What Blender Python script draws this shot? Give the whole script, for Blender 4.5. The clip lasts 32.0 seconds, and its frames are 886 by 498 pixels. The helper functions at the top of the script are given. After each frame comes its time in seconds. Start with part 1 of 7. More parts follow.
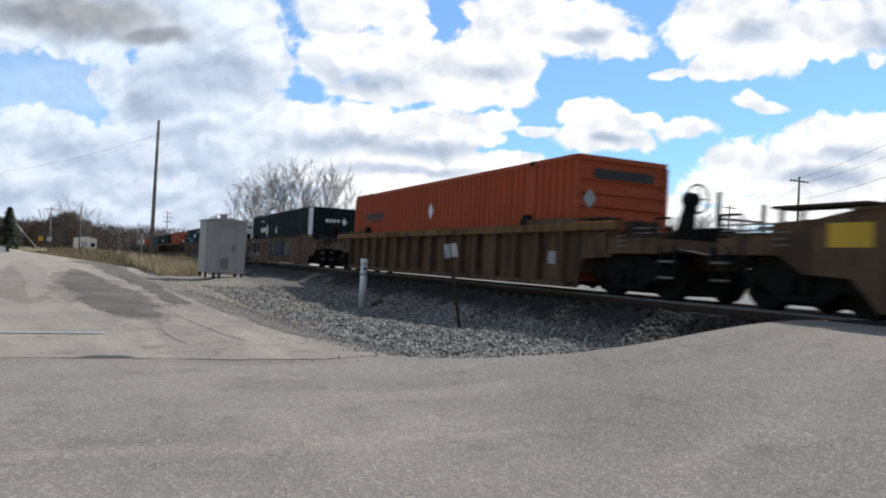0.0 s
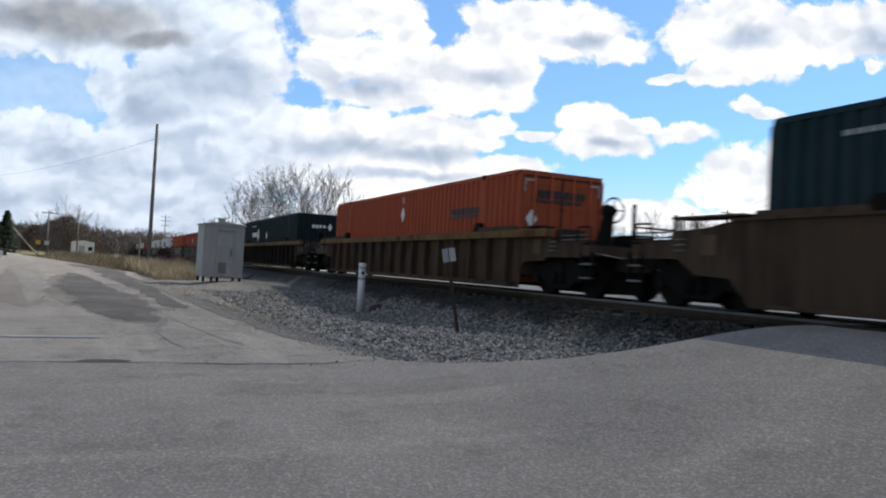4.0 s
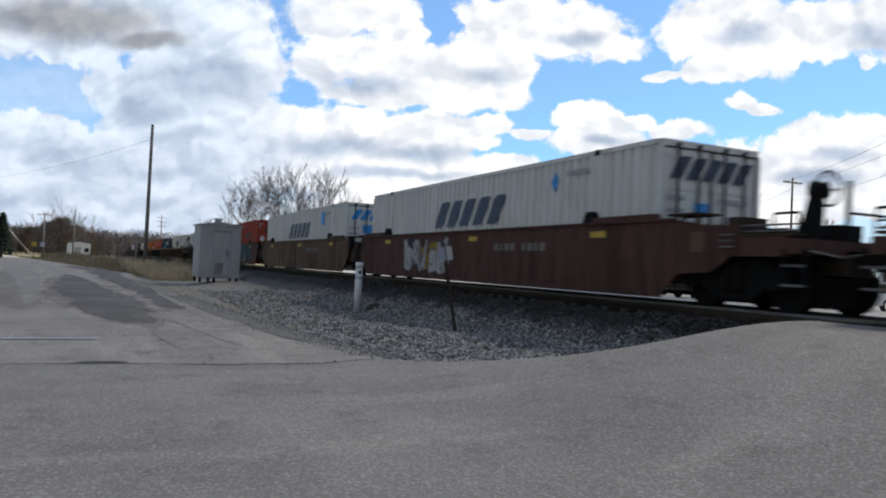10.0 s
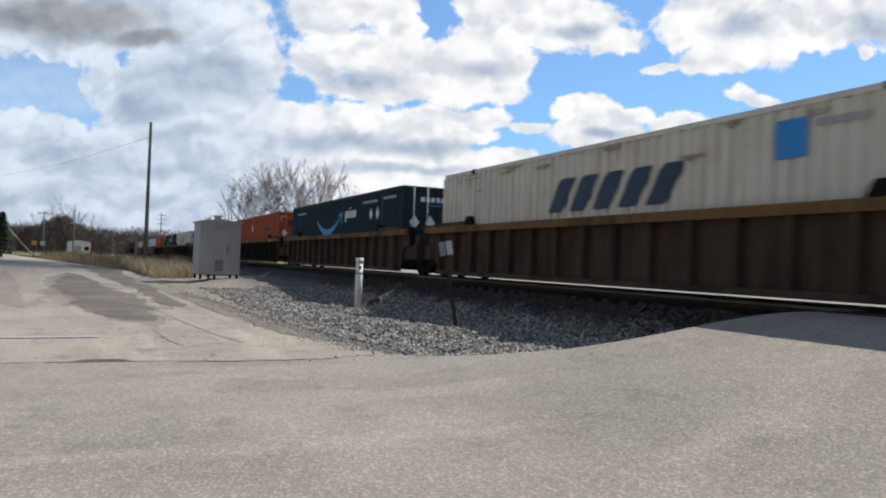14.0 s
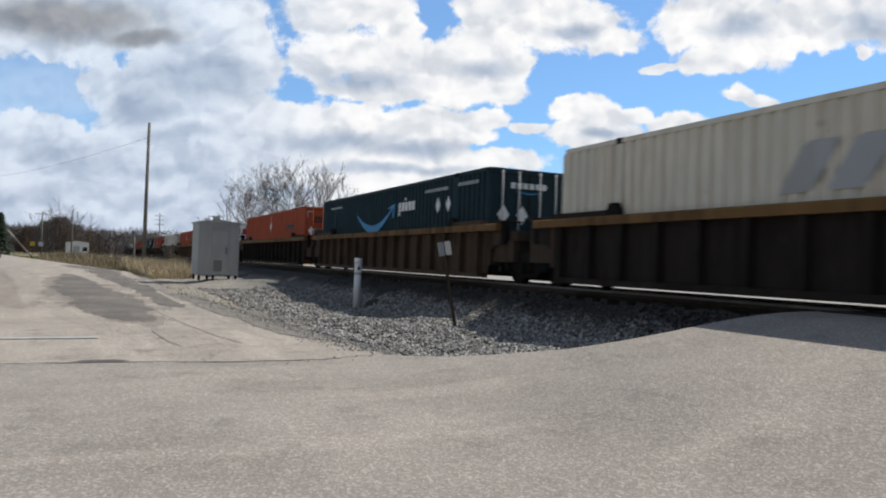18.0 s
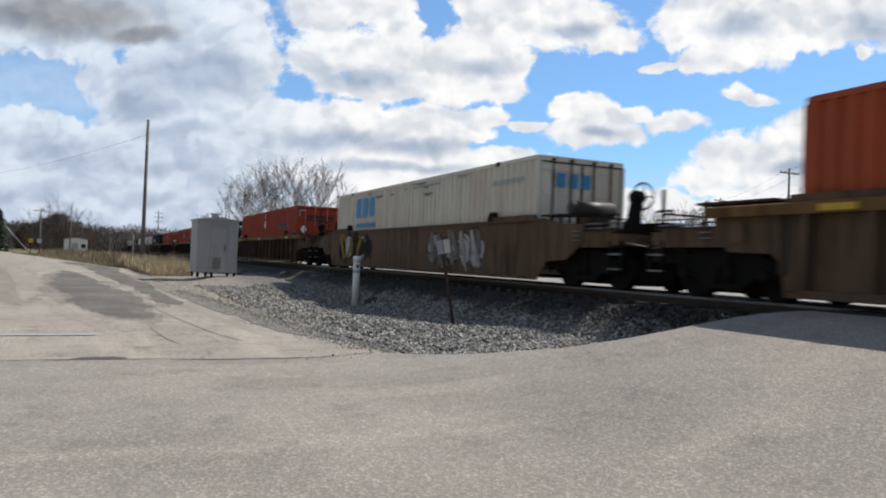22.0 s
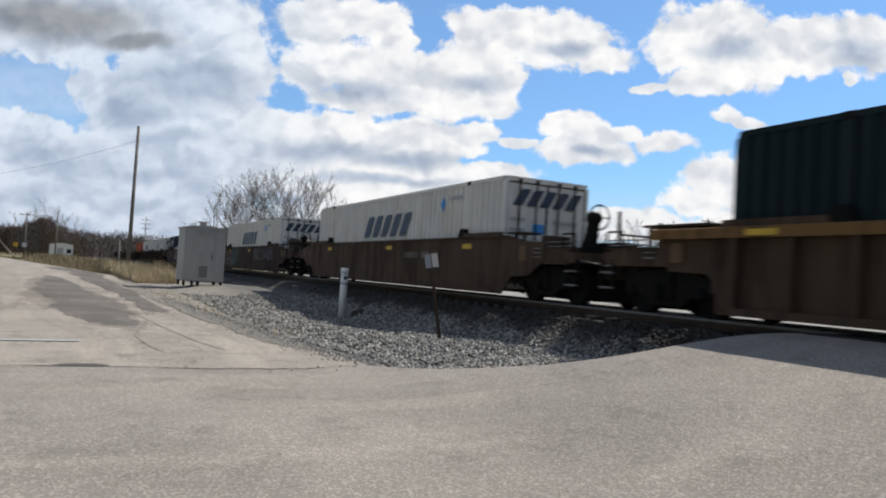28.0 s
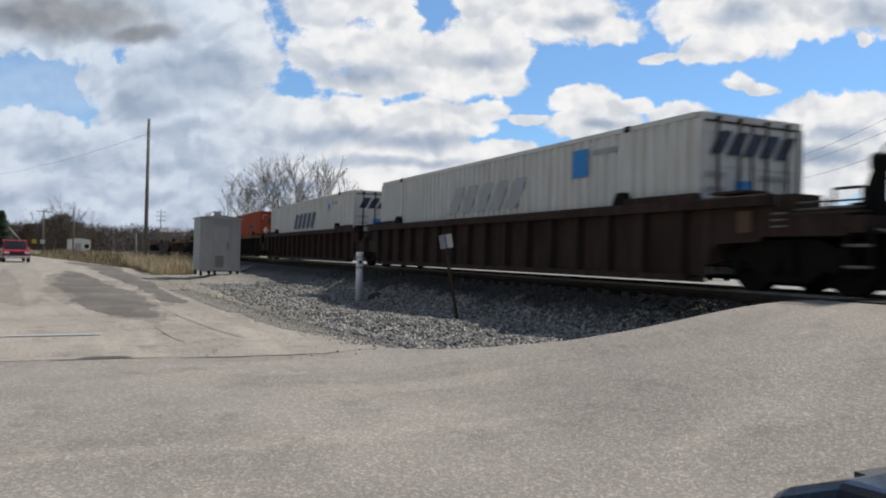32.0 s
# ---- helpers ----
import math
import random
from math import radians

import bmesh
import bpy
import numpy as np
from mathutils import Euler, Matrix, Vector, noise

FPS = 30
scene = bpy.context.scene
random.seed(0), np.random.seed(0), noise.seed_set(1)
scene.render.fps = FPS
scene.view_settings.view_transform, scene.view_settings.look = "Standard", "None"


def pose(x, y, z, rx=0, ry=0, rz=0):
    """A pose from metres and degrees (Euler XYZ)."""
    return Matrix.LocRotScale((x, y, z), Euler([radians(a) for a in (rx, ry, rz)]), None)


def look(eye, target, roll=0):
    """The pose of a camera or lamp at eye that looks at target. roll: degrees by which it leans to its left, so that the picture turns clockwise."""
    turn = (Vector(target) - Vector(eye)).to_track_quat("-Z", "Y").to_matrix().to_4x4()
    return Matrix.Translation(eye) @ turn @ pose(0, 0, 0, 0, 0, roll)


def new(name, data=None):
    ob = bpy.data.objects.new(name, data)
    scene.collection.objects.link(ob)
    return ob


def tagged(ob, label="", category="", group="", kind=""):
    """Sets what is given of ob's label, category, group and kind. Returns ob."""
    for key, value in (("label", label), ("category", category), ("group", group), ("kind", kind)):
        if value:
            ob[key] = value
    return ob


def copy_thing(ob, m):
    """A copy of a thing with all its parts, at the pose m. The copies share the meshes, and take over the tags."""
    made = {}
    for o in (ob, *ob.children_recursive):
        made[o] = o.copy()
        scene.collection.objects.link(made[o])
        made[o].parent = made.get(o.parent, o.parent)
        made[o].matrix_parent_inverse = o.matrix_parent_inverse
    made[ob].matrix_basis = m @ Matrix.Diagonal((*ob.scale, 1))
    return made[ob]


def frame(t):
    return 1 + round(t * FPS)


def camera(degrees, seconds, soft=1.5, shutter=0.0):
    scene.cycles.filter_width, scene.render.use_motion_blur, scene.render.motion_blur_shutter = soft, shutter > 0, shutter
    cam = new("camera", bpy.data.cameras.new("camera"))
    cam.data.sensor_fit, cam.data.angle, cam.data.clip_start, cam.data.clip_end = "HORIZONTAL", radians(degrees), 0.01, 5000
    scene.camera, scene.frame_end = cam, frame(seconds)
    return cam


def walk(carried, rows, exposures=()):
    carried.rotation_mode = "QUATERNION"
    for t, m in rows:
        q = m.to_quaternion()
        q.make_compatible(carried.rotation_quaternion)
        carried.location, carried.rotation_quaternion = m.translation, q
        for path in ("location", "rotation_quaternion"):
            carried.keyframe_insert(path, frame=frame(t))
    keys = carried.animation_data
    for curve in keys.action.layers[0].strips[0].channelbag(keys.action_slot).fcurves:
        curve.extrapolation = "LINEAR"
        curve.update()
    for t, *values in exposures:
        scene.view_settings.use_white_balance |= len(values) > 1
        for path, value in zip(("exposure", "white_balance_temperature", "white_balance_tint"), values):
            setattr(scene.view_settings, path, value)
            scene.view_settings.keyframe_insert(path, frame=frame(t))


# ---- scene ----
EYE = (0.0, 0.0, 1.35)
cam = camera(61.8, 32.0, soft=2.0, shutter=0.2)
PATH = [
    (0, 91.226, -3.017, 65.414),
    (0.5, 91.330, -3.209, 65.409),
    (1, 91.364, -3.548, 65.377),
    (1.5, 91.396, -3.755, 65.264),
    (2, 91.317, -3.368, 65.236),
    (2.5, 91.261, -3.313, 65.275),
    (3, 91.201, -3.216, 65.297),
    (3.5, 91.427, -3.083, 65.316),
    (5.5, 91.741, -3.202, 65.180),
    (6, 91.747, -3.030, 65.192),
    (6.5, 91.778, -2.308, 65.158),
    (7, 91.827, -2.681, 65.088),
    (7.5, 91.854, -2.792, 65.036),
    (8, 91.813, -2.921, 64.986),
    (8.5, 91.723, -2.674, 65.043),
    (9, 91.614, -2.835, 65.043),
    (9.5, 91.515, -2.863, 65.009),
    (10, 91.485, -2.666, 65.032),
    (10.5, 91.371, -2.436, 65.068),
    (11, 91.334, -2.373, 65.114),
    (11.5, 91.303, -2.304, 65.134),
    (12, 91.258, -2.369, 65.114),
    (12.5, 91.196, -2.260, 65.098),
    (13, 91.171, -2.549, 65.096),
    (13.5, 91.124, -2.261, 65.066),
    (14, 91.072, -2.074, 65.048),
    (14.5, 91.064, -2.152, 65.056),
    (16.5, 90.977, -2.214, 64.908),
    (17, 91.051, -1.931, 64.980),
    (17.5, 91.114, -1.924, 64.986),
    (18, 91.101, -2.017, 64.949),
    (18.5, 91.111, -2.190, 64.937),
    (19, 91.163, -2.370, 64.940),
    (19.5, 91.193, -2.308, 64.922),
    (20, 91.172, -2.203, 64.929),
    (20.5, 91.109, -2.048, 64.888),
    (21, 91.060, -1.961, 64.903),
    (21.5, 90.987, -1.999, 64.868),
    (22, 90.966, -2.220, 64.850),
    (22.5, 90.970, -2.468, 64.800),
    (23, 90.943, -2.737, 64.746),
    (23.5, 90.943, -2.414, 64.768),
    (24, 90.924, -2.229, 64.781),
    (24.5, 90.908, -2.151, 64.780),
    (25, 90.929, -2.407, 64.725),
    (25.5, 90.957, -2.381, 64.616),
    (27.5, 92.047, -4.805, 63.752),
    (28, 92.098, -3.576, 63.907),
    (28.5, 91.808, -2.788, 64.399),
    (29, 91.500, -2.640, 64.502),
    (29.5, 91.326, -2.163, 64.658),
    (30, 91.182, -1.558, 64.883),
    (30.5, 91.037, -1.706, 64.971),
    (31, 90.894, -1.450, 65.027),
    (31.5, 90.690, -1.577, 65.070),
    (32, 90.540, -1.343, 65.067),
]
walk(cam, [(t, pose(*EYE, rx, ry, rz)) for t, rx, ry, rz in PATH],
     [(0, 0.0), (9, 0.0), (15, -0.22), (28, -0.25), (30.5, -0.38), (32, -0.36)])

# ---- light ----
SUN_WAY = Vector((-0.14, 0.79, 1.0)).normalized()
sun_data = bpy.data.lights.new("sun", "SUN")
sun_data.energy, sun_data.angle, sun_data.color = 5.5, radians(0.53), (1.0, 0.945, 0.86)
sun = new("sun", sun_data)
sun.matrix_world = look(SUN_WAY * 60, (0, 0, 0))


class Nodes:
    """A small wrapper that adds and links nodes."""

    def __init__(self, tree):
        self.tree = tree

    def add(self, kind, **inputs):
        node = self.tree.nodes.new(kind)
        for key, value in inputs.items():
            self.put(node.inputs[int(key[1:])] if key[0] == "i" and key[1:].isdigit() else node.inputs[key.replace("_", " ")], value)
        return node

    def put(self, socket, value):
        if isinstance(value, bpy.types.NodeSocket):
            self.tree.links.new(value, socket)
        else:
            socket.default_value = value

    def math(self, op, a, b=0.0, clamp=False):
        node = self.tree.nodes.new("ShaderNodeMath")
        node.operation, node.use_clamp = op, clamp
        self.put(node.inputs[0], a)
        self.put(node.inputs[1], b)
        return node.outputs[0]

    def vec(self, op, a, b=(0, 0, 0)):
        node = self.tree.nodes.new("ShaderNodeVectorMath")
        node.operation = op
        self.put(node.inputs[0], a)
        self.put(node.inputs[1], b)
        return node.outputs[1] if op in ("LENGTH", "DOT_PRODUCT", "DISTANCE") else node.outputs[0]

    def noise(self, where, scale, detail=3.0, rough=0.55, w=None, warp=0.0):
        node = self.tree.nodes.new("ShaderNodeTexNoise")
        node.noise_dimensions = "4D" if w is not None else "3D"
        if where is not None:
            self.put(node.inputs["Vector"], where)
        if w is not None:
            self.put(node.inputs["W"], w)
        node.inputs["Scale"].default_value, node.inputs["Detail"].default_value = scale, detail
        node.inputs["Roughness"].default_value, node.inputs["Distortion"].default_value = rough, warp
        return node.outputs[0]

    def ramp(self, value, lo, hi, a=0.0, b=1.0, smooth=True):
        node = self.tree.nodes.new("ShaderNodeMapRange")
        node.interpolation_type = "SMOOTHSTEP" if smooth else "LINEAR"
        self.put(node.inputs[0], value)
        for k, v in zip((1, 2, 3, 4), (lo, hi, a, b)):
            node.inputs[k].default_value = v
        return node.outputs[0]

    def mix(self, factor, a, b, blend="MIX"):
        node = self.tree.nodes.new("ShaderNodeMix")
        node.data_type, node.blend_type = "RGBA", blend
        self.put(node.inputs[0], factor)
        self.put(node.inputs[6], (*a, 1) if isinstance(a, tuple) else a)
        self.put(node.inputs[7], (*b, 1) if isinstance(b, tuple) else b)
        return node.outputs[2]


def build_sky():
    world = bpy.data.worlds.new("sky")
    world.use_nodes = True
    scene.world = world
    tree = world.node_tree
    tree.nodes.clear()
    n = Nodes(tree)
    sky = tree.nodes.new("ShaderNodeTexSky")
    sky.sky_type, sky.sun_disc = "NISHITA", False
    sky.sun_elevation, sky.sun_rotation = math.asin(SUN_WAY.z), math.atan2(SUN_WAY.x, SUN_WAY.y)
    sky.dust_density, sky.ozone_density, sky.air_density = 0.2, 3.0, 1.0
    way = tree.nodes.new("ShaderNodeTexCoord").outputs["Generated"]
    # a chart of the sky: right and up over ahead, for the part of the sky over the railway
    ahead = n.math("MAXIMUM", n.vec("DOT_PRODUCT", way, (-0.9058, 0.4234, 0.017)), 0.05)
    u = n.math("DIVIDE", n.vec("DOT_PRODUCT", way, (0.4237, 0.905, 0.0386)), ahead)
    v = n.math("DIVIDE", n.vec("DOT_PRODUCT", way, (-0.0009, -0.0422, 0.9991)), ahead)
    comb = n.add("ShaderNodeCombineXYZ", X=u, Y=v)
    chart = comb.outputs[0]
    wob = n.vec("SUBTRACT", n.add("ShaderNodeTexNoise", Vector=chart, Scale=7.0, Detail=5.0, Roughness=0.55).outputs[1], (0.5, 0.5, 0.5))
    chart2 = n.vec("ADD", chart, n.vec("MULTIPLY", wob, (0.06, 0.045, 0)))
    curl = n.vec("SUBTRACT", n.add("ShaderNodeTexNoise", Vector=chart2, Scale=26.0, Detail=6.0, Roughness=0.6).outputs[1], (0.5, 0.5, 0.5))
    chart2 = n.vec("ADD", chart2, n.vec("MULTIPLY", curl, (0.014, 0.012, 0)))

    def puffs(p, scale):
        """Round heads of cumulus, one upon another."""
        cells = n.add("ShaderNodeTexVoronoi", Vector=p, Scale=scale, Detail=2.0, Roughness=0.6, Lacunarity=2.3)
        cells.feature, cells.normalize = "SMOOTH_F1", True
        cells.inputs["Smoothness"].default_value = 0.35
        return cells.outputs[0]

    def field(spots):
        best = None
        for x, y, a, b in spots:
            q = n.vec("MULTIPLY", n.vec("SUBTRACT", chart2, ((x - 784) / 1310, (441 - y) / 1310, 0)), (1310 / a, 1310 / b, 0))
            r = n.vec("LENGTH", q)
            best = r if best is None else n.math("SMOOTH_MIN", best, r)
            if best.node.bl_idname == "ShaderNodeMath":
                best.node.inputs[2].default_value = 0.25
        return n.math("SUBTRACT", 1.0, best)

    west_bank = ((120, 20, 300, 75), (330, 60, 150, 75), (440, 120, 75, 38), (300, 140, 130, 50), (260, 190, 80, 40), (380, 190, 80, 45), (350, 240, 120, 50),
        (60, 240, 110, 38), (180, 255, 130, 36), (120, 300, 200, 40), (330, 310, 150, 40), (60, 350, 220, 40), (250, 370, 250, 40))
    middle_clouds = ((560, 110, 60, 40), (610, 85, 70, 50), (680, 110, 80, 55), (660, 155, 100, 28), (760, 120, 80, 48), (860, 95, 75, 55), (880, 140, 55, 35),
        (810, 160, 60, 22), (540, 20, 40, 30), (620, 15, 110, 38), (700, 55, 50, 22), (900, 20, 80, 40), (1000, 35, 95, 48), (1080, 65, 55, 22))
    low_bank = ((500, 230, 90, 42), (620, 215, 90, 30), (640, 250, 150, 34), (740, 215, 70, 30), (780, 245, 60, 28), (860, 210, 36, 18), (850, 240, 30, 16),
        (560, 300, 200, 36), (760, 290, 110, 28), (900, 280, 70, 18), (700, 340, 200, 30))
    east_clouds = ((1000, 190, 40, 22), (1060, 195, 45, 26), (1050, 235, 80, 28), (1130, 200, 30, 14), (1190, 215, 50, 20), (940, 226, 28, 10), (1290, 30, 110, 55),
        (1230, 60, 60, 30), (1330, 75, 90, 45), (1270, 105, 55, 26), (1430, 40, 110, 45), (1530, 30, 90, 50), (1530, 90, 14, 12), (1172, 118, 26, 10),
        (1300, 165, 26, 16), (1335, 183, 34, 12), (1490, 220, 70, 28), (1500, 260, 110, 36), (1560, 230, 60, 40), (1520, 330, 80, 32), (1400, 350, 160, 30),
        (1255, 318, 60, 26), (1320, 292, 75, 40), (1400, 268, 80, 44), (1460, 300, 120, 60), (1180, 365, 130, 26), (1010, 378, 150, 18))
    white = west_bank + middle_clouds + low_bank + east_clouds
    gloom = ((110, 24, 230, 52), (250, 55, 110, 26))
    grey = ((255, 178, 66, 52), (350, 135, 170, 58), (640, 140, 130, 28), (590, 252, 150, 28), (740, 264, 110, 18), (100, 265, 70, 20), (270, 296, 110, 14),
        (70, 340, 90, 20), (260, 346, 90, 18), (690, 297, 170, 12), (470, 330, 150, 14), (1310, 52, 80, 26), (1530, 42, 80, 42), (860, 120, 60, 24),
        (1020, 52, 60, 18), (1450, 300, 130, 16), (1490, 262, 90, 20), (1060, 238, 60, 14), (330, 232, 90, 16))
    west = n.ramp(u, -0.08, -0.36)
    low = n.math("MULTIPLY", west, n.ramp(v, 0.185, 0.135))
    fine = n.noise(chart2, 18.0, 8.0, 0.65)
    body = n.math("ADD", field(white), n.math("MULTIPLY", n.math("SUBTRACT", fine, 0.5), 1.65))
    body = n.math("ADD", body, n.math("MULTIPLY", n.math("SUBTRACT", 0.40, puffs(chart2, 13.0)), 1.7))
    body = n.math("ADD", body, n.math("MULTIPLY", low, 0.08))
    veil = n.math("MULTIPLY", n.ramp(field(((90, 150, 260, 80), (0, 200, 200, 60))), -0.1, 0.8), 0.38)
    cover = n.math("MAXIMUM", n.ramp(body, -0.13, 0.20), veil)
    # the rest of the sky carries the same broken cumulus
    rest = n.math("MULTIPLY", n.ramp(n.noise(n.vec("MULTIPLY", way, (1, 1, 2.2)), 3.2, 6.0, 0.55), 0.46, 0.60), 0.9)
    side = n.ramp(n.vec("DOT_PRODUCT", way, (-0.9058, 0.4234, 0.017)), 0.62, 0.74)
    cover = n.math("ADD", n.math("MULTIPLY", cover, side), n.math("MULTIPLY", rest, n.math("SUBTRACT", 1.0, side)))
    # grey undersides, soft, in long flat bands towards the horizon
    soft = n.math("MULTIPLY", n.math("SUBTRACT", n.noise(chart2, 8.0, 4.0, 0.5), 0.5), 0.9)
    dark = n.math("MULTIPLY", n.ramp(n.math("ADD", field(grey), soft), -0.25, 0.85), 0.85)
    bands = n.noise(n.vec("MULTIPLY", chart2, (1.0, 2.8, 1.0)), 9.0, 6.0, 0.58)
    dark = n.math("MAXIMUM", dark, n.math("MULTIPLY", n.ramp(bands, 0.42, 0.66), n.math("ADD", n.math("MULTIPLY", low, 0.62), 0.12)))
    dark = n.math("MULTIPLY", dark, side)
    dull = n.math("MULTIPLY", n.ramp(n.math("ADD", field(gloom), soft), -0.15, 0.7), side)
    billow = n.ramp(n.noise(chart2, 22.0, 6.0, 0.62), 0.30, 0.64, 0.90, 1.06)
    lit = n.mix(side, (5.4, 5.25, 5.05), n.mix(west, (10.5, 10.6, 10.8), (7.9, 8.9, 10.3)))
    lit = n.mix(dull, n.mix(dark, lit, (4.6, 5.6, 7.2)), (3.8, 4.05, 4.5))
    lit = n.mix(n.math("MULTIPLY", low, 0.5), lit, (6.5, 7.4, 8.9))
    lumps = [puffs(n.vec("MULTIPLY", n.vec("ADD", chart2, d), (1.0, 1.35, 1.0)), 9.0) for d in ((0, 0, 0), (0.010, 0.017, 0))]
    relief = n.ramp(n.math("SUBTRACT", lumps[1], lumps[0]), -0.09, 0.06, 0.84, 1.10)
    billow = n.math("MULTIPLY", billow, n.math("ADD", n.math("MULTIPLY", relief, side), n.math("SUBTRACT", 1.0, side)))
    lit = n.mix(1.0, lit, n.add("ShaderNodeCombineColor", i0=billow, i1=n.math("POWER", billow, 0.85), i2=n.math("POWER", billow, 0.65)).outputs[0], "MULTIPLY")
    clear = n.mix(1.0, sky.outputs[0], n.mix(side, (1.10, 1.14, 1.16), (0.90, 1.36, 1.74)), "MULTIPLY")
    clear = n.mix(n.math("MULTIPLY", side, 0.20), clear, (5.6, 7.6, 9.4))
    haze = n.math("MULTIPLY", n.math("MULTIPLY", n.ramp(v, 0.13, 0.03), 0.65), side)
    clear = n.mix(haze, clear, (7.0, 8.0, 9.3))
    colour = n.mix(cover, clear, lit)
    back = n.add("ShaderNodeBackground", Color=colour, Strength=0.1)
    out = tree.nodes.new("ShaderNodeOutputWorld")
    tree.links.new(back.outputs[0], out.inputs[0])


build_sky()


# ---- materials ----
def material(name, paint, gloss=0.3, fade=False):
    """A node material; paint(n, where, random) gives colour, roughness, height, metal."""
    m = bpy.data.materials.new(name)
    m.use_nodes = True
    tree = m.node_tree
    tree.nodes.clear()
    n = Nodes(tree)
    where = tree.nodes.new("ShaderNodeTexCoord").outputs["Object"]
    chance = tree.nodes.new("ShaderNodeObjectInfo").outputs["Random"]
    colour, rough, height, metal = paint(n, where, chance)
    shader = tree.nodes.new("ShaderNodeBsdfPrincipled")
    n.put(shader.inputs["Base Color"], (*colour, 1) if isinstance(colour, tuple) else colour)
    n.put(shader.inputs["Roughness"], rough)
    n.put(shader.inputs["Metallic"], metal)
    shader.inputs["Specular IOR Level"].default_value = gloss
    if height is not None:
        value, distance = height
        bump = n.add("ShaderNodeBump", Height=value, Distance=distance, Strength=1.0)
        n.put(shader.inputs["Normal"], bump.outputs[0])
    if fade:
        # thin, broken edges: the surface below shows through
        body = tree.nodes.new("ShaderNodeAttribute")
        body.attribute_name = "fade"
        worn = n.math("ADD", n.math("MULTIPLY", n.noise(n.vec("MULTIPLY", where, (0.3, 1.5, 1.0)), 1.1, 6.0, 0.72), 2.6), n.math("MULTIPLY", n.noise(where, 9.0, 4.0, 0.7), 0.5))
        n.put(shader.inputs["Alpha"], n.ramp(n.math("ADD", body.outputs["Fac"], n.math("SUBTRACT", worn, 1.55)), 0.40, 0.48))
    out = tree.nodes.new("ShaderNodeOutputMaterial")
    tree.links.new(shader.outputs[0], out.inputs[0])
    return m


def worn_paint(name, base, dirt=(0.10, 0.065, 0.04), amount=0.5, rough=0.5, rust=0.0, metal=0.0, gloss=0.4):
    def paint(n, where, chance):
        w = n.math("MULTIPLY", chance, 40.0)
        big = n.noise(where, 0.55, 4.0, 0.6, w=w)
        streak = n.noise(n.vec("MULTIPLY", where, (4.0, 4.0, 0.5)), 1.0, 5.0, 0.65, w=w)
        grain = n.noise(where, 30.0, 2.0)
        mask = n.math("ADD", n.math("MULTIPLY", big, 0.5), n.math("MULTIPLY", streak, 0.5))
        dirty = n.math("MULTIPLY", n.ramp(mask, 0.42, 0.62), amount)
        shade = n.ramp(big, 0.3, 0.7, 0.86, 1.12)
        col = n.mix(1.0, base, n.add("ShaderNodeCombineColor", i0=shade, i1=shade, i2=shade).outputs[0], "MULTIPLY")
        col = n.mix(dirty, col, dirt)
        if rust:
            spots = n.ramp(n.noise(n.vec("MULTIPLY", where, (1.0, 1.0, 0.45)), 2.6, 6.0, 0.72, w=w), 0.60, 0.72, 0.0, rust)
            col = n.mix(spots, col, (0.16, 0.06, 0.025))
        r = n.math("ADD", n.math("MULTIPLY", dirty, 0.3), n.math("ADD", rough - 0.06, n.math("MULTIPLY", grain, 0.12)))
        return col, r, (grain, 0.0015), metal
    return material(name, paint, gloss)


def asphalt_material(name, light, dark, dust, stretch, cracks=0.0, wear=0.40, fade=False):
    def paint(n, where, chance):
        grit = n.add("ShaderNodeTexVoronoi", Vector=where, Scale=60.0)
        chips = n.ramp(grit.outputs[1], 0.0, 1.0, 0.0, 1.0, False)
        fine = n.noise(where, 95.0, 3.0, 0.7)
        patch = n.noise(where, 0.45, 5.0, 0.6)
        lanes = n.noise(n.vec("MULTIPLY", where, stretch), 1.0, 4.0, 0.55)
        stain = n.noise(where, 1.7, 5.0, 0.65)
        col = n.mix(n.ramp(patch, 0.35, 0.65), light, dark)
        col = n.mix(n.math("MULTIPLY", n.ramp(lanes, 0.50, 0.66), 0.55), col, dust)
        col = n.mix(n.math("MULTIPLY", n.ramp(stain, 0.54, 0.70), wear), col, tuple(c * 0.62 for c in dark))
        if cracks:
            bent = n.vec("ADD", where, n.vec("MULTIPLY", n.vec("SUBTRACT", n.add("ShaderNodeTexNoise", Vector=where, Scale=1.3, Detail=5.0, Roughness=0.65).outputs[1], (0.5, 0.5, 0.5)), (1.6, 1.6, 0)))
            for size, thin, share in ((0.55, 0.012, 0.50), (1.5, 0.018, 0.56)):
                edge = n.add("ShaderNodeTexVoronoi", Vector=bent, Scale=size)
                edge.feature = "DISTANCE_TO_EDGE"
                line = n.math("MULTIPLY", n.ramp(edge.outputs[0], thin * 0.3, thin, 1.0, 0.0), n.ramp(n.noise(where, 0.33, 3.0, 0.6, w=size), share, share + 0.08))
                col = n.mix(n.math("MULTIPLY", line, cracks), col, tuple(c * 0.45 for c in dark))
        speck = n.math("ADD", 0.58, n.math("ADD", n.math("MULTIPLY", n.math("POWER", n.add("ShaderNodeSeparateColor", Color=grit.outputs[1]).outputs[0], 3.0), 0.66), n.math("MULTIPLY", fine, 0.54)))
        col = n.mix(1.0, col, n.add("ShaderNodeCombineColor", i0=speck, i1=speck, i2=speck).outputs[0], "MULTIPLY")
        return col, 0.9, (n.math("ADD", n.math("MULTIPLY", grit.outputs[0], 0.6), n.math("MULTIPLY", fine, 0.5)), 0.006), 0.0
    return material(name, paint, fade=fade)


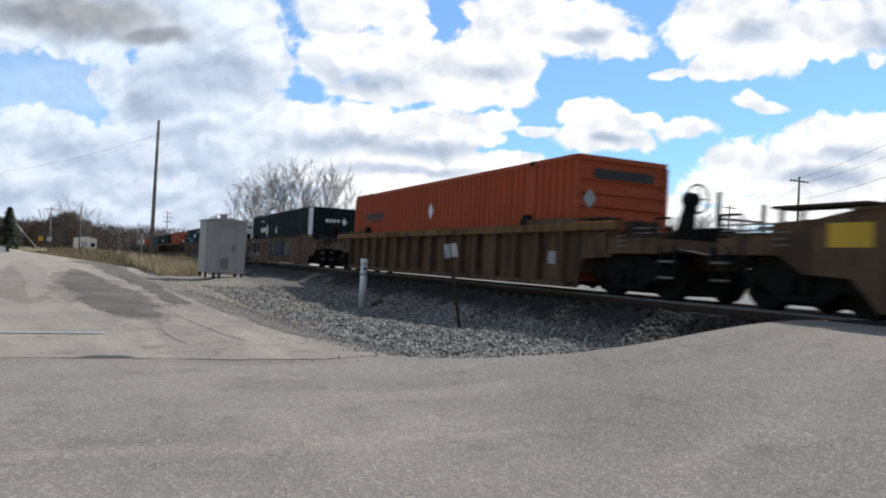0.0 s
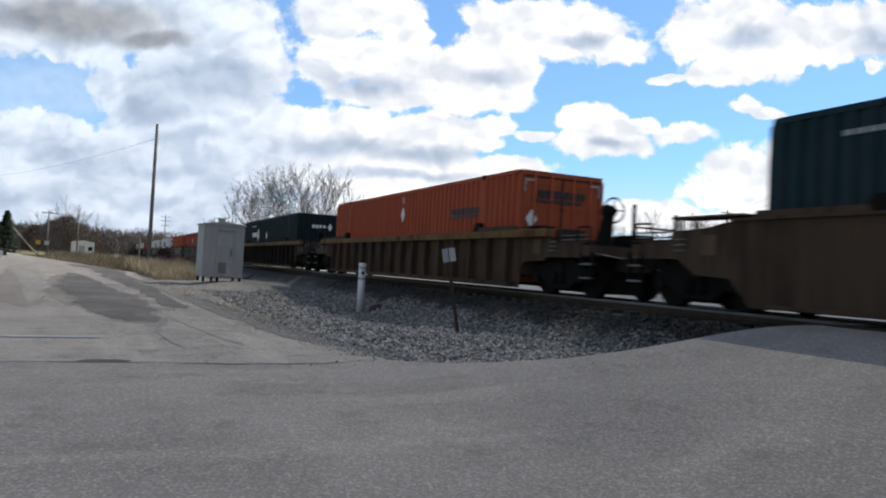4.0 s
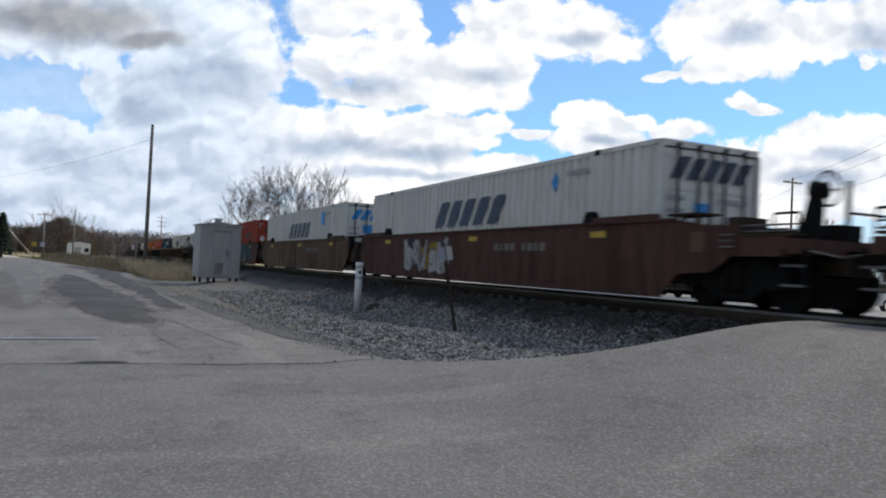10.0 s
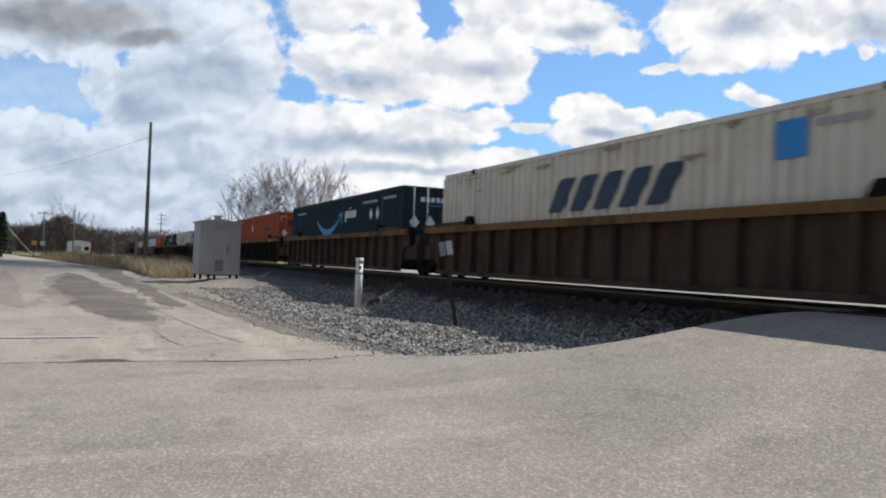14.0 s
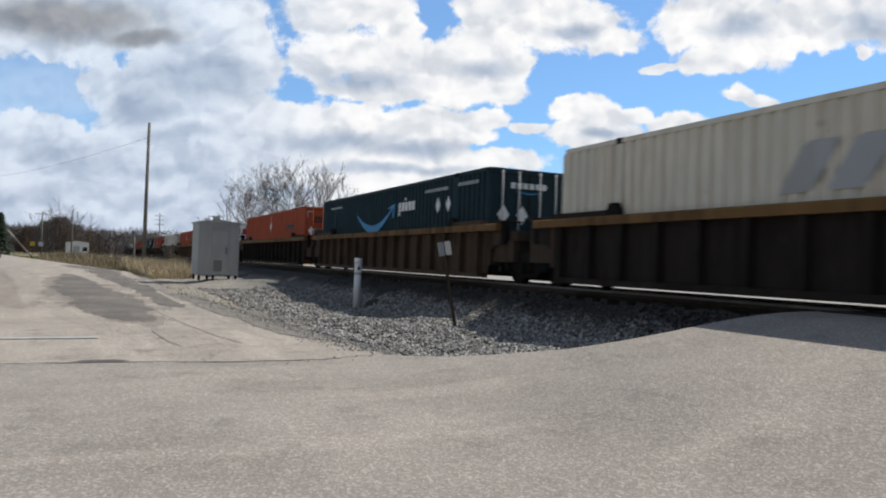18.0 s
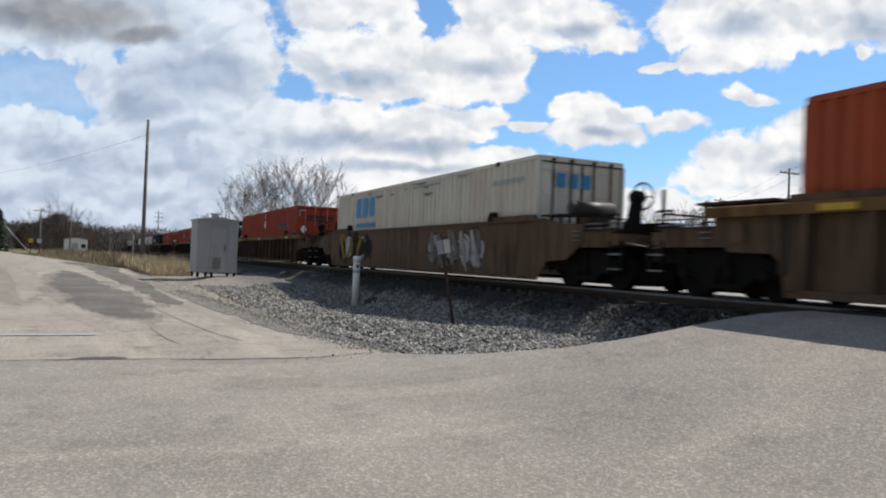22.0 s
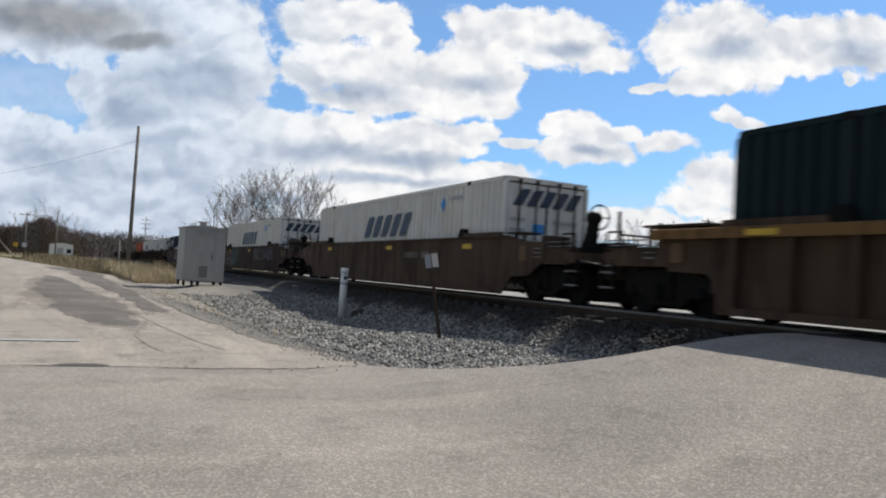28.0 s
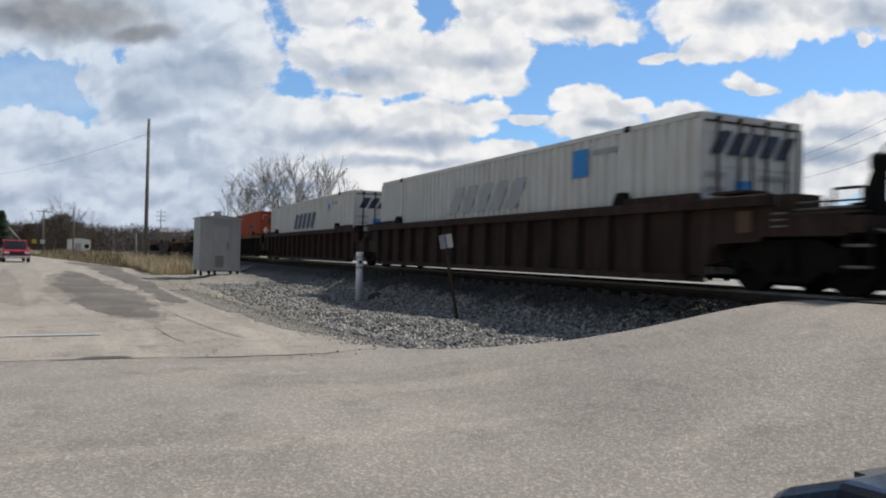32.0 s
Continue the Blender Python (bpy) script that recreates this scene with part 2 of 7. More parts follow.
def grain_material(name, a, b, c, scale, rough=0.95, relief=0.01, big=0.4):
    def paint(n, where, chance):
        one = n.noise(where, scale, 4.0, 0.65)
        two = n.noise(where, big, 4.0, 0.6)
        col = n.mix(n.ramp(one, 0.35, 0.65), a, b)
        col = n.mix(n.math("MULTIPLY", n.ramp(two, 0.42, 0.62), 0.7), col, c)
        return col, rough, (one, relief), 0.0
    return material(name, paint)


def shade_and_oil(n, where):
    """Train's shade painted dark into the stones beside the rails, plus oil stain."""
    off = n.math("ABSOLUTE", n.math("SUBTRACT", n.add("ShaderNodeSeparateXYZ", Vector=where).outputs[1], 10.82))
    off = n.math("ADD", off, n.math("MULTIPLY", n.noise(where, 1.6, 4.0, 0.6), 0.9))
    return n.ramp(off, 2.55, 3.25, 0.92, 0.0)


def stone_material(name, a, b):
    def paint(n, where, chance):
        isle = n.tree.nodes.new("ShaderNodeNewGeometry").outputs["Random Per Island"]
        one = n.noise(where, 30.0, 3.0, 0.6)
        col = n.mix(isle, a, b)
        col = n.mix(n.math("MULTIPLY", n.ramp(one, 0.4, 0.7), 0.5), col, tuple(x * 0.6 for x in a))
        col = n.mix(shade_and_oil(n, where), col, (0.026, 0.024, 0.022))
        return col, 0.9, (one, 0.004), 0.0
    return material(name, paint)


def gravel_material(name, a, b, c, scale=17.0, fade=False):
    def paint(n, where, chance):
        cell = n.add("ShaderNodeTexVoronoi", Vector=where, Scale=scale)
        pick = n.add("ShaderNodeSeparateColor", Color=cell.outputs[1]).outputs[0]
        big = n.noise(where, 0.8, 4.0, 0.6)
        col = n.mix(pick, a, b)
        col = n.mix(n.math("MULTIPLY", n.ramp(big, 0.45, 0.62), 0.6), col, c)
        at_xyz = n.add("ShaderNodeSeparateXYZ", Vector=where)
        sandy = n.math("MULTIPLY", n.ramp(at_xyz.outputs[0], -14.0, -23.0), n.ramp(at_xyz.outputs[1], 6.6, 5.0))
        sandy = n.math("MULTIPLY", sandy, n.ramp(n.math("ADD", big, n.math("MULTIPLY", pick, 0.25)), 0.38, 0.62, 0.55, 0.95))
        col = n.mix(sandy, col, (0.40, 0.37, 0.32))
        # gaps between stones darkened in the colour, as contact shade
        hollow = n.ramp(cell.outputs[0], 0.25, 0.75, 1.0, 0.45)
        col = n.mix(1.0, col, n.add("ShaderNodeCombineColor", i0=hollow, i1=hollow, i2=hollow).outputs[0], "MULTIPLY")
        col = n.mix(shade_and_oil(n, where), col, (0.026, 0.024, 0.022))
        return col, 0.92, (n.math("SUBTRACT", 1.0, cell.outputs[0]), 0.03), 0.0
    return material(name, paint, fade=fade)


ASPHALT = asphalt_material("asphalt", (0.295, 0.268, 0.236), (0.24, 0.218, 0.193), (0.355, 0.318, 0.272), (0.9, 0.16, 1.0), 0.35)
SIDE_ROAD = asphalt_material("dusty_road", (0.345, 0.31, 0.265), (0.275, 0.248, 0.214), (0.42, 0.38, 0.32), (0.10, 1.1, 1.0), 0.85, 0.65)
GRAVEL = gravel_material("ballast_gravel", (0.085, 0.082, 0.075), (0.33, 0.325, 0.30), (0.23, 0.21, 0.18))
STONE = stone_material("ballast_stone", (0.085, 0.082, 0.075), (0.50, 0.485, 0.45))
EARTH = grain_material("dry_grass_ground", (0.16, 0.13, 0.08), (0.26, 0.21, 0.13), (0.10, 0.12, 0.045), 9.0, relief=0.03)
LOT = grain_material("pale_lot", (0.28, 0.27, 0.25), (0.35, 0.335, 0.31), (0.23, 0.22, 0.20), 6.0)
STEEL = worn_paint("rail_steel", (0.075, 0.055, 0.042), (0.05, 0.032, 0.022), 0.6, 0.7, gloss=0.1)
SHINE = worn_paint("rail_head", (0.20, 0.19, 0.185), (0.10, 0.085, 0.075), 0.4, 0.5, metal=0.6)
TIE = grain_material("tie_wood", (0.06, 0.05, 0.04), (0.11, 0.09, 0.07), (0.05, 0.045, 0.04), 12.0)
IRON = worn_paint("running_gear_iron", (0.010, 0.0095, 0.009), (0.024, 0.020, 0.017), 0.6, 0.75, gloss=0.08)
WHITE_PAINT = worn_paint("white_paint", (0.78, 0.78, 0.76), (0.35, 0.31, 0.26), 0.25, 0.45)
MARK_WHITE = worn_paint("mark_white", (0.80, 0.80, 0.78), (0.4, 0.38, 0.35), 0.2, 0.5)
MARK_NAVY = worn_paint("mark_navy", (0.02, 0.035, 0.075), (0.1, 0.1, 0.1), 0.2, 0.5)
MARK_BLUE = worn_paint("mark_blue", (0.02, 0.25, 0.62), (0.1, 0.2, 0.3), 0.2, 0.5)
MARK_SKY = worn_paint("mark_sky", (0.035, 0.25, 0.50), (0.1, 0.2, 0.26), 0.2, 0.5)
MARK_RED = worn_paint("mark_red", (0.38, 0.02, 0.035), (0.2, 0.07, 0.07), 0.2, 0.5)
MARK_BLACK = worn_paint("mark_black", (0.02, 0.02, 0.022), (0.1, 0.08, 0.06), 0.25, 0.55)
MARK_YELLOW = worn_paint("mark_yellow", (0.65, 0.42, 0.03), (0.2, 0.12, 0.05), 0.45, 0.55)
MARK_GREY = worn_paint("mark_grey", (0.42, 0.43, 0.44), (0.2, 0.18, 0.15), 0.4, 0.6)
MARK_TEAL = worn_paint("mark_teal", (0.12, 0.25, 0.25), (0.10, 0.08, 0.06), 0.9, 0.7)
MARK_GREEN = worn_paint("mark_green", (0.16, 0.28, 0.07), (0.2, 0.15, 0.08), 0.5, 0.6)
RUST_SMEAR = worn_paint("rust_smear", (0.27, 0.20, 0.15), (0.48, 0.44, 0.37), 0.9, 0.8, gloss=0.1)
MARK_TAN = worn_paint("mark_tan", (0.16, 0.10, 0.06), (0.05, 0.035, 0.025), 0.6, 0.7, gloss=0.1)
MARK_OCHRE = worn_paint("mark_ochre", (0.36, 0.19, 0.06), (0.15, 0.08, 0.04), 0.4, 0.7, gloss=0.1)
MARK_PEACH = worn_paint("mark_peach", (0.38, 0.13, 0.09), (0.2, 0.15, 0.1), 0.3, 0.6)
SPRAY = {
    "pale": worn_paint("spray_pale", (0.22, 0.205, 0.185), (0.07, 0.045, 0.035), 0.85, 0.75, gloss=0.1),
    "white": worn_paint("spray_white", (0.50, 0.49, 0.47), (0.12, 0.08, 0.06), 0.7, 0.75, gloss=0.1),
    "black": worn_paint("spray_black", (0.018, 0.016, 0.016), (0.05, 0.03, 0.022), 0.6, 0.75, gloss=0.1),
    "green": worn_paint("spray_green", (0.055, 0.105, 0.085), (0.06, 0.04, 0.03), 0.7, 0.75, gloss=0.1),
    "yellow": worn_paint("spray_yellow", (0.36, 0.25, 0.03), (0.10, 0.06, 0.03), 0.7, 0.75, gloss=0.1),
    "purple": worn_paint("spray_purple", (0.075, 0.055, 0.10), (0.06, 0.04, 0.035), 0.7, 0.75, gloss=0.1),
    "red": worn_paint("spray_red", (0.085, 0.032, 0.028), (0.05, 0.03, 0.025), 0.7, 0.75, gloss=0.1),
    "blue": worn_paint("spray_blue", (0.05, 0.13, 0.17), (0.06, 0.045, 0.035), 0.7, 0.75, gloss=0.1),
}
BOX_PAINT = {
    "orange": worn_paint("orange_paint", (0.43, 0.086, 0.034), (0.17, 0.065, 0.038), 0.4, 0.62, gloss=0.15),
    "red_orange": worn_paint("red_orange_paint", (0.36, 0.058, 0.030), (0.15, 0.048, 0.033), 0.4, 0.62, gloss=0.15),
    "amber": worn_paint("amber_paint", (0.42, 0.120, 0.026), (0.15, 0.065, 0.03), 0.45, 0.62, gloss=0.15),
    "dark_green": worn_paint("dark_green_paint", (0.007, 0.018, 0.021), (0.03, 0.033, 0.03), 0.3, 0.62, gloss=0.14),
    "slate_blue": worn_paint("slate_blue_paint", (0.011, 0.034, 0.043), (0.05, 0.055, 0.055), 0.35, 0.62, gloss=0.14),
    "white": worn_paint("white_box_paint", (0.70, 0.69, 0.65), (0.36, 0.29, 0.23), 0.40, 0.6, rust=0.15, gloss=0.15),
    "cream": worn_paint("cream_box_paint", (0.72, 0.68, 0.58), (0.38, 0.26, 0.18), 0.45, 0.62, rust=0.65, gloss=0.15),
    "bright_white": worn_paint("bright_white_paint", (0.68, 0.70, 0.70), (0.42, 0.41, 0.38), 0.2, 0.55, gloss=0.2),
    "blue": worn_paint("blue_paint", (0.006, 0.017, 0.044), (0.025, 0.028, 0.035), 0.3, 0.62, gloss=0.14),
}
CAR_PAINT = {
    "tan": worn_paint("tan_car_paint", (0.145, 0.090, 0.054), (0.048, 0.034, 0.025), 0.85, 0.75, rust=0.4, gloss=0.15),
    "russet": worn_paint("russet_car_paint", (0.105, 0.050, 0.038), (0.040, 0.024, 0.020), 0.75, 0.75, rust=0.4, gloss=0.15),
    "brown": worn_paint("brown_car_paint", (0.088, 0.057, 0.037), (0.032, 0.023, 0.018), 0.8, 0.75, rust=0.4, gloss=0.15),
    "dark": worn_paint("dark_car_paint", (0.034, 0.026, 0.022), (0.018, 0.015, 0.013), 0.75, 0.8, rust=0.3, gloss=0.12),
    "maroon": worn_paint("maroon_car_paint", (0.066, 0.041, 0.033), (0.027, 0.020, 0.017), 0.75, 0.8, rust=0.3, gloss=0.12),
}
GRIME = worn_paint("grimy_end_paint", (0.075, 0.054, 0.040), (0.022, 0.018, 0.015), 0.7, 0.8, rust=0.3, gloss=0.08)
TANK = worn_paint("tank_paint", (0.040, 0.033, 0.029), (0.022, 0.018, 0.015), 0.6, 0.5, rust=0.3, gloss=0.3)
# worn steel made paler: the light that rungs and rails catch is painted in
LIT_RUNG = worn_paint("light_catching_steel", (0.20, 0.19, 0.185), (0.06, 0.05, 0.04), 0.7, 0.5, gloss=0.3, metal=0.3)
GASKET = worn_paint("door_gasket_rubber", (0.022, 0.022, 0.023), (0.05, 0.045, 0.04), 0.4, 0.8, gloss=0.1)
# near-black colour for the slabs that stand for shade at the crossing
SHADE_SLAB = worn_paint("crossing_shade_dark", (0.030, 0.028, 0.026), (0.05, 0.045, 0.04), 0.5, 0.9, gloss=0.1)
CHORD = worn_paint("yellow_chord_paint", (0.20, 0.110, 0.042), (0.06, 0.036, 0.02), 0.85, 0.7, rust=0.5, gloss=0.15)


# ---- building tools ----
class Geo:
    """Verts and faces of one part."""

    def __init__(self):
        self.v, self.f, self.soft = [], [], []

    def face(self, pts, soft=False):
        k = len(self.v)
        self.v += [tuple(p) for p in pts]
        self.f.append(tuple(range(k, k + len(pts))))
        self.soft.append(soft)

    def box(self, x0, x1, y0, y1, z0, z1):
        k = len(self.v)
        self.v += [(x, y, z) for z in (z0, z1) for x, y in ((x0, y0), (x1, y0), (x1, y1), (x0, y1))]
        for q in ((3, 2, 1, 0), (4, 5, 6, 7), (0, 1, 5, 4), (1, 2, 6, 5), (2, 3, 7, 6), (3, 0, 4, 7)):
            self.f.append(tuple(k + i for i in q))
            self.soft.append(False)
        return self

    def prism(self, pts, y0, y1, axis="y"):
        """A polygon of (x, z) drawn out from y0 to y1 (axis y), or of (y, z) along x, or of (x, y) along z."""
        area = sum(a[0] * b[1] - b[0] * a[1] for a, b in zip(pts, pts[1:] + pts[:1]))
        pts = list(pts) if area > 0 else list(pts)[::-1]
        put = {"y": lambda a, b, c: (a, c, b), "x": lambda a, b, c: (c, a, b), "z": lambda a, b, c: (a, b, c)}[axis]
        k, m = len(self.v), len(pts)
        self.v += [put(a, b, y0) for a, b in pts] + [put(a, b, y1) for a, b in pts]
        flip = axis == "y"
        ends = [tuple(k + i for i in range(m))[::-1], tuple(k + m + i for i in range(m))]
        sides = [(k + i, k + (i + 1) % m, k + m + (i + 1) % m, k + m + i) for i in range(m)]
        for q in ends + sides:
            self.f.append(q[::-1] if flip else q)
            self.soft.append(False)
        return self

    def tube(self, a, b, r0, r1=None, n=10, caps=True):
        a, b, r1 = Vector(a), Vector(b), r0 if r1 is None else r1
        d = (b - a).normalized()
        p = d.orthogonal().normalized()
        q = d.cross(p)
        k = len(self.v)
        for c, r in ((a, r0), (b, r1)):
            for i in range(n):
                w = math.tau * i / n
                self.v.append(tuple(c + (p * math.cos(w) + q * math.sin(w)) * r))
        for i in range(n):
            j = (i + 1) % n
            self.f.append((k + i, k + j, k + n + j, k + n + i))
            self.soft.append(True)
        if caps:
            self.f += [tuple(k + i for i in range(n))[::-1], tuple(k + n + i for i in range(n))]
            self.soft += [False, False]
        return self

    def ring(self, c, r, thick, axis="x", n=16, m=6):
        k = len(self.v)
        for i in range(n):
            w = math.tau * i / n
            for j in range(m):
                s = math.tau * j / m
                a, b, h = (r + thick * math.cos(s)) * math.cos(w), (r + thick * math.cos(s)) * math.sin(w), thick * math.sin(s)
                off = {"x": (h, a, b), "y": (a, h, b), "z": (a, b, h)}[axis]
                self.v.append((c[0] + off[0], c[1] + off[1], c[2] + off[2]))
        for i in range(n):
            for j in range(m):
                self.f.append((k + i * m + j, k + ((i + 1) % n) * m + j, k + ((i + 1) % n) * m + (j + 1) % m, k + i * m + (j + 1) % m))
                self.soft.append(True)
        return self

    def mesh(self, name, mat):
        me = bpy.data.meshes.new(name)
        me.from_pydata(self.v, [], self.f)
        me.polygons.foreach_set("use_smooth", self.soft)
        me.materials.append(mat)
        me.update()
        return me


def part(name, geo, mat, parent=None, label=""):
    """One mesh object under a thing or a part; geo may be a mesh that is already there."""
    me = geo if isinstance(geo, bpy.types.Mesh) else geo.mesh(name, mat)
    ob = new(name, me)
    if parent is not None:
        ob.parent = parent
    return tagged(ob, label)


def thing(name, m, label, category, group="", kind=""):
    ob = new(name)
    ob.empty_display_size = 0.3
    ob.matrix_world = m
    return tagged(ob, label, category, group, kind)


def step(a, b, v):
    u = min(max((v - a) / (b - a), 0.0), 1.0)
    return u * u * (3 - 2 * u)


# ---- the lie of the land ----
TRACK_Y, RAIL_Z = 10.82, 0.89


def land(x, y):
    """Height of gravel and ballast beside the track."""
    hollow = -0.19 * step(14.0, 20.0, -x) + 0.06 * step(-14.0, -9.0, x) + 0.40 * step(23.5, 33.0, -x) - 0.21 * step(39.0, 45.5, -x)
    g = 0.02 + hollow * step(3.4, 6.0, y)
    bed = 0.63 - max(abs(y - TRACK_Y) - 1.85, 0.0) / 1.75
    return max(g, bed)


def street_z(y):
    """The street climbs to the crossing and falls behind it."""
    return 0.845 * step(2.5, 9.0, y) if y < TRACK_Y else 0.845 - 0.5 * step(13.0, 22.0, y)


def street_left(y):
    for (y0, x0), (y1, x1) in zip(STREET_EDGE, STREET_EDGE[1:]):
        if y <= y1:
            return x0 + (x1 - x0) * max(y - y0, 0) / (y1 - y0)
    return STREET_EDGE[-1][1]


STREET_EDGE = ((-40, -9.0), (0, -9.8), (1.5, -9.55), (3.46, -9.6), (4.13, -8.6), (4.68, -8.1), (5.32, -7.56), (6.05, -7.3), (6.6, -7.2), (9, -7.1))


def road_right(x):
    for (x0, y0), (x1, y1) in zip(ROAD_EDGE, ROAD_EDGE[1:]):
        if x >= x1:
            return y0 + (y1 - y0) * (x0 - x) / (x0 - x1)
    return ROAD_EDGE[-1][1] + (x - ROAD_EDGE[-1][0]) * 0.165


ROAD_EDGE = ((-9.4, 3.8), (-11.1, 3.78), (-12.2, 3.5), (-14.7, 3.2), (-17.7, 3.02), (-21.9, 2.78), (-26.4, 2.48), (-35.2, 2.2), (-55, 2.0), (-84, -2.8), (-125, -9.5))


def strip(name, rows, mat, label, category):
    """A ruled sheet from rows of points."""
    g = Geo()
    m = len(rows[0])
    g.v = [p for r in rows for p in r]
    for i in range(len(rows) - 1):
        for j in range(m - 1):
            g.f.append((i * m + j, i * m + j + 1, (i + 1) * m + j + 1, (i + 1) * m + j))
            g.soft.append(True)
    ob = new(name, g.mesh(name, mat))
    return tagged(ob, label, category, kind="structure")


def build_land():
    xs = [-2600, -1200, -600, -300, -150, -80, -58, -45, -40, -32, -25, -18, -12, -8, -6, 0, 6, 12, 18, 30, 40, 70, 140, 300, 700, 1500, 2600]
    ys = [-2600, -1200, -500, -200, -90, -40, -18, -6, 0, 3, 4.5, 6, 9, 13, 16, 20, 30, 50, 90, 200, 500, 1200, 2600]
    rows = [[(x, y, -0.45 if -41 < x < -6 and 4 < y < 10 else (-0.06 if y < 9 else 0.0)) for x in xs] for y in ys]
    strip("ground", rows, EARTH, "dry winter grass and bare earth out to the horizon", "ground")
    ys = [-40, -20, -10, -5, -2] + [i * 0.35 for i in range(0, 44)] + [16, 18, 20, 23, 30, 60]
    rows = []
    for y in ys:
        a, b = street_left(y), 14.0
        rows.append([(a + (b - a) * i / 14, y, street_z(y) + 0.02) for i in range(15)][::1])
    strip("road", rows, ASPHALT, "worn grey asphalt street with speckled aggregate, climbing over the crossing", "road")
    xs = [-9.3 - 0.5 * i for i in range(60)] + [-40 - 5 * i for i in range(20)] + [-150, -200, -300, -500, -900]
    rows = []
    for x in xs:
        b = road_right(x)
        a = b - (16 - 5 * step(20, 60, -x))
        if x > -9.7:
            a, b = -14, 3.48
        rows.append([(min(x, street_left(a + (b - a) * i / 12) + 0.03) if x > -11 else x, a + (b - a) * i / 12, 0.005) for i in range(13)][::-1])
    strip("road", rows, SIDE_ROAD, "dusty patched side road with pale sand and tyre tracks", "road")


build_land()


def build_ballast():
    """The near ballast bed as a fine sheet, and the far bed as a plain bank."""
    rows = []
    n_y = 64
    x = -46.0
    while x < -6.6:
        y0 = road_right(x) - 0.15 if x < -9.6 else None
        if y0 is None:
            y0 = next((yy * 0.05 for yy in range(60, 200) if street_left(yy * 0.05) > x), 8.8) - 0.1
        row = []
        for j in range(n_y):
            y = y0 + (13.2 - y0) * j / (n_y - 1)
            z = land(x, y)
            away = step(0.0, 0.8, y - y0)
            bumps = noise.noise((x * 0.5, y * 0.5, 3)) * 0.10 + noise.noise((x * 1.7, y * 1.7, 9)) * 0.05 + noise.noise((x * 7, y * 7, 1)) * 0.025
            if x > -11:
                z = min(z, max(street_z(y) + 0.06, 0.04)) if y > 4 else z
            z = z * away + (0.0 if x < -9.6 else street_z(y) - 0.02) * (1 - away) + bumps * away * (1 - 0.7 * step(8, 9, y))
            row.append((x, y, z))
        rows.append(row)
        x += 0.16 if x > -30 else 0.3
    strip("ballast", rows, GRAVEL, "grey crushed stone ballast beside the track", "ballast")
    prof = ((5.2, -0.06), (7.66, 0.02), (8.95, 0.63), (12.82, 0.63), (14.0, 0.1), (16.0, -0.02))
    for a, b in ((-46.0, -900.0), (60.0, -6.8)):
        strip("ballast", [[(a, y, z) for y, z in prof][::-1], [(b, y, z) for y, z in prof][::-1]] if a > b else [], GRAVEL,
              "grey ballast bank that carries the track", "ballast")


build_ballast()


def build_track():
    for side, y in (("near", TRACK_Y - 0.755), ("far", TRACK_Y + 0.755)):
        rail = thing("rail", pose(0, y, RAIL_Z), "rusty steel rail with a polished head on wooden ties", "rail", "rails of the track", "structure")
        g = Geo().prism([(-0.07, -0.17), (0.07, -0.17), (0.07, -0.15), (0.012, -0.13), (0.012, -0.05), (-0.012, -0.05), (-0.012, -0.13), (-0.07, -0.15)], -900, 80, "x")
        part("web", g, STEEL, rail)
        part("head", Geo().prism([(-0.036, -0.05), (0.036, -0.05), (0.036, -0.006), (0.028, 0.0), (-0.028, 0.0), (-0.036, -0.006)], -900, 80, "x"), SHINE, rail, "polished rail head")


build_track()


# ---- the train ----
HALF, WIDE, TALL = 8.075, 1.295, 2.90
MESHES = {}


def shared(key, make, mat):
    """A mesh made once for each key and material."""
    k = (key, mat.name)
    if k not in MESHES:
        MESHES[k] = make().mesh(key.split(":")[0], mat)
    return MESHES[k]


def corrugated(side):
    """A long wall with trapezoid ribs between the bottom and the top rail."""
    g = Geo()
    a, b, z0, z1 = -HALF + 0.12, HALF - 0.12, 0.16, TALL - 0.10
    pitch, out, deep = 0.30, side * (WIDE - 0.006), side * (WIDE - 0.062)
    line, x = [], a
    while x < b - 0.01:
        for dx, y in ((0.0, out), (0.120, out), (0.150, deep), (0.270, deep)):
            if x + dx < b:
                line.append((x + dx, y))
        x += pitch
    line.append((b, out))
    k = len(line)
    g.v = [(x, y, z0) for x, y in line] + [(x, y, z1) for x, y in line]
    for i in range(k - 1):
        q = (i, i + 1, k + i + 1, k + i)
        g.f.append(q if side < 0 else q[::-1])
        g.soft.append(False)
    return g


def door_wall():
    g = Geo()
    for y0, y1 in ((-1.19, -0.012), (0.012, 1.19)):
        g.box(HALF - 0.07, HALF - 0.03, y0, y1, 0.16, TALL - 0.12)
        for z in (0.18, 0.75, 1.35, 1.95, 2.55):
            g.box(HALF - 0.03, HALF - 0.012, y0 + 0.06, y1 - 0.06, z, z + 0.10)
    return g


def folded(end, line, upright):
    """An end wall folded along a line of (place, depth); ribs stand upright or lie flat."""
    g = Geo()
    k = len(line)
    lo, hi = (0.16, TALL - 0.12) if upright else (-1.2, 1.2)
    for s in (lo, hi):
        g.v += [(end * (HALF - d), p, s) if upright else (end * (HALF - d), s, p) for p, d in line]
    for i in range(k - 1):
        g.f.append((i, i + 1, k + i + 1, k + i))
        g.soft.append(False)
    return g


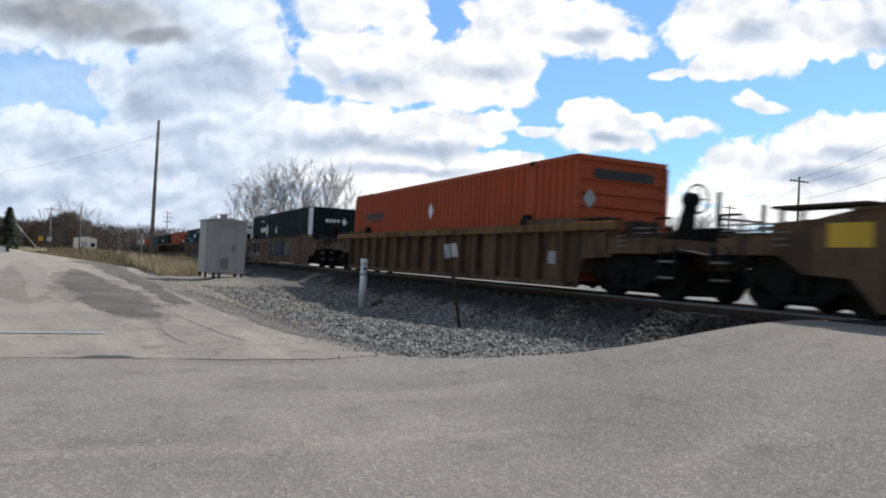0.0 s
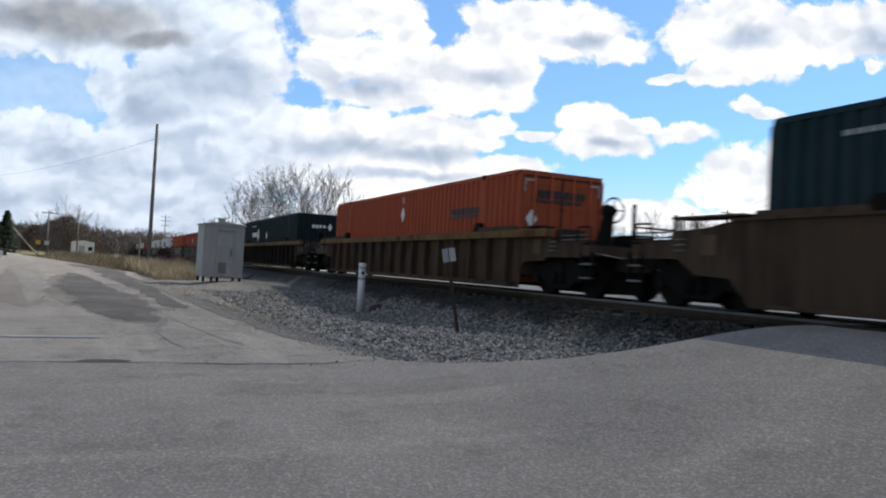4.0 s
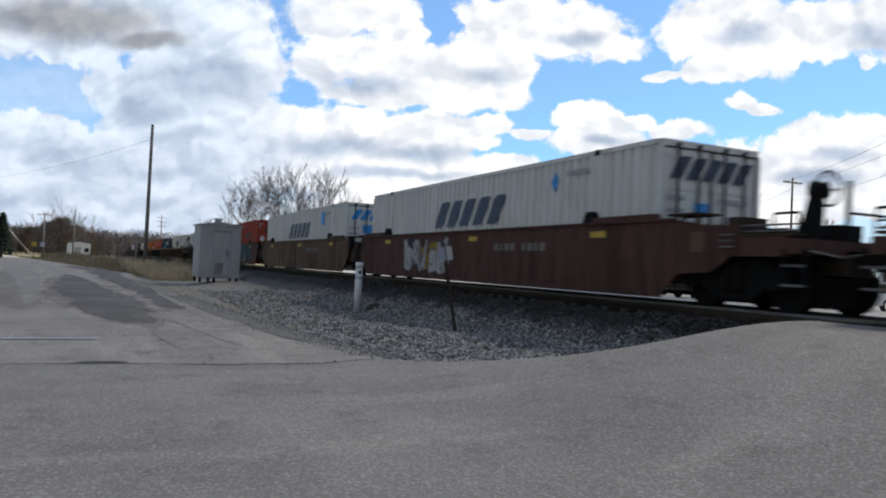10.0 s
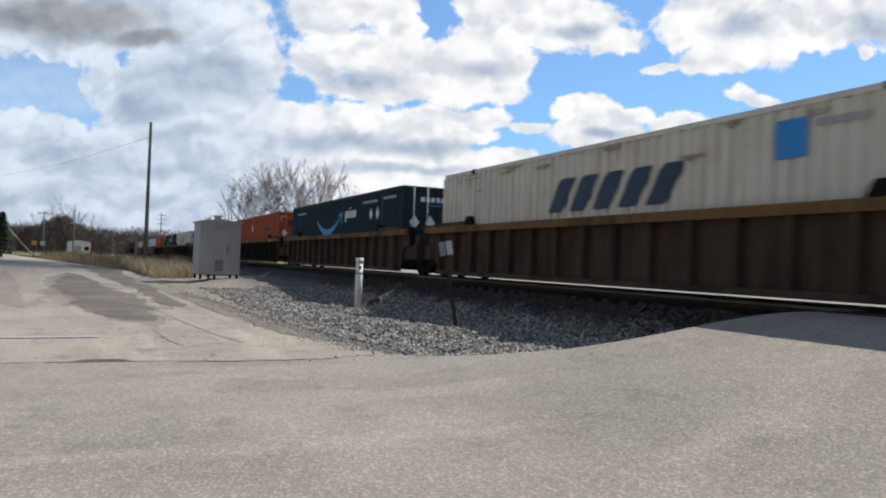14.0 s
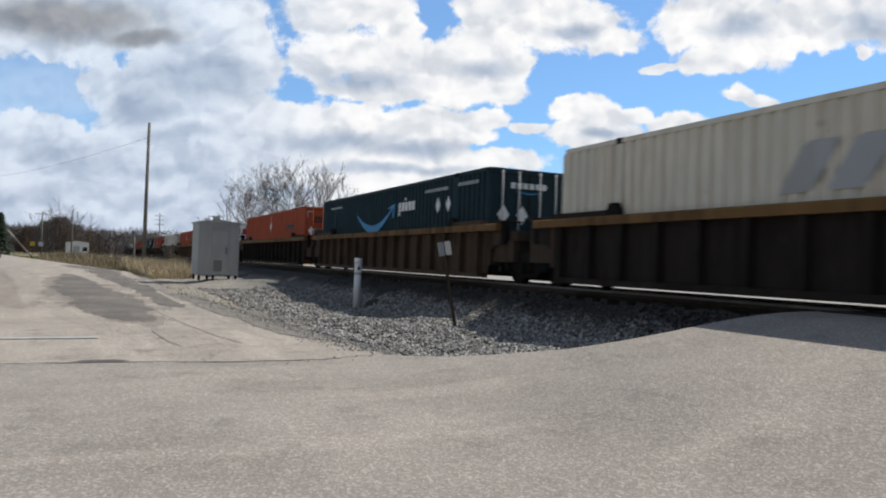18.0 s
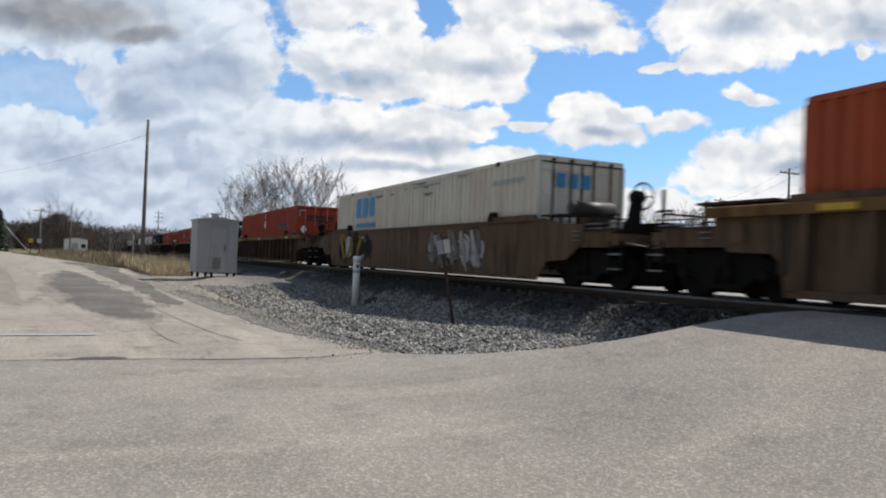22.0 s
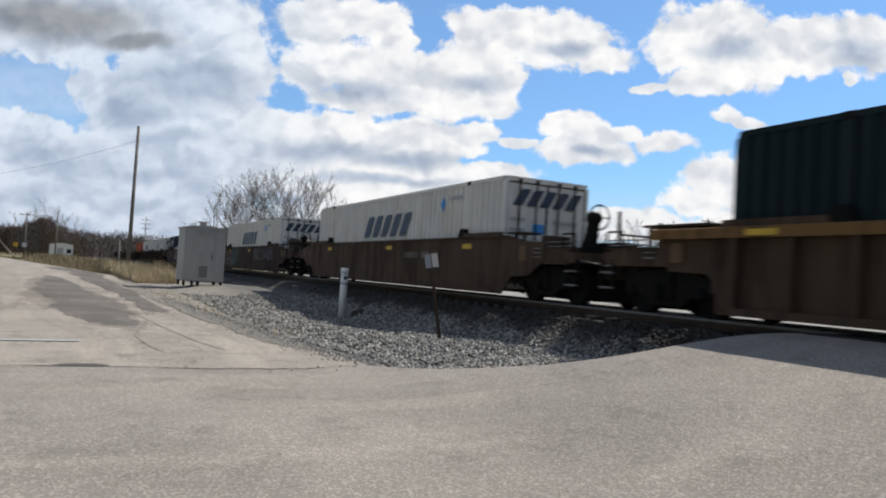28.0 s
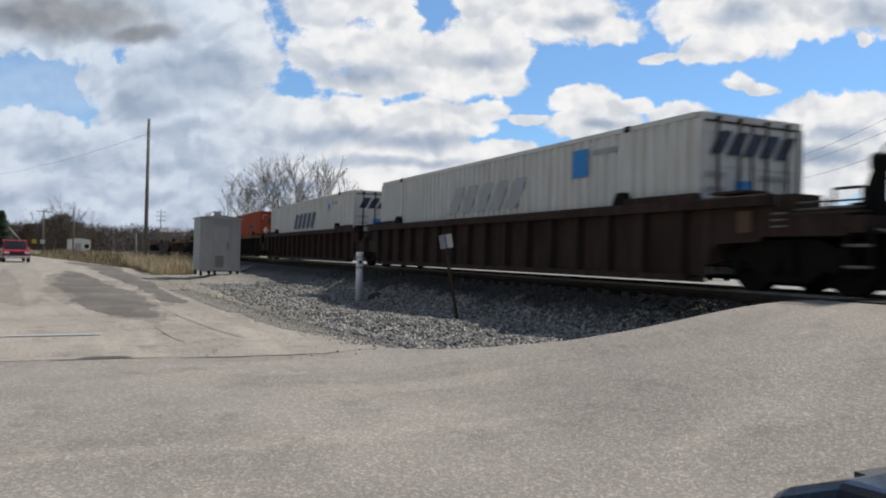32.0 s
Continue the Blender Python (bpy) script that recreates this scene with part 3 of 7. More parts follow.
def ribbed_wall(end):
    line, z = [(0.16, 0.055)], 0.20
    while z < TALL - 0.36:
        line += [(z, 0.055), (z + 0.04, 0.008), (z + 0.17, 0.008), (z + 0.21, 0.055)]
        z += 0.30
    return folded(end, line + [(TALL - 0.12, 0.055)], False)


def flat_wall(end):
    line, y = [(-1.2, 0.05)], -1.05
    while y < 1.0:
        line += [(y, 0.05), (y + 0.03, 0.012), (y + 0.13, 0.012), (y + 0.16, 0.05)]
        y += 0.30
    return folded(end, line + [(1.2, 0.05)], True)


def container(m, colour, label, end="door"):
    mat = BOX_PAINT[colour]
    c = thing("shipping_container", m, label, "container", "containers on the train")
    part("side_panel", shared("side_panel:near", lambda: corrugated(-1), mat), mat, c)
    part("side_panel", shared("side_panel:far", lambda: corrugated(1), mat), mat, c)

    def roof():
        g = Geo().box(-HALF + 0.04, HALF - 0.04, -WIDE + 0.04, WIDE - 0.04, TALL - 0.05, TALL - 0.02)
        x = -HALF + 0.4
        while x < HALF - 0.4:
            g.box(x, x + 0.16, -WIDE + 0.12, WIDE - 0.12, TALL - 0.02, TALL - 0.005)
            x += 0.42
        return g
    part("roof", shared("roof", roof, mat), mat, c)
    part("floor_frame", shared("floor_frame", lambda: Geo().box(-HALF + 0.1, HALF - 0.1, -WIDE + 0.05, WIDE - 0.05, 0.03, 0.14), mat), mat, c)
    for side in (-1, 1):
        y0, y1 = sorted((side * (WIDE - 0.06), side * (WIDE + 0.0)))
        part("top_rail", shared(f"top_rail:{side}", lambda: Geo().box(-HALF + 0.1, HALF - 0.1, y0, y1, TALL - 0.10, TALL - 0.005), mat), mat, c)
        part("bottom_rail", shared(f"bottom_rail:{side}", lambda: Geo().box(-HALF + 0.1, HALF - 0.1, y0, y1, 0.02, 0.17), mat), mat, c)
        for x in (-HALF, HALF - 0.12):
            part("corner_post", shared(f"corner_post:{side}{x}", lambda: Geo().box(x, x + 0.12, y0 - 0.04 * (side > 0), y1 + 0.04 * (side < 0), 0.12, TALL - 0.12), mat), mat, c)
        for x in (-6.095, 6.095):
            part("stacking_post", shared(f"stacking_post:{side}{x}", lambda: Geo().box(x - 0.10, x + 0.10, y0, y1 - 0.002 * side, 0.17, TALL - 0.10), mat), mat, c)
            for z in (TALL - 0.115, 0.0):
                part("corner_casting", shared(f"corner_casting:{side}{x}{z}", lambda: Geo().box(x - 0.09, x + 0.09, min(side * (WIDE - 0.17), side * (WIDE + 0.008)), max(side * (WIDE - 0.17), side * (WIDE + 0.008)), z, z + 0.12), IRON), IRON, c, "dark steel casting")
    part("header", shared("header", lambda: Geo().box(HALF - 0.10, HALF, -1.24, 1.24, TALL - 0.13, TALL - 0.004), mat), mat, c)
    part("sill", shared("sill", lambda: Geo().box(HALF - 0.10, HALF, -1.24, 1.24, 0.02, 0.16), mat), mat, c)
    part("rear_header", shared("rear_header", lambda: Geo().box(-HALF, -HALF + 0.10, -1.24, 1.24, TALL - 0.13, TALL - 0.004), mat), mat, c)
    part("rear_wall", shared("rear_wall", lambda: flat_wall(-1), mat), mat, c)
    if end == "door":
        part("door_leaves", shared("door_leaves", door_wall, mat), mat, c)
        for y0, y1, z0, z1 in ((-1.2, 1.2, TALL - 0.165, TALL - 0.13), (-1.2, 1.2, 0.16, 0.19), (-0.02, 0.02, 0.19, TALL - 0.165), (-1.215, -1.185, 0.19, TALL - 0.165), (1.185, 1.215, 0.19, TALL - 0.165)):
            part("gasket", shared(f"gasket:{y0}{z0}", lambda: Geo().box(HALF - 0.05, HALF - 0.006, y0, y1, z0, z1), GASKET), GASKET, c, "black door gasket")
        for y in (-0.86, 0.34):
            part("lock_handle", shared(f"lock_handle:{y}", lambda: Geo().box(HALF + 0.01, HALF + 0.05, y + 0.03, y + 0.46, 1.02, 1.06), GASKET), GASKET, c, "dark door handle")
        rod = IRON if colour in ("white", "cream") else (MARK_GREY if colour in ("slate_blue", "bright_white") else mat)
        for y in (-0.86, -0.34, 0.34, 0.86):
            part("lock_rod", shared(f"lock_rod:{y}", lambda: Geo().tube((HALF + 0.012, y, 0.08), (HALF + 0.012, y, TALL - 0.05), 0.022, n=6).box(HALF - 0.01, HALF + 0.03, y - 0.05, y + 0.05, TALL - 0.12, TALL - 0.06).box(HALF - 0.01, HALF + 0.03, y - 0.05, y + 0.05, 1.0, 1.06), rod), rod, c, "vertical lock rod")
    elif end == "ribs":
        part("end_wall", shared("end_wall:r", lambda: ribbed_wall(1), mat), mat, c)
    else:
        part("end_wall", shared("end_wall:f", lambda: flat_wall(1), mat), mat, c)
    return c


def side_mark(c, name, mat, polys, key=None, y=-WIDE - 0.012, label=""):
    """Flat marks on the near wall; polygons of (metres from the rear end, height)."""
    def make(some):
        g = Geo()
        for p in some:
            g.prism([(u - HALF, z) for u, z in p], y, y + 0.012)
        return g
    if name.endswith(("word_block", "diamond_plate", "diamond", "panel", "edge", "blue_block", "blue_bars", "red_bars")):
        for i, p in enumerate(polys):
            part(name.rstrip("s"), shared(f"{name}:{key}{i}", lambda: make([p]), mat), mat, c, label)
    else:
        tagged(part(name, shared(f"{name}:{key}{len(polys)}", lambda: make(polys), mat), mat, c, label), kind="stuff" if len(polys) > 4 else "")


def end_mark(c, name, mat, polys, key=None, label=""):
    """Flat marks on the leading end; polygons of (y, height)."""
    def make(some):
        g = Geo()
        for p in some:
            g.prism([(y, z) for y, z in p], HALF + 0.002, HALF + 0.012, "x")
        return g
    if name.endswith(("word_block", "diamond", "blue_block", "blue_bars", "red_bars", "edge", "end_block")):
        for i, p in enumerate(polys):
            part(name.rstrip("s"), shared(f"{name}:e{key}{i}", lambda: make([p]), mat), mat, c, label)
    else:
        tagged(part(name, shared(f"{name}:e{key}{len(polys)}", lambda: make(polys), mat), mat, c, label), kind="stuff" if len(polys) > 4 else "")


def rect(u0, u1, z0, z1, slant=0.0):
    return [(u0, z0), (u1, z0), (u1 + slant, z1), (u0 + slant, z1)]


def diamond(u, z, r):
    return [(u - r * 0.72, z), (u, z - r), (u + r * 0.72, z), (u, z + r)]


def slanted_bars(u0, u1, z0, z1, n, slant):
    """A word as plain slanted blocks, one block a letter."""
    out, w, h = [], (u1 - u0) / n, z1 - z0
    block = [(0.04, 0), (0.62, 0), (0.70, 0.16), (0.70, 0.94), (0.64, 1), (0.10, 1), (0, 0.86), (0, 0.06)]
    for i in range(n):
        out.append([(u0 + (i + s) * w + slant * k, z0 + k * h) for s, k in block])
    return out


def small_bars(u0, u1, z0, z1, n):
    w = (u1 - u0) / n
    return [rect(u0 + i * w, u0 + (i + 0.72) * w, z0, z1) for i in range(n)]


def swoosh():
    """A broad upward curve with an arrow tip."""
    polys, pts = [], []
    for i in range(13):
        t = i / 12
        pts.append((5.1 + 3.85 * t, 2.02 - 0.58 * (1 - (2 * t - 1) ** 2) + 0.12 * t, 0.03 + 0.17 * math.sin(math.pi * min(t * 1.05, 1)) + 0.02))
    for (a, z, h), (b, w, k) in zip(pts, pts[1:]):
        polys.append([(a, z - h), (b, w - k), (b, w + k * 0.35), (a, z + h * 0.35)])
    polys.append([(8.45, 2.14), (9.2, 2.28), (9.14, 1.78), (9.03, 1.78), (9.05, 2.14)])
    return polys


def smears(seed, n):
    """Ragged rust smears under the top rail."""
    r = random.Random(seed)
    out = []
    for i in range(n):
        u, w, z = r.uniform(0.6, 14.5), r.uniform(0.15, 0.9), 2.78 - r.random() ** 2 * 0.5
        h = r.uniform(0.03, 0.13)
        out.append([(u, z - h * r.uniform(0.3, 1)), (u + w * 0.4, z - h), (u + w, z - h * r.uniform(0.2, 0.8)), (u + w * r.uniform(0.8, 1), z), (u + w * 0.5, z - h * 0.1), (u, z)])
    return out


def dress(c, kind, style=0):
    if (kind, style) in (("slant", 4), ("blue_word", 0)):
        side_mark(c, "rust_smear", RUST_SMEAR, smears(4 + style, 12), f"rs{kind}{style}")
    if kind == "slant":
        ink = MARK_NAVY if style != 2 else MARK_GREY
        side_mark(c, "word_block", ink, slanted_bars(5.9, 10.15, 1.48, 2.24, 5, 0.46), "slant")
        side_mark(c, "blue_panel", MARK_BLUE, [rect(12.32, 12.88, 2.02, 2.62)], "bp") if style in (0, 2, 4) else side_mark(c, "blue_panel", MARK_BLUE, [diamond(12.6, 2.35, 0.22)], "bp2")
        side_mark(c, "stencil_line", MARK_GREY, small_bars(13.05, 13.9, 2.44, 2.56, 6), "sb")
        end_mark(c, "end_word_block", MARK_NAVY if style != 0 else MARK_BLUE, slanted_bars(-1.05, 0.95, 2.16, 2.60, 5, 0.25), "slant")
        end_mark(c, "end_panel", MARK_BLUE, [rect(-0.50, -0.05, 1.58, 1.95) if style in (0, 4) else rect(-0.42, -0.08, 1.46, 1.72)], f"ep{style}")
        end_mark(c, "end_stencil", MARK_GREY, small_bars(-1.1, -0.65, 1.75, 1.85, 4) + small_bars(0.2, 1.0, 1.75, 1.85, 6) + small_bars(-1.1, -0.65, 1.5, 1.58, 4), "es")
    elif kind == "crest":
        side_mark(c, "crest", MARK_BLACK, [[(5.75, 2.2), (5.75, 1.6), (6.15, 1.15), (7.1, 1.25), (6.9, 1.9), (7.2, 2.25)]], "cr")
        side_mark(c, "crest_flash", MARK_YELLOW, [rect(5.85, 6.15, 1.65, 2.1, 0.2), rect(6.4, 6.65, 1.35, 1.7, 0.15)], "cf", y=-WIDE - 0.016)
        side_mark(c, "word_block", MARK_BLACK, slanted_bars(7.5, 10.1, 1.38, 1.95, 5, 0.3), "w2")
        side_mark(c, "underline", MARK_BLACK, [rect(7.4, 10.3, 1.22, 1.27), rect(7.5, 10.5, 2.02, 2.06)], "ul")
        side_mark(c, "blue_panel", MARK_BLUE, [rect(12.33, 12.83, 2.03, 2.60)], "bp3")
        end_mark(c, "end_panel", MARK_BLUE, [rect(0.25, 0.95, 1.85, 2.5)], "e3")
        end_mark(c, "end_word_block", MARK_BLACK, small_bars(-0.75, 0.2, 2.35, 2.55, 5), "ew3")
    elif kind == "curve":
        side_mark(c, "curve", MARK_SKY, swoosh(), "curve")
        side_mark(c, "word_block", MARK_WHITE, small_bars(9.6, 11.1, 1.98, 2.28, 5) + [rect(9.6, 9.72, 1.82, 1.98), rect(10.18, 10.28, 2.34, 2.42)], "pr")
        side_mark(c, "stencil_line", MARK_GREY, small_bars(1.3, 3.0, 2.45, 2.53, 9) + small_bars(11.9, 13.6, 2.46, 2.56, 10) + small_bars(14.3, 15.6, 2.50, 2.60, 7), "sm")
        d = [diamond(12.9, 2.02, 0.24), diamond(13.65, 2.02, 0.24)] if style == 0 else [diamond(3.0, 1.9, 0.15), diamond(3.45, 1.9, 0.15)]
        side_mark(c, "diamond_plate", MARK_WHITE, d, f"d{style}", label="white diamond plates")
        end_mark(c, "end_word_block", MARK_WHITE, small_bars(-0.6, 0.6, 2.36, 2.52, 6), "ec")
        end_mark(c, "end_curve", MARK_SKY, [[(-0.45, 2.28), (0.0, 2.20), (0.45, 2.28), (0.0, 2.25)]], "ec")
        end_mark(c, "end_diamond", MARK_WHITE, [diamond(-0.82, 1.62, 0.26), diamond(-0.22, 1.62, 0.26)], "ed")
    elif kind == "knot":
        side_mark(c, "word_block", MARK_WHITE, small_bars(3.2, 4.85, 1.76, 2.06, 4), "kn")
        side_mark(c, "knot", MARK_WHITE, [[(5.22 + a * 0.36, 1.90 + b * 0.40), (5.22 + c * 0.36, 1.90 + d * 0.40), (5.22 + c * 0.15, 1.90 + d * 0.17), (5.22 + a * 0.15, 1.90 + b * 0.17)] for a, b, c, d in ((-1, 0, -0.06, 0.94), (0.06, 0.94, 1, 0), (1, -0.1, 0.06, -1), (-0.06, -1, -1, -0.1))], "kn")
        side_mark(c, "diamond_plate", MARK_WHITE, [diamond(8.05, 1.8, 0.25)], "kd")
        side_mark(c, "stencil_line", MARK_GREY, small_bars(3.0, 4.4, 2.45, 2.53, 7), "ks")
        end_mark(c, "end_word_block", MARK_WHITE, small_bars(-0.45, 0.35, 2.12, 2.3, 4) + [diamond(0.55, 2.2, 0.2)], "kn")
        if style == 1:
            end_mark(c, "pale_edge", MARK_WHITE, [rect(-1.29, -1.13, 0.2, 2.85), rect(1.13, 1.29, 0.2, 2.85)], "pe")
            side_mark(c, "pale_edge", MARK_WHITE, [rect(15.95, 16.15, 0.2, 2.85), rect(0.0, 0.18, 0.2, 2.85)], "pe")
    elif kind == "dark_word":
        side_mark(c, "diamond_plate", MARK_WHITE, [diamond(8.15, 2.08, 0.26)], "dw", label="white diamond plate")
        side_mark(c, "small_tab", MARK_GREY, [rect(8.1, 8.2, 2.45, 2.7)], "dw")
        side_mark(c, "word_block", MARK_BLACK, small_bars(12.15, 14.0, 1.88, 2.05, 9) + [rect(12.05, 13.9, 1.76, 1.83)], "dw")
        end_mark(c, "end_word_block", MARK_BLACK, small_bars(-0.75, 0.75, 2.22, 2.42, 9) + [rect(-0.85, 0.6, 2.10, 2.17)], "dw")
        end_mark(c, "end_diamond", MARK_WHITE, [diamond(-0.92, 1.65, 0.24)], "dw")
        end_mark(c, "corner_mark", MARK_GREY, [rect(-1.16, -0.85, 2.62, 2.67), rect(0.85, 1.16, 2.62, 2.67), rect(-1.16, -1.12, 2.35, 2.62), rect(1.12, 1.16, 2.35, 2.62)], "dw")
    elif kind == "dark_word_front":
        side_mark(c, "word_block", MARK_BLACK, small_bars(1.6, 3.6, 1.9, 2.1, 9) + [rect(1.5, 3.4, 1.78, 1.84)], "df")
        end_mark(c, "end_word_block", MARK_BLACK, [rect(-0.85, 0.85, 2.38, 2.60)], "df")
        if style == 0:
            side_mark(c, "diamond_plate", MARK_WHITE, [diamond(8.0, 1.95, 0.26)], "df", label="white diamond plate")
            end_mark(c, "end_diamond", MARK_GREY, [diamond(-0.95, 1.9, 0.24)], "df")
        else:
            side_mark(c, "post_edge", MARK_OCHRE, [rect(14.02, 14.12, 0.2, 2.78), rect(14.22, 14.32, 0.2, 2.78), rect(16.0, 16.12, 0.2, 2.78)], "df", label="faded ochre stripe on the post")
    elif kind == "red_word":
        side_mark(c, "red_bars", MARK_RED, small_bars(3.1, 4.6, 1.72, 2.15, 3), "rw")
        side_mark(c, "word_block", MARK_BLACK, small_bars(4.7, 7.4, 1.72, 2.02, 9), "rw")
        side_mark(c, "stencil_line", MARK_GREY, small_bars(8.6, 11.2, 2.58, 2.66, 12), "rw")
        end_mark(c, "end_red_bars", MARK_RED, slanted_bars(-0.85, 0.85, 2.0, 2.45, 3, 0.0), "rw")
    elif kind == "blue_word":
        side_mark(c, "blue_bars", MARK_SKY, slanted_bars(2.55, 4.9, 1.85, 2.60, 3, 0.0), "bw")
        side_mark(c, "small_word_block", MARK_SKY, small_bars(2.6, 4.9, 1.45, 1.62, 9), "bw")
        side_mark(c, "stencil_line", MARK_GREY, small_bars(8.5, 10.6, 2.6, 2.68, 10) + small_bars(14.0, 15.6, 2.3, 2.42, 6), "bw")
        end_mark(c, "end_blue_block", MARK_SKY, slanted_bars(-0.75, 0.35, 2.15, 2.5, 3, 0.0), "bw")
    elif kind == "block":
        side_mark(c, "block_mark", MARK_GREY, [[(2.45, 2.2), (3.0, 2.62), (3.3, 2.45), (3.3, 1.75), (2.9, 1.70)]] + [rect(3.35, 4.1 - 0.06 * i, 2.44 - 0.11 * i, 2.50 - 0.11 * i) for i in range(7)], "bk")
        side_mark(c, "word_block", MARK_PEACH, small_bars(5.15, 6.75, 1.28, 1.62, 5), "bk")
        side_mark(c, "pale_word_block", MARK_GREY, small_bars(7.05, 10.75, 1.28, 1.68, 10), "bk")
        side_mark(c, "panel", MARK_WHITE, [rect(1.1, 1.5, 1.65, 1.95), rect(1.1, 1.2, 2.1, 2.35), rect(1.3, 1.45, 2.1, 2.35)], "bk")
        side_mark(c, "red_edge", MARK_RED, [rect(0.0, 0.16, 0.2, 2.85), rect(15.99, 16.15, 0.2, 2.85)], "bk")
        end_mark(c, "end_block", MARK_GREY, [[(y - 0.44, 2.34), (y - 0.24, 2.10), (y - 0.03, 2.10), (y - 0.03, 2.58), (y - 0.24, 2.58)] for y in (-0.58, 0.58)] + [[(y + 0.03, 2.10), (y + 0.24, 2.10), (y + 0.44, 2.34), (y + 0.24, 2.58), (y + 0.03, 2.58)] for y in (-0.58, 0.58)], "bk")
        end_mark(c, "red_edge", MARK_RED, [rect(-1.29, -1.15, 0.2, 2.85)], "bk")


# heights over the rail
SILL_LO, SILL_HI, BED = 0.11, 1.54, 0.23


def sill_plate(style, side, front, rear):
    """The deep side of the well: full depth along the well and cut up over the trucks."""
    g = Geo()
    y0, y1 = sorted((side * 1.36, side * 1.39)) if style == "smooth" else sorted((side * 1.315, side * 1.34))
    def outline(kind):
        """One end, from the low corner round the wheel arch and up to the top."""
        if style == "smooth" and kind == "full":
            return [(8.28, SILL_LO), (8.72, 0.56), (9.50, 0.60), (10.0, 0.90), (10.1, 0.98), (10.1, 1.38), (9.3, 1.42), (8.6, SILL_HI)]
        if style == "smooth":
            return [(8.22, SILL_LO), (8.8, 0.62), (8.95, 0.82), (8.95, 1.50), (8.6, SILL_HI)]
        if kind == "full":
            return [(8.30, SILL_LO), (8.36, 0.60), (8.55, 0.77), (9.45, 0.80), (9.6, 0.98), (9.75, 1.0), (9.75, 1.38)]
        return [(8.22, SILL_LO), (8.30, 0.75), (8.6, 0.98), (8.95, 1.0), (8.95, 1.38)]
    pts = outline(front) + [(-x, z) for x, z in outline(rear)][::-1]
    g.prism(pts, y0, y1)
    return g


def truck(parent, x):
    """A two-axle truck: side frames, bolster, springs, four wheels and two axles."""
    for y in (-1.0, 1.0):
        a, b = y - 0.09, y + 0.09
        g = Geo().prism([(x - 1.12, 0.36), (x - 1.12, 0.62), (x - 0.55, 0.84), (x + 0.55, 0.84), (x + 1.12, 0.62), (x + 1.12, 0.36), (x + 0.66, 0.36), (x + 0.40, 0.17), (x - 0.40, 0.17), (x - 0.66, 0.36)], a, b)
        part("side_frame", shared(f"side_frame:{x}{y}", lambda: g, IRON), IRON, parent, "dark cast side frame")
        for dx in (-0.15, 0.15):
            part("spring", shared(f"spring:{x}{y}{dx}", lambda: Geo().tube((x + dx, y * 1.10, 0.28), (x + dx, y * 1.10, 0.56), 0.09, n=8), IRON), IRON, parent)
    part("bolster", shared(f"bolster:{x}", lambda: Geo().box(x - 0.2, x + 0.2, -1.15, 1.15, 0.55, 0.78), IRON), IRON, parent)
    for dx in (-0.89, 0.89):
        part("axle", shared(f"axle:{x}{dx}", lambda: Geo().tube((x + dx, -1.08, 0.42), (x + dx, 1.08, 0.42), 0.085, n=8), IRON), IRON, parent)
        for y in (-0.755, 0.755):
            s = 1 if y > 0 else -1

            def wheel():
                g = Geo().tube((x + dx, y - 0.06, 0.42), (x + dx, y + 0.06, 0.42), 0.42, n=24)
                g.tube((x + dx, y - s * 0.10, 0.42), (x + dx, y - s * 0.06, 0.42), 0.455, n=24)
                g.tube((x + dx, y + s * 0.06, 0.42), (x + dx, y + s * 0.11, 0.42), 0.16, n=12)
                return g
            part("wheel", shared(f"wheel:{x}{dx}{y}", wheel, IRON), IRON, parent, "dark steel wheel")
            part("bearing_cap", shared(f"bearing_cap:{x}{dx}{y}", lambda: Geo().tube((x + dx, y + s * 0.28, 0.42), (x + dx, y + s * 0.42, 0.42), 0.10, n=10), IRON), IRON, parent)


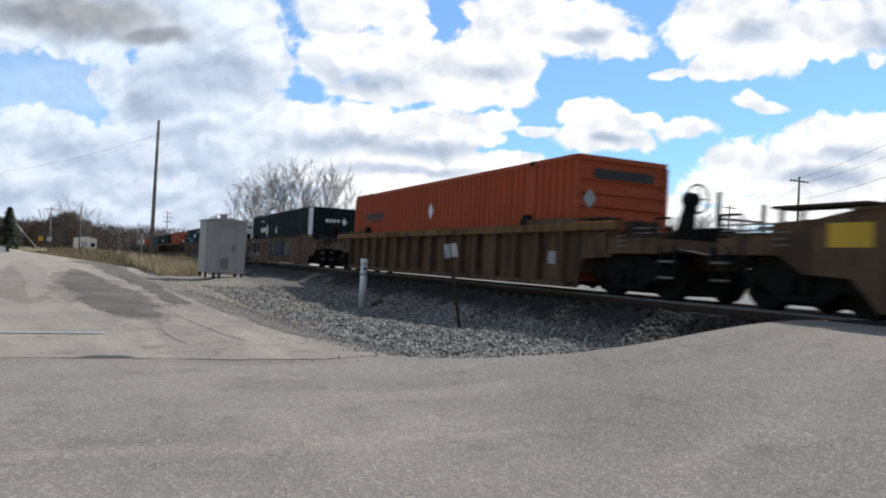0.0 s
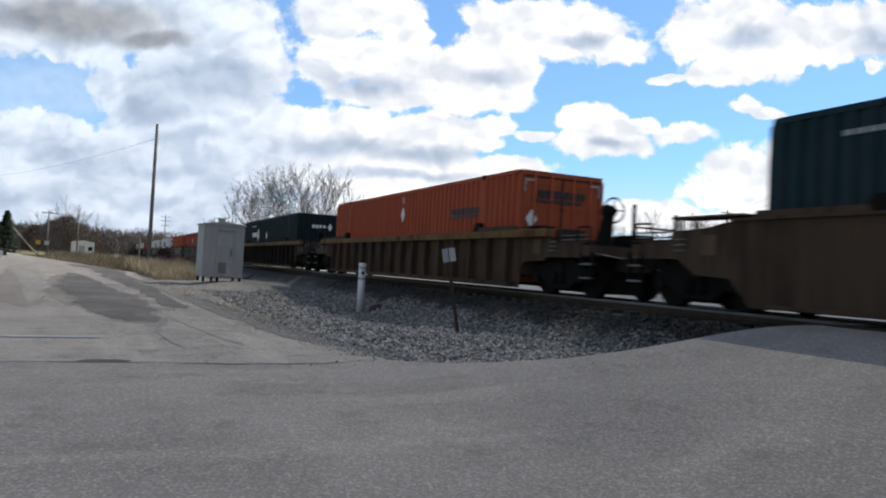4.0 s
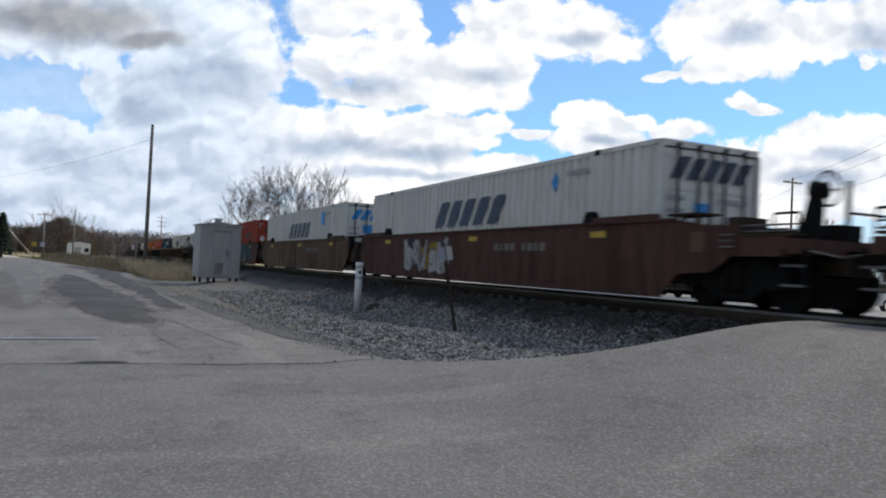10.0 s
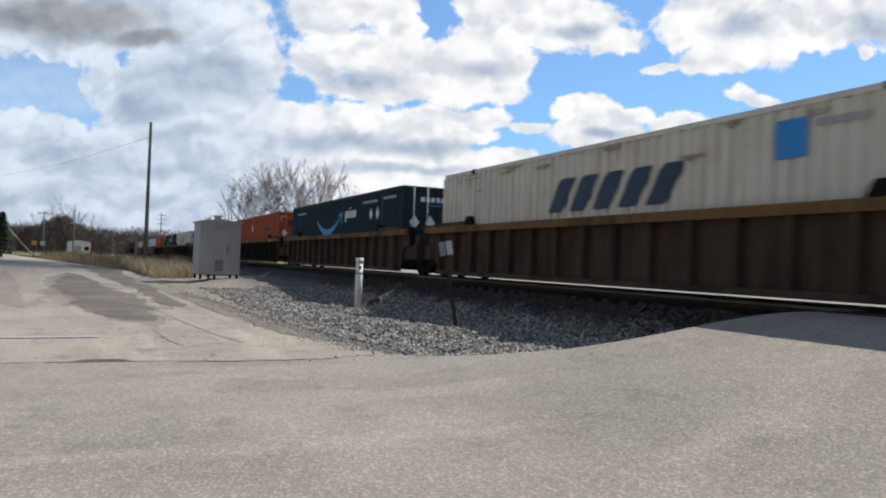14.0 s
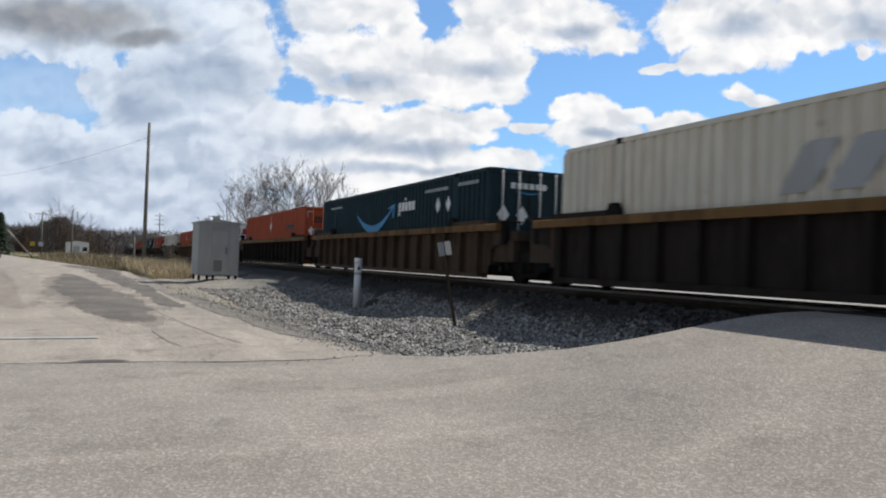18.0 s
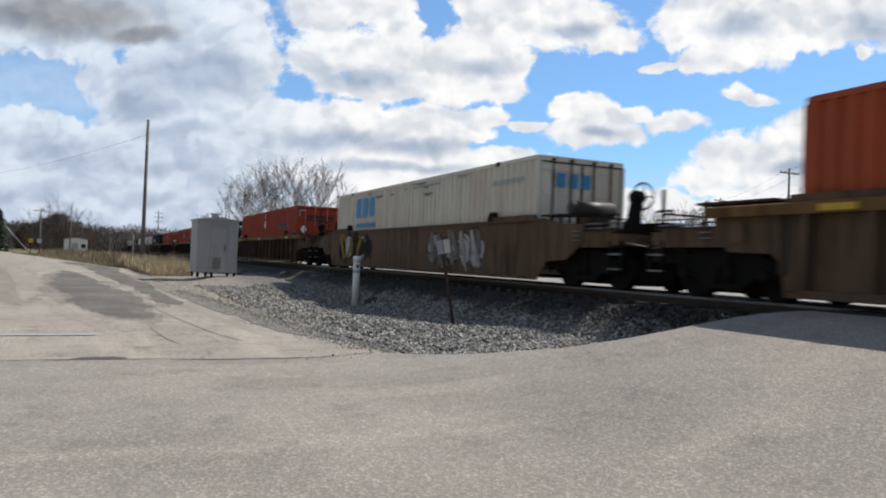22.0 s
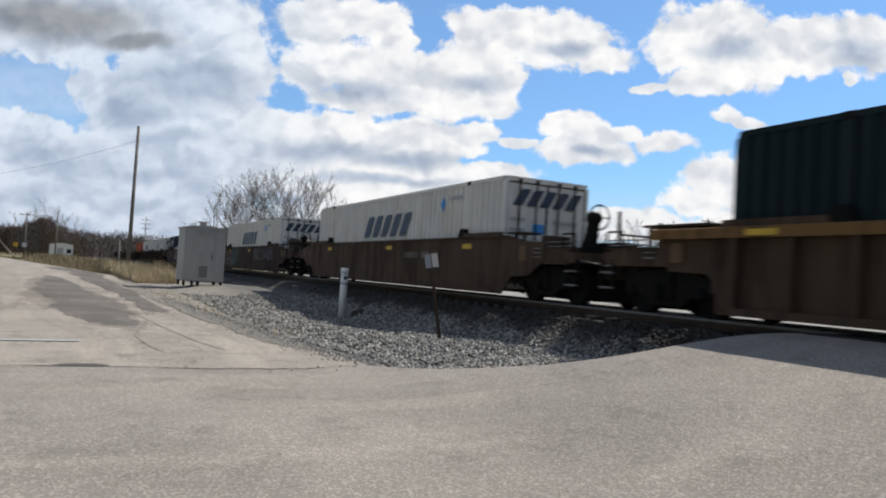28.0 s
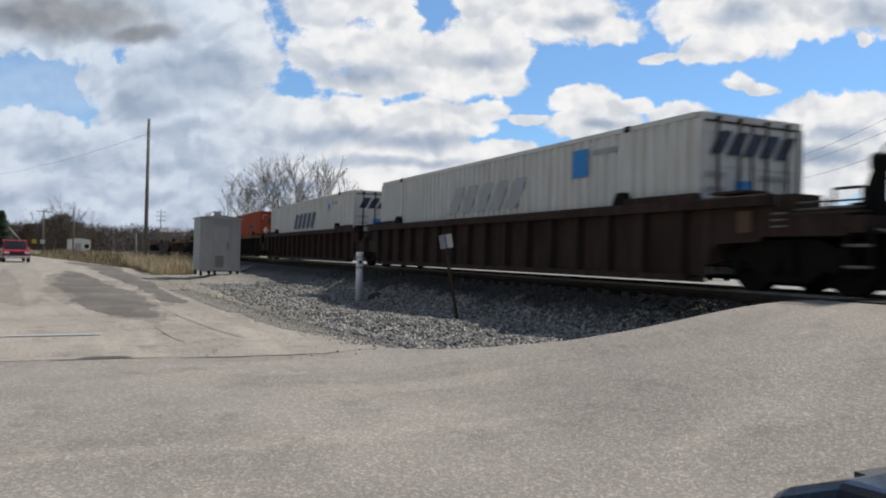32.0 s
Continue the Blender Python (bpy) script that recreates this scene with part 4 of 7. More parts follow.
def car_end(car, mat, way, kind, brake):
    """End platform, stub sill, coupler, steps and, at the brake end, wheel and stanchions."""
    def bx(name, x0, x1, y0, y1, z0, z1, m, label=""):
        a, b = sorted((way * x0, way * x1))
        return part(name, shared(f"{name}:{a}{b}{y0}{y1}{z0}{z1}", lambda: Geo().box(a, b, y0, y1, z0, z1), m), m, car, label)
    body, mat = mat, GRIME
    if kind == "full":
        bx("end_bulkhead", 8.25, 8.40, -1.36, 1.36, 0.45, 1.42, mat)
        bx("stub_sill", 8.4, 11.25, -0.33, 0.33, 0.62, 1.02, mat)
        bx("platform", 9.25, 11.2, -1.30, 1.30, 1.02, 1.10, IRON, "dark grated end platform")
        bx("platform_edge", 11.0, 11.25, -1.36, 1.36, 0.92, 1.16, body)
        for y0, y1 in ((-1.355, -1.20), (1.20, 1.355)):
            bx("platform_beam", 9.35, 11.0, y0, y1, 0.88, 1.20, body)
            bx("platform_lip", 9.8, 11.2, y0 - 0.02, y1 + 0.02, 1.20, 1.235, GRIME)
        bx("cross_bearer", 9.35, 9.55, -1.34, 1.34, 1.1, 1.36, mat)
        reach = 9.25 if way > 0 else 10.1
        bx("walkway_plate", 8.45, reach, -1.42, -0.9, 1.60, 1.64, mat, "thin overhanging walkway plate")
        for x in (reach - 0.5, reach - 0.12):
            bx("walkway_post", x - 0.03, x + 0.03, -1.34, -1.28, 1.2, 1.60, mat)
        bx("side_patch", 9.05, 9.35, -1.397, -1.392, 0.95, 1.30, MARK_TAN)
        for z in (1.02, 1.12, 1.22):
            bx("ladder_rung", 9.75, 10.02, -1.425, -1.40, z, z + 0.025, LIT_RUNG, "worn ladder rung, painted bright as if catching light")
        bx("underframe", 8.4, 10.95, -0.95, 0.95, 0.86, 1.0, IRON)
        bx("brake_gear", 8.62, 10.88, -0.5, 0.5, 0.10, 0.60, IRON)
        bx("coupler_shank", 11.2, 11.75, -0.09, 0.09, 0.78, 0.96, IRON)
        bx("coupler_head", 11.62, 11.92, -0.17, 0.17, 0.70, 1.04, IRON, "dark cast coupler")
        truck(car, way * 9.75)
        for y in (-1.33, 1.33):
            for z in (0.42, 0.72):
                bx("step", 10.95, 11.35, y - 0.05, y + 0.05, z, z + 0.04, LIT_RUNG)
            for x in (10.97, 11.33):
                bx("step_hanger", x - 0.02, x + 0.02, y - 0.04, y + 0.04, 0.40, 1.0, IRON)
            a = way * 11.2
            part("grab_iron", shared(f"grab_iron:{a}{y}", lambda: Geo().tube((a, y, 1.1), (a, y, 1.55), 0.022, n=6).tube((a, y, 1.55), (a - way * 0.45, y, 1.55), 0.022, n=6).tube((a - way * 0.45, y, 1.55), (a - way * 0.45, y, 1.1), 0.022, n=6), IRON), IRON, car)
        a = way * 11.3
        part("cut_lever", shared(f"cut_lever:{a}", lambda: Geo().tube((a, -1.3, 0.98), (a, -0.5, 0.9), 0.02, n=5).tube((a, -0.5, 0.9), (a + way * 0.3, 0, 1.0), 0.02, n=5), LIT_RUNG), LIT_RUNG, car, "bent uncoupling rod")
        for z in (1.28, 1.38):
            part("platform_rail", shared(f"platform_rail:{a}{z}", lambda: Geo().tube((a - way * 1.2, -1.3, z), (a - way * 0.1, -1.3, z), 0.016, n=5), LIT_RUNG), LIT_RUNG, car, "thin worn handrail, painted pale as if catching light")
        part("air_hose", shared(f"air_hose:{way}", lambda: Geo().tube((way * 11.3, 0.35, 0.8), (way * 11.6, 0.38, 0.45), 0.03, n=6).tube((way * 11.6, 0.38, 0.45), (way * 11.85, 0.3, 0.5), 0.03, n=6), IRON), IRON, car)
        bx("air_tank", 9.7, 10.6, 0.45, 0.95, 1.12, 1.5, IRON)
        if brake:
            a = way * 11.24
            part("brake_wheel", shared(f"brake_wheel:{way}", lambda: Geo().ring((a, -0.75, 1.95), 0.27, 0.02, "x").tube((a, -0.75, 1.68), (a, -0.75, 2.22), 0.014, n=5).tube((a, -1.02, 1.95), (a, -0.48, 1.95), 0.014, n=5), IRON), IRON, car, "dark hand brake wheel")
            part("brake_housing", shared(f"brake_housing:{way}", lambda: Geo().tube((way * 10.98, -0.75, 1.93), (way * 11.2, -0.75, 1.93), 0.17, 0.12, n=12), IRON), IRON, car)
            part("brake_stand", shared(f"brake_stand:{way}", lambda: Geo().prism([(way * x, z) for x, z in ((10.62, 1.1), (11.08, 1.1), (11.1, 1.80), (11.04, 1.86), (10.96, 1.80), (10.84, 1.42))], -0.86, -0.64), IRON), IRON, car, "tapered steel brake stand")
            bx("valve_box", 9.62, 9.95, -1.15, -0.55, 1.1, 1.55, mat)
            for y, top in ((-0.05, 2.15), (1.15, 2.0)):
                bx("stanchion", 11.03, 11.09, y - 0.03, y + 0.03, 1.1, top, IRON, "upright steel stanchion")
            bx("stanchion_rail", 11.03, 11.07, -0.05, 1.15, 1.62, 1.66, IRON)
    else:
        bx("end_bulkhead", 8.25, 8.40, -1.36, 1.36, 0.45, 1.42, mat)
        bx("end_box", 8.42, 9.45, -1.26, 1.26, 0.55, 1.10, mat, "grimy boxed car end")
        bx("end_ledge", 8.42, 9.6 if way < 0 else 9.1, -1.36, -0.8, 1.585, 1.62, mat, "thin overhanging ledge")
        bx("ledge_bracket", 8.5, 8.6, -1.3, -1.2, 1.2, 1.585, mat)
        bx("link_sill", 8.4, 9.75, -0.40, 0.40, 0.80, 1.10, mat)
        bx("end_apron", 8.9, 9.55, -1.2, 1.2, 1.1, 1.34, mat)
        for y0, y1 in ((-1.36, -1.22), (1.22, 1.36)):
            bx("apron_post", 8.95, 9.15, y0, y1, 1.0, 1.62, IRON)
        if kind == "art_truck":
            bx("brake_gear", 8.7, 10.92, -0.5, 0.5, 0.10, 0.60, IRON)
            truck(car, way * 9.81)


def well_car(m, style, paint, front="full", rear="full", label=""):
    mat = CAR_PAINT[paint]
    car = thing("well_car", m, label, "rail car", "well cars of the train")
    for side in (-1, 1):
        sill = part("side_sill", shared(f"side_sill:{style}{side}{front}{rear}", lambda: sill_plate(style, side, front, rear), mat), mat, car, "deep steel side of the well")
        o0, o1 = sorted((side * 1.39, side * 1.47)) if style == "smooth" else sorted((side * 1.34, side * 1.515))
        if style == "ribbed":
            chord = CHORD if paint in ("tan", "brown", "dark") else mat
            end_f, end_r = (9.75 if front == "full" else 8.95), (9.75 if rear == "full" else 8.95)
            c0, c1 = sorted((side * 1.31, side * 1.53))
            part("top_chord", shared(f"top_chord:{side}{front}{rear}", lambda: Geo().prism([(min(c0, c1), 1.36), (max(c0, c1), 1.36), (max(c0, c1), 1.52), (max(c0, c1) - 0.03, 1.545), (min(c0, c1) + 0.03, 1.545), (min(c0, c1), 1.52)], -end_r, end_f, "x"), chord), chord, sill, "weathered yellow top chord")
            part("bottom_chord", shared(f"bottom_chord:{side}", lambda: Geo().box(-8.0, 8.0, o0, o1, 0.12, 0.24), mat), mat, sill)
            k = 0
            x = -7.85
            while x < 7.9 and side < 0:
                part("side_post", shared(f"side_post:{side}{k}", lambda: Geo().box(x - 0.05, x + 0.05, o0 + 0.005, o1, 0.24, 1.37), mat), mat, sill)
                x += 1.0467
                k += 1
        else:
            part("top_flange", shared(f"top_flange:{side}{front}{rear}", lambda: Geo().box(-8.7, 8.7, min(o0, o1) - 0.05 * (side > 0), max(o0, o1) - 0.05 + 0.05 * (side > 0), 1.515, 1.56), mat), mat, sill)
            part("bottom_flange", shared(f"bottom_flange:{side}", lambda: Geo().box(-7.9, 7.9, o0, o1 - 0.03, 0.13, 0.185), mat), mat, sill)
        for x in (-7.2, 7.2):
            part("guide_flap", shared(f"guide_flap:{side}{x}", lambda: Geo().prism([(x - 1.0, 1.55), (x + 1.0, 1.55), (x + 0.95, 1.66), (x - 0.95, 1.66)], *sorted((side * 1.32, side * 1.46))), mat), mat, sill)
            part("guide_block", shared(f"guide_block:{side}{x}", lambda: Geo().prism([(x * 0.845 - 0.24, 1.55), (x * 0.845 + 0.24, 1.55), (x * 0.845 + 0.17, 1.70), (x * 0.845 + 0.10, 1.80), (x * 0.845 - 0.10, 1.80), (x * 0.845 - 0.17, 1.70)], *sorted((side * 1.31, side * 1.44))), IRON), IRON, sill)
    part("well_floor", shared("well_floor", lambda: Geo().box(-8.2, 8.2, -1.36, 1.36, 0.19, 0.23), IRON), IRON, car)
    for way, kind in ((1, front), (-1, rear)):
        car_end(car, mat, way, kind, way == 1)
    return car


def blob(r, x, z, a, b, k=14):
    """A lumpy rounded letter shape."""
    lump = [r.uniform(0.82, 1.15) for _ in range(k)]
    out = []
    for i in range(k):
        w = math.tau * i / k
        c, s = math.cos(w), math.sin(w)
        e = (abs(c) ** 3 + abs(s) ** 3) ** (-1 / 3)
        out.append((x + a * c * e * lump[i], z + b * s * e * lump[i]))
    return out


def scrawl(car, seed, x0, x1, z0, z1, n, fills, line):
    """Sprayed wild shapes that cannot be read, on the near side of a car; metres from its middle and over the rail."""
    r = random.Random(seed)
    w, h = (x1 - x0) / n, z1 - z0
    rim, shine, colours = Geo(), Geo(), {f: Geo() for f in fills}
    layer = 0

    def bar(g, p, q, a, b, depth):
        dx, dz = q[0] - p[0], q[1] - p[1]
        k = math.hypot(dx, dz) or 1.0
        nx, nz = -dz / k, dx / k
        sk = r.uniform(-0.5, 0.5) * a
        pts = [(p[0] + nx * a, p[1] + nz * a), (p[0] - nx * a, p[1] - nz * a), (q[0] - nx * b + sk * dx / k, q[1] - nz * b + sk * dz / k), (q[0] + nx * b, q[1] + nz * b)]
        g.prism([(x, min(max(z, 0.2), 1.52)) for x, z in pts], -1.3905 - depth, -1.3895)

    for i in range(n):
        x = x0 + i * w
        tint = colours[fills[r.randrange(len(fills))]]
        for k in range(2):
            layer += 1
            a, b, at_x, at_z = w * r.uniform(0.40, 0.62), h * r.uniform(0.26, 0.45), x + w * r.uniform(0.3, 0.7), z0 + h * r.uniform(0.35, 0.65)
            for g, grow, d in ((rim, 0.04, 0.0005), (colours[fills[r.randrange(len(fills))]], 0.0, 0.0009)):
                lump = blob(random.Random(seed * 31 + i * 2 + k), at_x, at_z, a + grow, b + grow)
                g.prism([(p, min(max(q, 0.2), 1.52)) for p, q in lump], -1.3905 - d - 0.0008 * (layer % 6), -1.3895)
        start = (x + w * r.uniform(0.05, 0.3), z0 + h * r.choice((0.05, 0.95)))
        for j in range(r.choice((3, 4, 4, 5)) if len(fills) > 1 else 0):
            gx = x + w * r.choice((0.05, 0.45, 0.75, 1.0)) + r.gauss(0, 0.05) * w
            gz = z0 + h * r.choice((0.0, 0.15, 0.5, 0.85, 1.0)) + r.gauss(0, 0.05) * h
            if abs(gx - start[0]) + abs(gz - start[1]) < 0.35 * h:
                gz = z0 + z1 - gz
            a, b = r.uniform(0.05, 0.13) * h, r.uniform(0.04, 0.15) * h
            layer += 1
            d = 0.0005 * (layer % 10)
            keep = r.getstate()
            bar(rim, start, (gx, gz), a + 0.03, b + 0.03, 0.007 + d)
            r.setstate(keep)
            bar(tint, start, (gx, gz), a, b, 0.0073 + d)
            if r.random() < 0.35:
                bar(shine, (start[0] + 0.02, start[1]), ((start[0] + gx) / 2, (start[1] + gz) / 2), 0.012, 0.008, 0.014)
            start = (gx, gz)
        if len(fills) == 1:
            bar(shine, (x + w * 0.45, z0 + 0.3 * h), (x + w * 0.42, z0 + 0.7 * h), 0.03, 0.04, 0.014)
    for name, g, mat in [("scrawl_edge", rim, SPRAY[line]), ("scrawl_glint", shine, SPRAY["pale"])] + [("scrawl", g, SPRAY[f]) for f, g in colours.items()]:
        if g.f:
            tagged(part(name, g, mat, car, "faded sprayed scrawl"), kind="stuff")


def numerals(car, text, x, z, size, mat=None, y=-1.4):
    """Stencilled figures on the near side of a car."""
    data = bpy.data.curves.new("figures", "FONT")
    data.body, data.size, data.extrude = text, size, 0.003
    data.materials.append(mat or MARK_GREY)
    ob = new("figures", data)
    ob.parent = car
    ob.location, ob.rotation_euler = (x, y, z), (radians(90), 0, 0)
    me = bpy.data.meshes.new_from_object(ob)
    bpy.data.objects.remove(ob)
    done = part("stencil_figure", me, mat or MARK_GREY, car, "stencilled pale figures")
    done.location, done.rotation_euler = (x, y, z), (radians(90), 0, 0)


def plates(car, polys, mat, name, label):
    for p in polys:
        part(name, Geo().prism(p, -1.476, -1.470), mat, car, label)


SPEED, MID = 23.2073, 16.0
# rear end of each load at the middle of the clip, the car's make and paint, its ends, the load and its marks
TRAIN = [
    (364.9, "smooth", "tan", "s", None, None, 0, "door"),
    (341.28, "ribbed", "tan", "s", "orange", "dark_word_front", 0, "ribs"),
    (317.50, "smooth", "tan", "s", "dark_green", "knot", 1, "flat"),
    (293.73, "smooth", "tan", "s", "bright_white", "crest", 0, "flat"),
    (269.91, "smooth", "brown", "s", "slate_blue", "curve", 1, "ribs"),
    (246.0, "ribbed", "brown", "s", "orange", "dark_word", 0, "door"),
    (222.32, "ribbed", "dark", "s", "dark_green", "knot", 0, "flat"),
    (198.68, "smooth", "tan", "f", "slate_blue", "curve", 1, "ribs"),
    (179.0, "smooth", "brown", "m", "red_orange", "dark_word_front", 0, "ribs"),
    (159.32, "smooth", "brown", "r", "orange", "dark_word_front", 1, "door"),
    (135.71, "ribbed", "russet", "s", "bright_white", "slant", 1, "door"),
    (112.09, "smooth", "russet", "f", "white", "slant", 1, "door"),
    (92.45, "smooth", "tan", "m", "white", "slant", 0, "door"),
    (72.84, "smooth", "russet", "r", "red_orange", "dark_word", 0, "door"),
    (49.24, "ribbed", "maroon", "s", "cream", "blue_word", 0, "door"),
    (25.74, "ribbed", "brown", "f", "cream", "slant", 4, "door"),
    (6.20, "ribbed", "brown", "m", "slate_blue", "curve", 0, "door"),
    (-13.40, "ribbed", "dark", "r", "orange", "dark_word", 0, "door"),
    (-37.01, "ribbed", "brown", "s", "amber", "dark_word", 0, "door"),
    (-60.57, "ribbed", "dark", "f", "cream", "slant", 2, "door"),
    (-80.26, "ribbed", "brown", "m", "slate_blue", "curve", 0, "door"),
    (-99.89, "ribbed", "dark", "r", "orange", "dark_word", 0, "door"),
    (-123.5, "smooth", "tan", "s", "bright_white", "red_word", 0, "door"),
    (-147.06, "ribbed", "tan", "s", "orange", "dark_word", 0, "door"),
    (-170.57, "smooth", "tan", "s", "cream", "blue_word", 0, "door"),
    (-194.06, "ribbed", "brown", "s", "red_orange", "dark_word", 0, "door"),
    (-217.46, "ribbed", "maroon", "s", "slate_blue", "curve", 0, "door"),
    (-240.87, "ribbed", "dark", "s", "red_orange", "dark_word", 0, "door"),
    (-264.3, "ribbed", "dark", "s", "red_orange", "dark_word", 0, "door"),
    (-287.36, "ribbed", "brown", "s", "dark_green", "knot", 0, "flat"),
    (-310.86, "smooth", "brown", "s", "white", "slant", 1, "door"),
    (-334.41, "smooth", "maroon", "f", "white", "slant", 1, "door"),
    (-354.05, "smooth", "maroon", "m", "dark_green", "knot", 1, "flat"),
    (-373.8, "smooth", "maroon", "r", "blue", "block", 0, "flat"),
    (-397.43, "ribbed", "maroon", "f", "white", "slant", 2, "door"),
    (-416.95, "ribbed", "maroon", "m", "white", "slant", 1, "door"),
    (-436.5, "ribbed", "dark", "r", "orange", "dark_word", 0, "door"),
    (-460.1, "ribbed", "dark", "s", None, None, 0, "door"),
    (-483.7, "ribbed", "brown", "s", None, None, 0, "door"),
    (-507.3, "smooth", "brown", "s", None, None, 0, "door"),
    (-530.9, "ribbed", "dark", "s", None, None, 0, "door"),
]
BOX_LABEL = {
    "orange": "orange corrugated steel container with a dark worn word",
    "red_orange": "red-orange corrugated container with white diamond plates",
    "amber": "faded amber-orange corrugated container, streaked with dirt",
    "dark_green": "very dark green corrugated container with a white emblem",
    "slate_blue": "dark slate-blue container with a light blue curve",
    "white": "white corrugated container with slanted navy marks, lightly rusted",
    "cream": "stained cream-white corrugated container with peeling blue marks",
    "bright_white": "clean bright white corrugated container in the well",
    "blue": "deep blue container with red edges and pale marks",
}
CAR_LABEL = {
    ("ribbed", "tan"): "rusty tan well car with ribbed sides and yellow chord",
    ("ribbed", "brown"): "rusty brown well car with upright side posts",
    ("ribbed", "dark"): "dark grimy brown well car with upright side posts",
    ("ribbed", "maroon"): "dark maroon well car with ribbed sides",
    ("smooth", "tan"): "rust-streaked tan well car with smooth painted sides",
    ("ribbed", "russet"): "dusty russet-brown well car with ribbed sides",
    ("smooth", "russet"): "smooth-sided russet-red well car, dusty and scrawled",
    ("smooth", "brown"): "smooth-sided rusty brown well car with scrawled paint",
    ("smooth", "maroon"): "smooth-sided maroon well car with large painted scrawls",
    ("smooth", "dark"): "dark smooth-sided well car",
}
ENDS = {"s": ("full", "full"), "f": ("full", "art_truck"), "m": ("art", "art_truck"), "r": ("art", "full")}
MOVERS = []


def build_train():
    cars, boxes, cars_in_line = {}, {}, []
    for rear, style, paint, ends, colour, kind, mode, end in TRAIN:
        mid = rear + HALF
        m = pose(mid, TRACK_Y, RAIL_Z)
        key = (style, paint, ends)
        if key in cars:
            car = copy_thing(cars[key], m)
        else:
            car = well_car(m, style, paint, *ENDS[ends], CAR_LABEL[style, paint])
            cars[key] = car
        MOVERS.append((car, mid, RAIL_Z))
        cars_in_line.append(car)
        if colour:
            z = RAIL_Z + BED
            key = (colour, kind, mode, end)
            if key in boxes:
                box = copy_thing(boxes[key], pose(mid, TRACK_Y, z))
            else:
                box = container(pose(mid, TRACK_Y, z), colour, BOX_LABEL[colour], end)
                dress(box, kind, mode)
                boxes[key] = box
            MOVERS.append((box, mid, z))
    return cars_in_line


LINE = build_train()


def air_tank_on(car):
    """A reservoir on brackets behind the load's leading end."""
    part("air_reservoir", shared("air_reservoir", lambda: Geo().tube((9.12, -1.0, 1.78), (9.12, 0.1, 1.78), 0.2, n=14).tube((9.12, -1.06, 1.78), (9.12, -1.0, 1.78), 0.12, 0.2, n=14).tube((9.12, 0.1, 1.78), (9.12, 0.16, 1.78), 0.2, 0.12, n=14), TANK), TANK, car, "dull brown horizontal air reservoir")
    for y in (-0.8, -0.1):
        part("tank_bracket", shared(f"tank_bracket:{y}", lambda: Geo().box(9.05, 9.2, y - 0.04, y + 0.04, 1.36, 1.62), IRON), IRON, car)
    part("air_pipe", shared("air_pipe", lambda: Geo().tube((9.12, -0.2, 1.62), (10.6, -0.5, 1.5), 0.02, n=5).tube((10.6, -0.5, 1.5), (10.8, -0.7, 1.75), 0.02, n=5), IRON), IRON, car)


for i in (7, 21, 24, 31):
    air_tank_on(LINE[i])


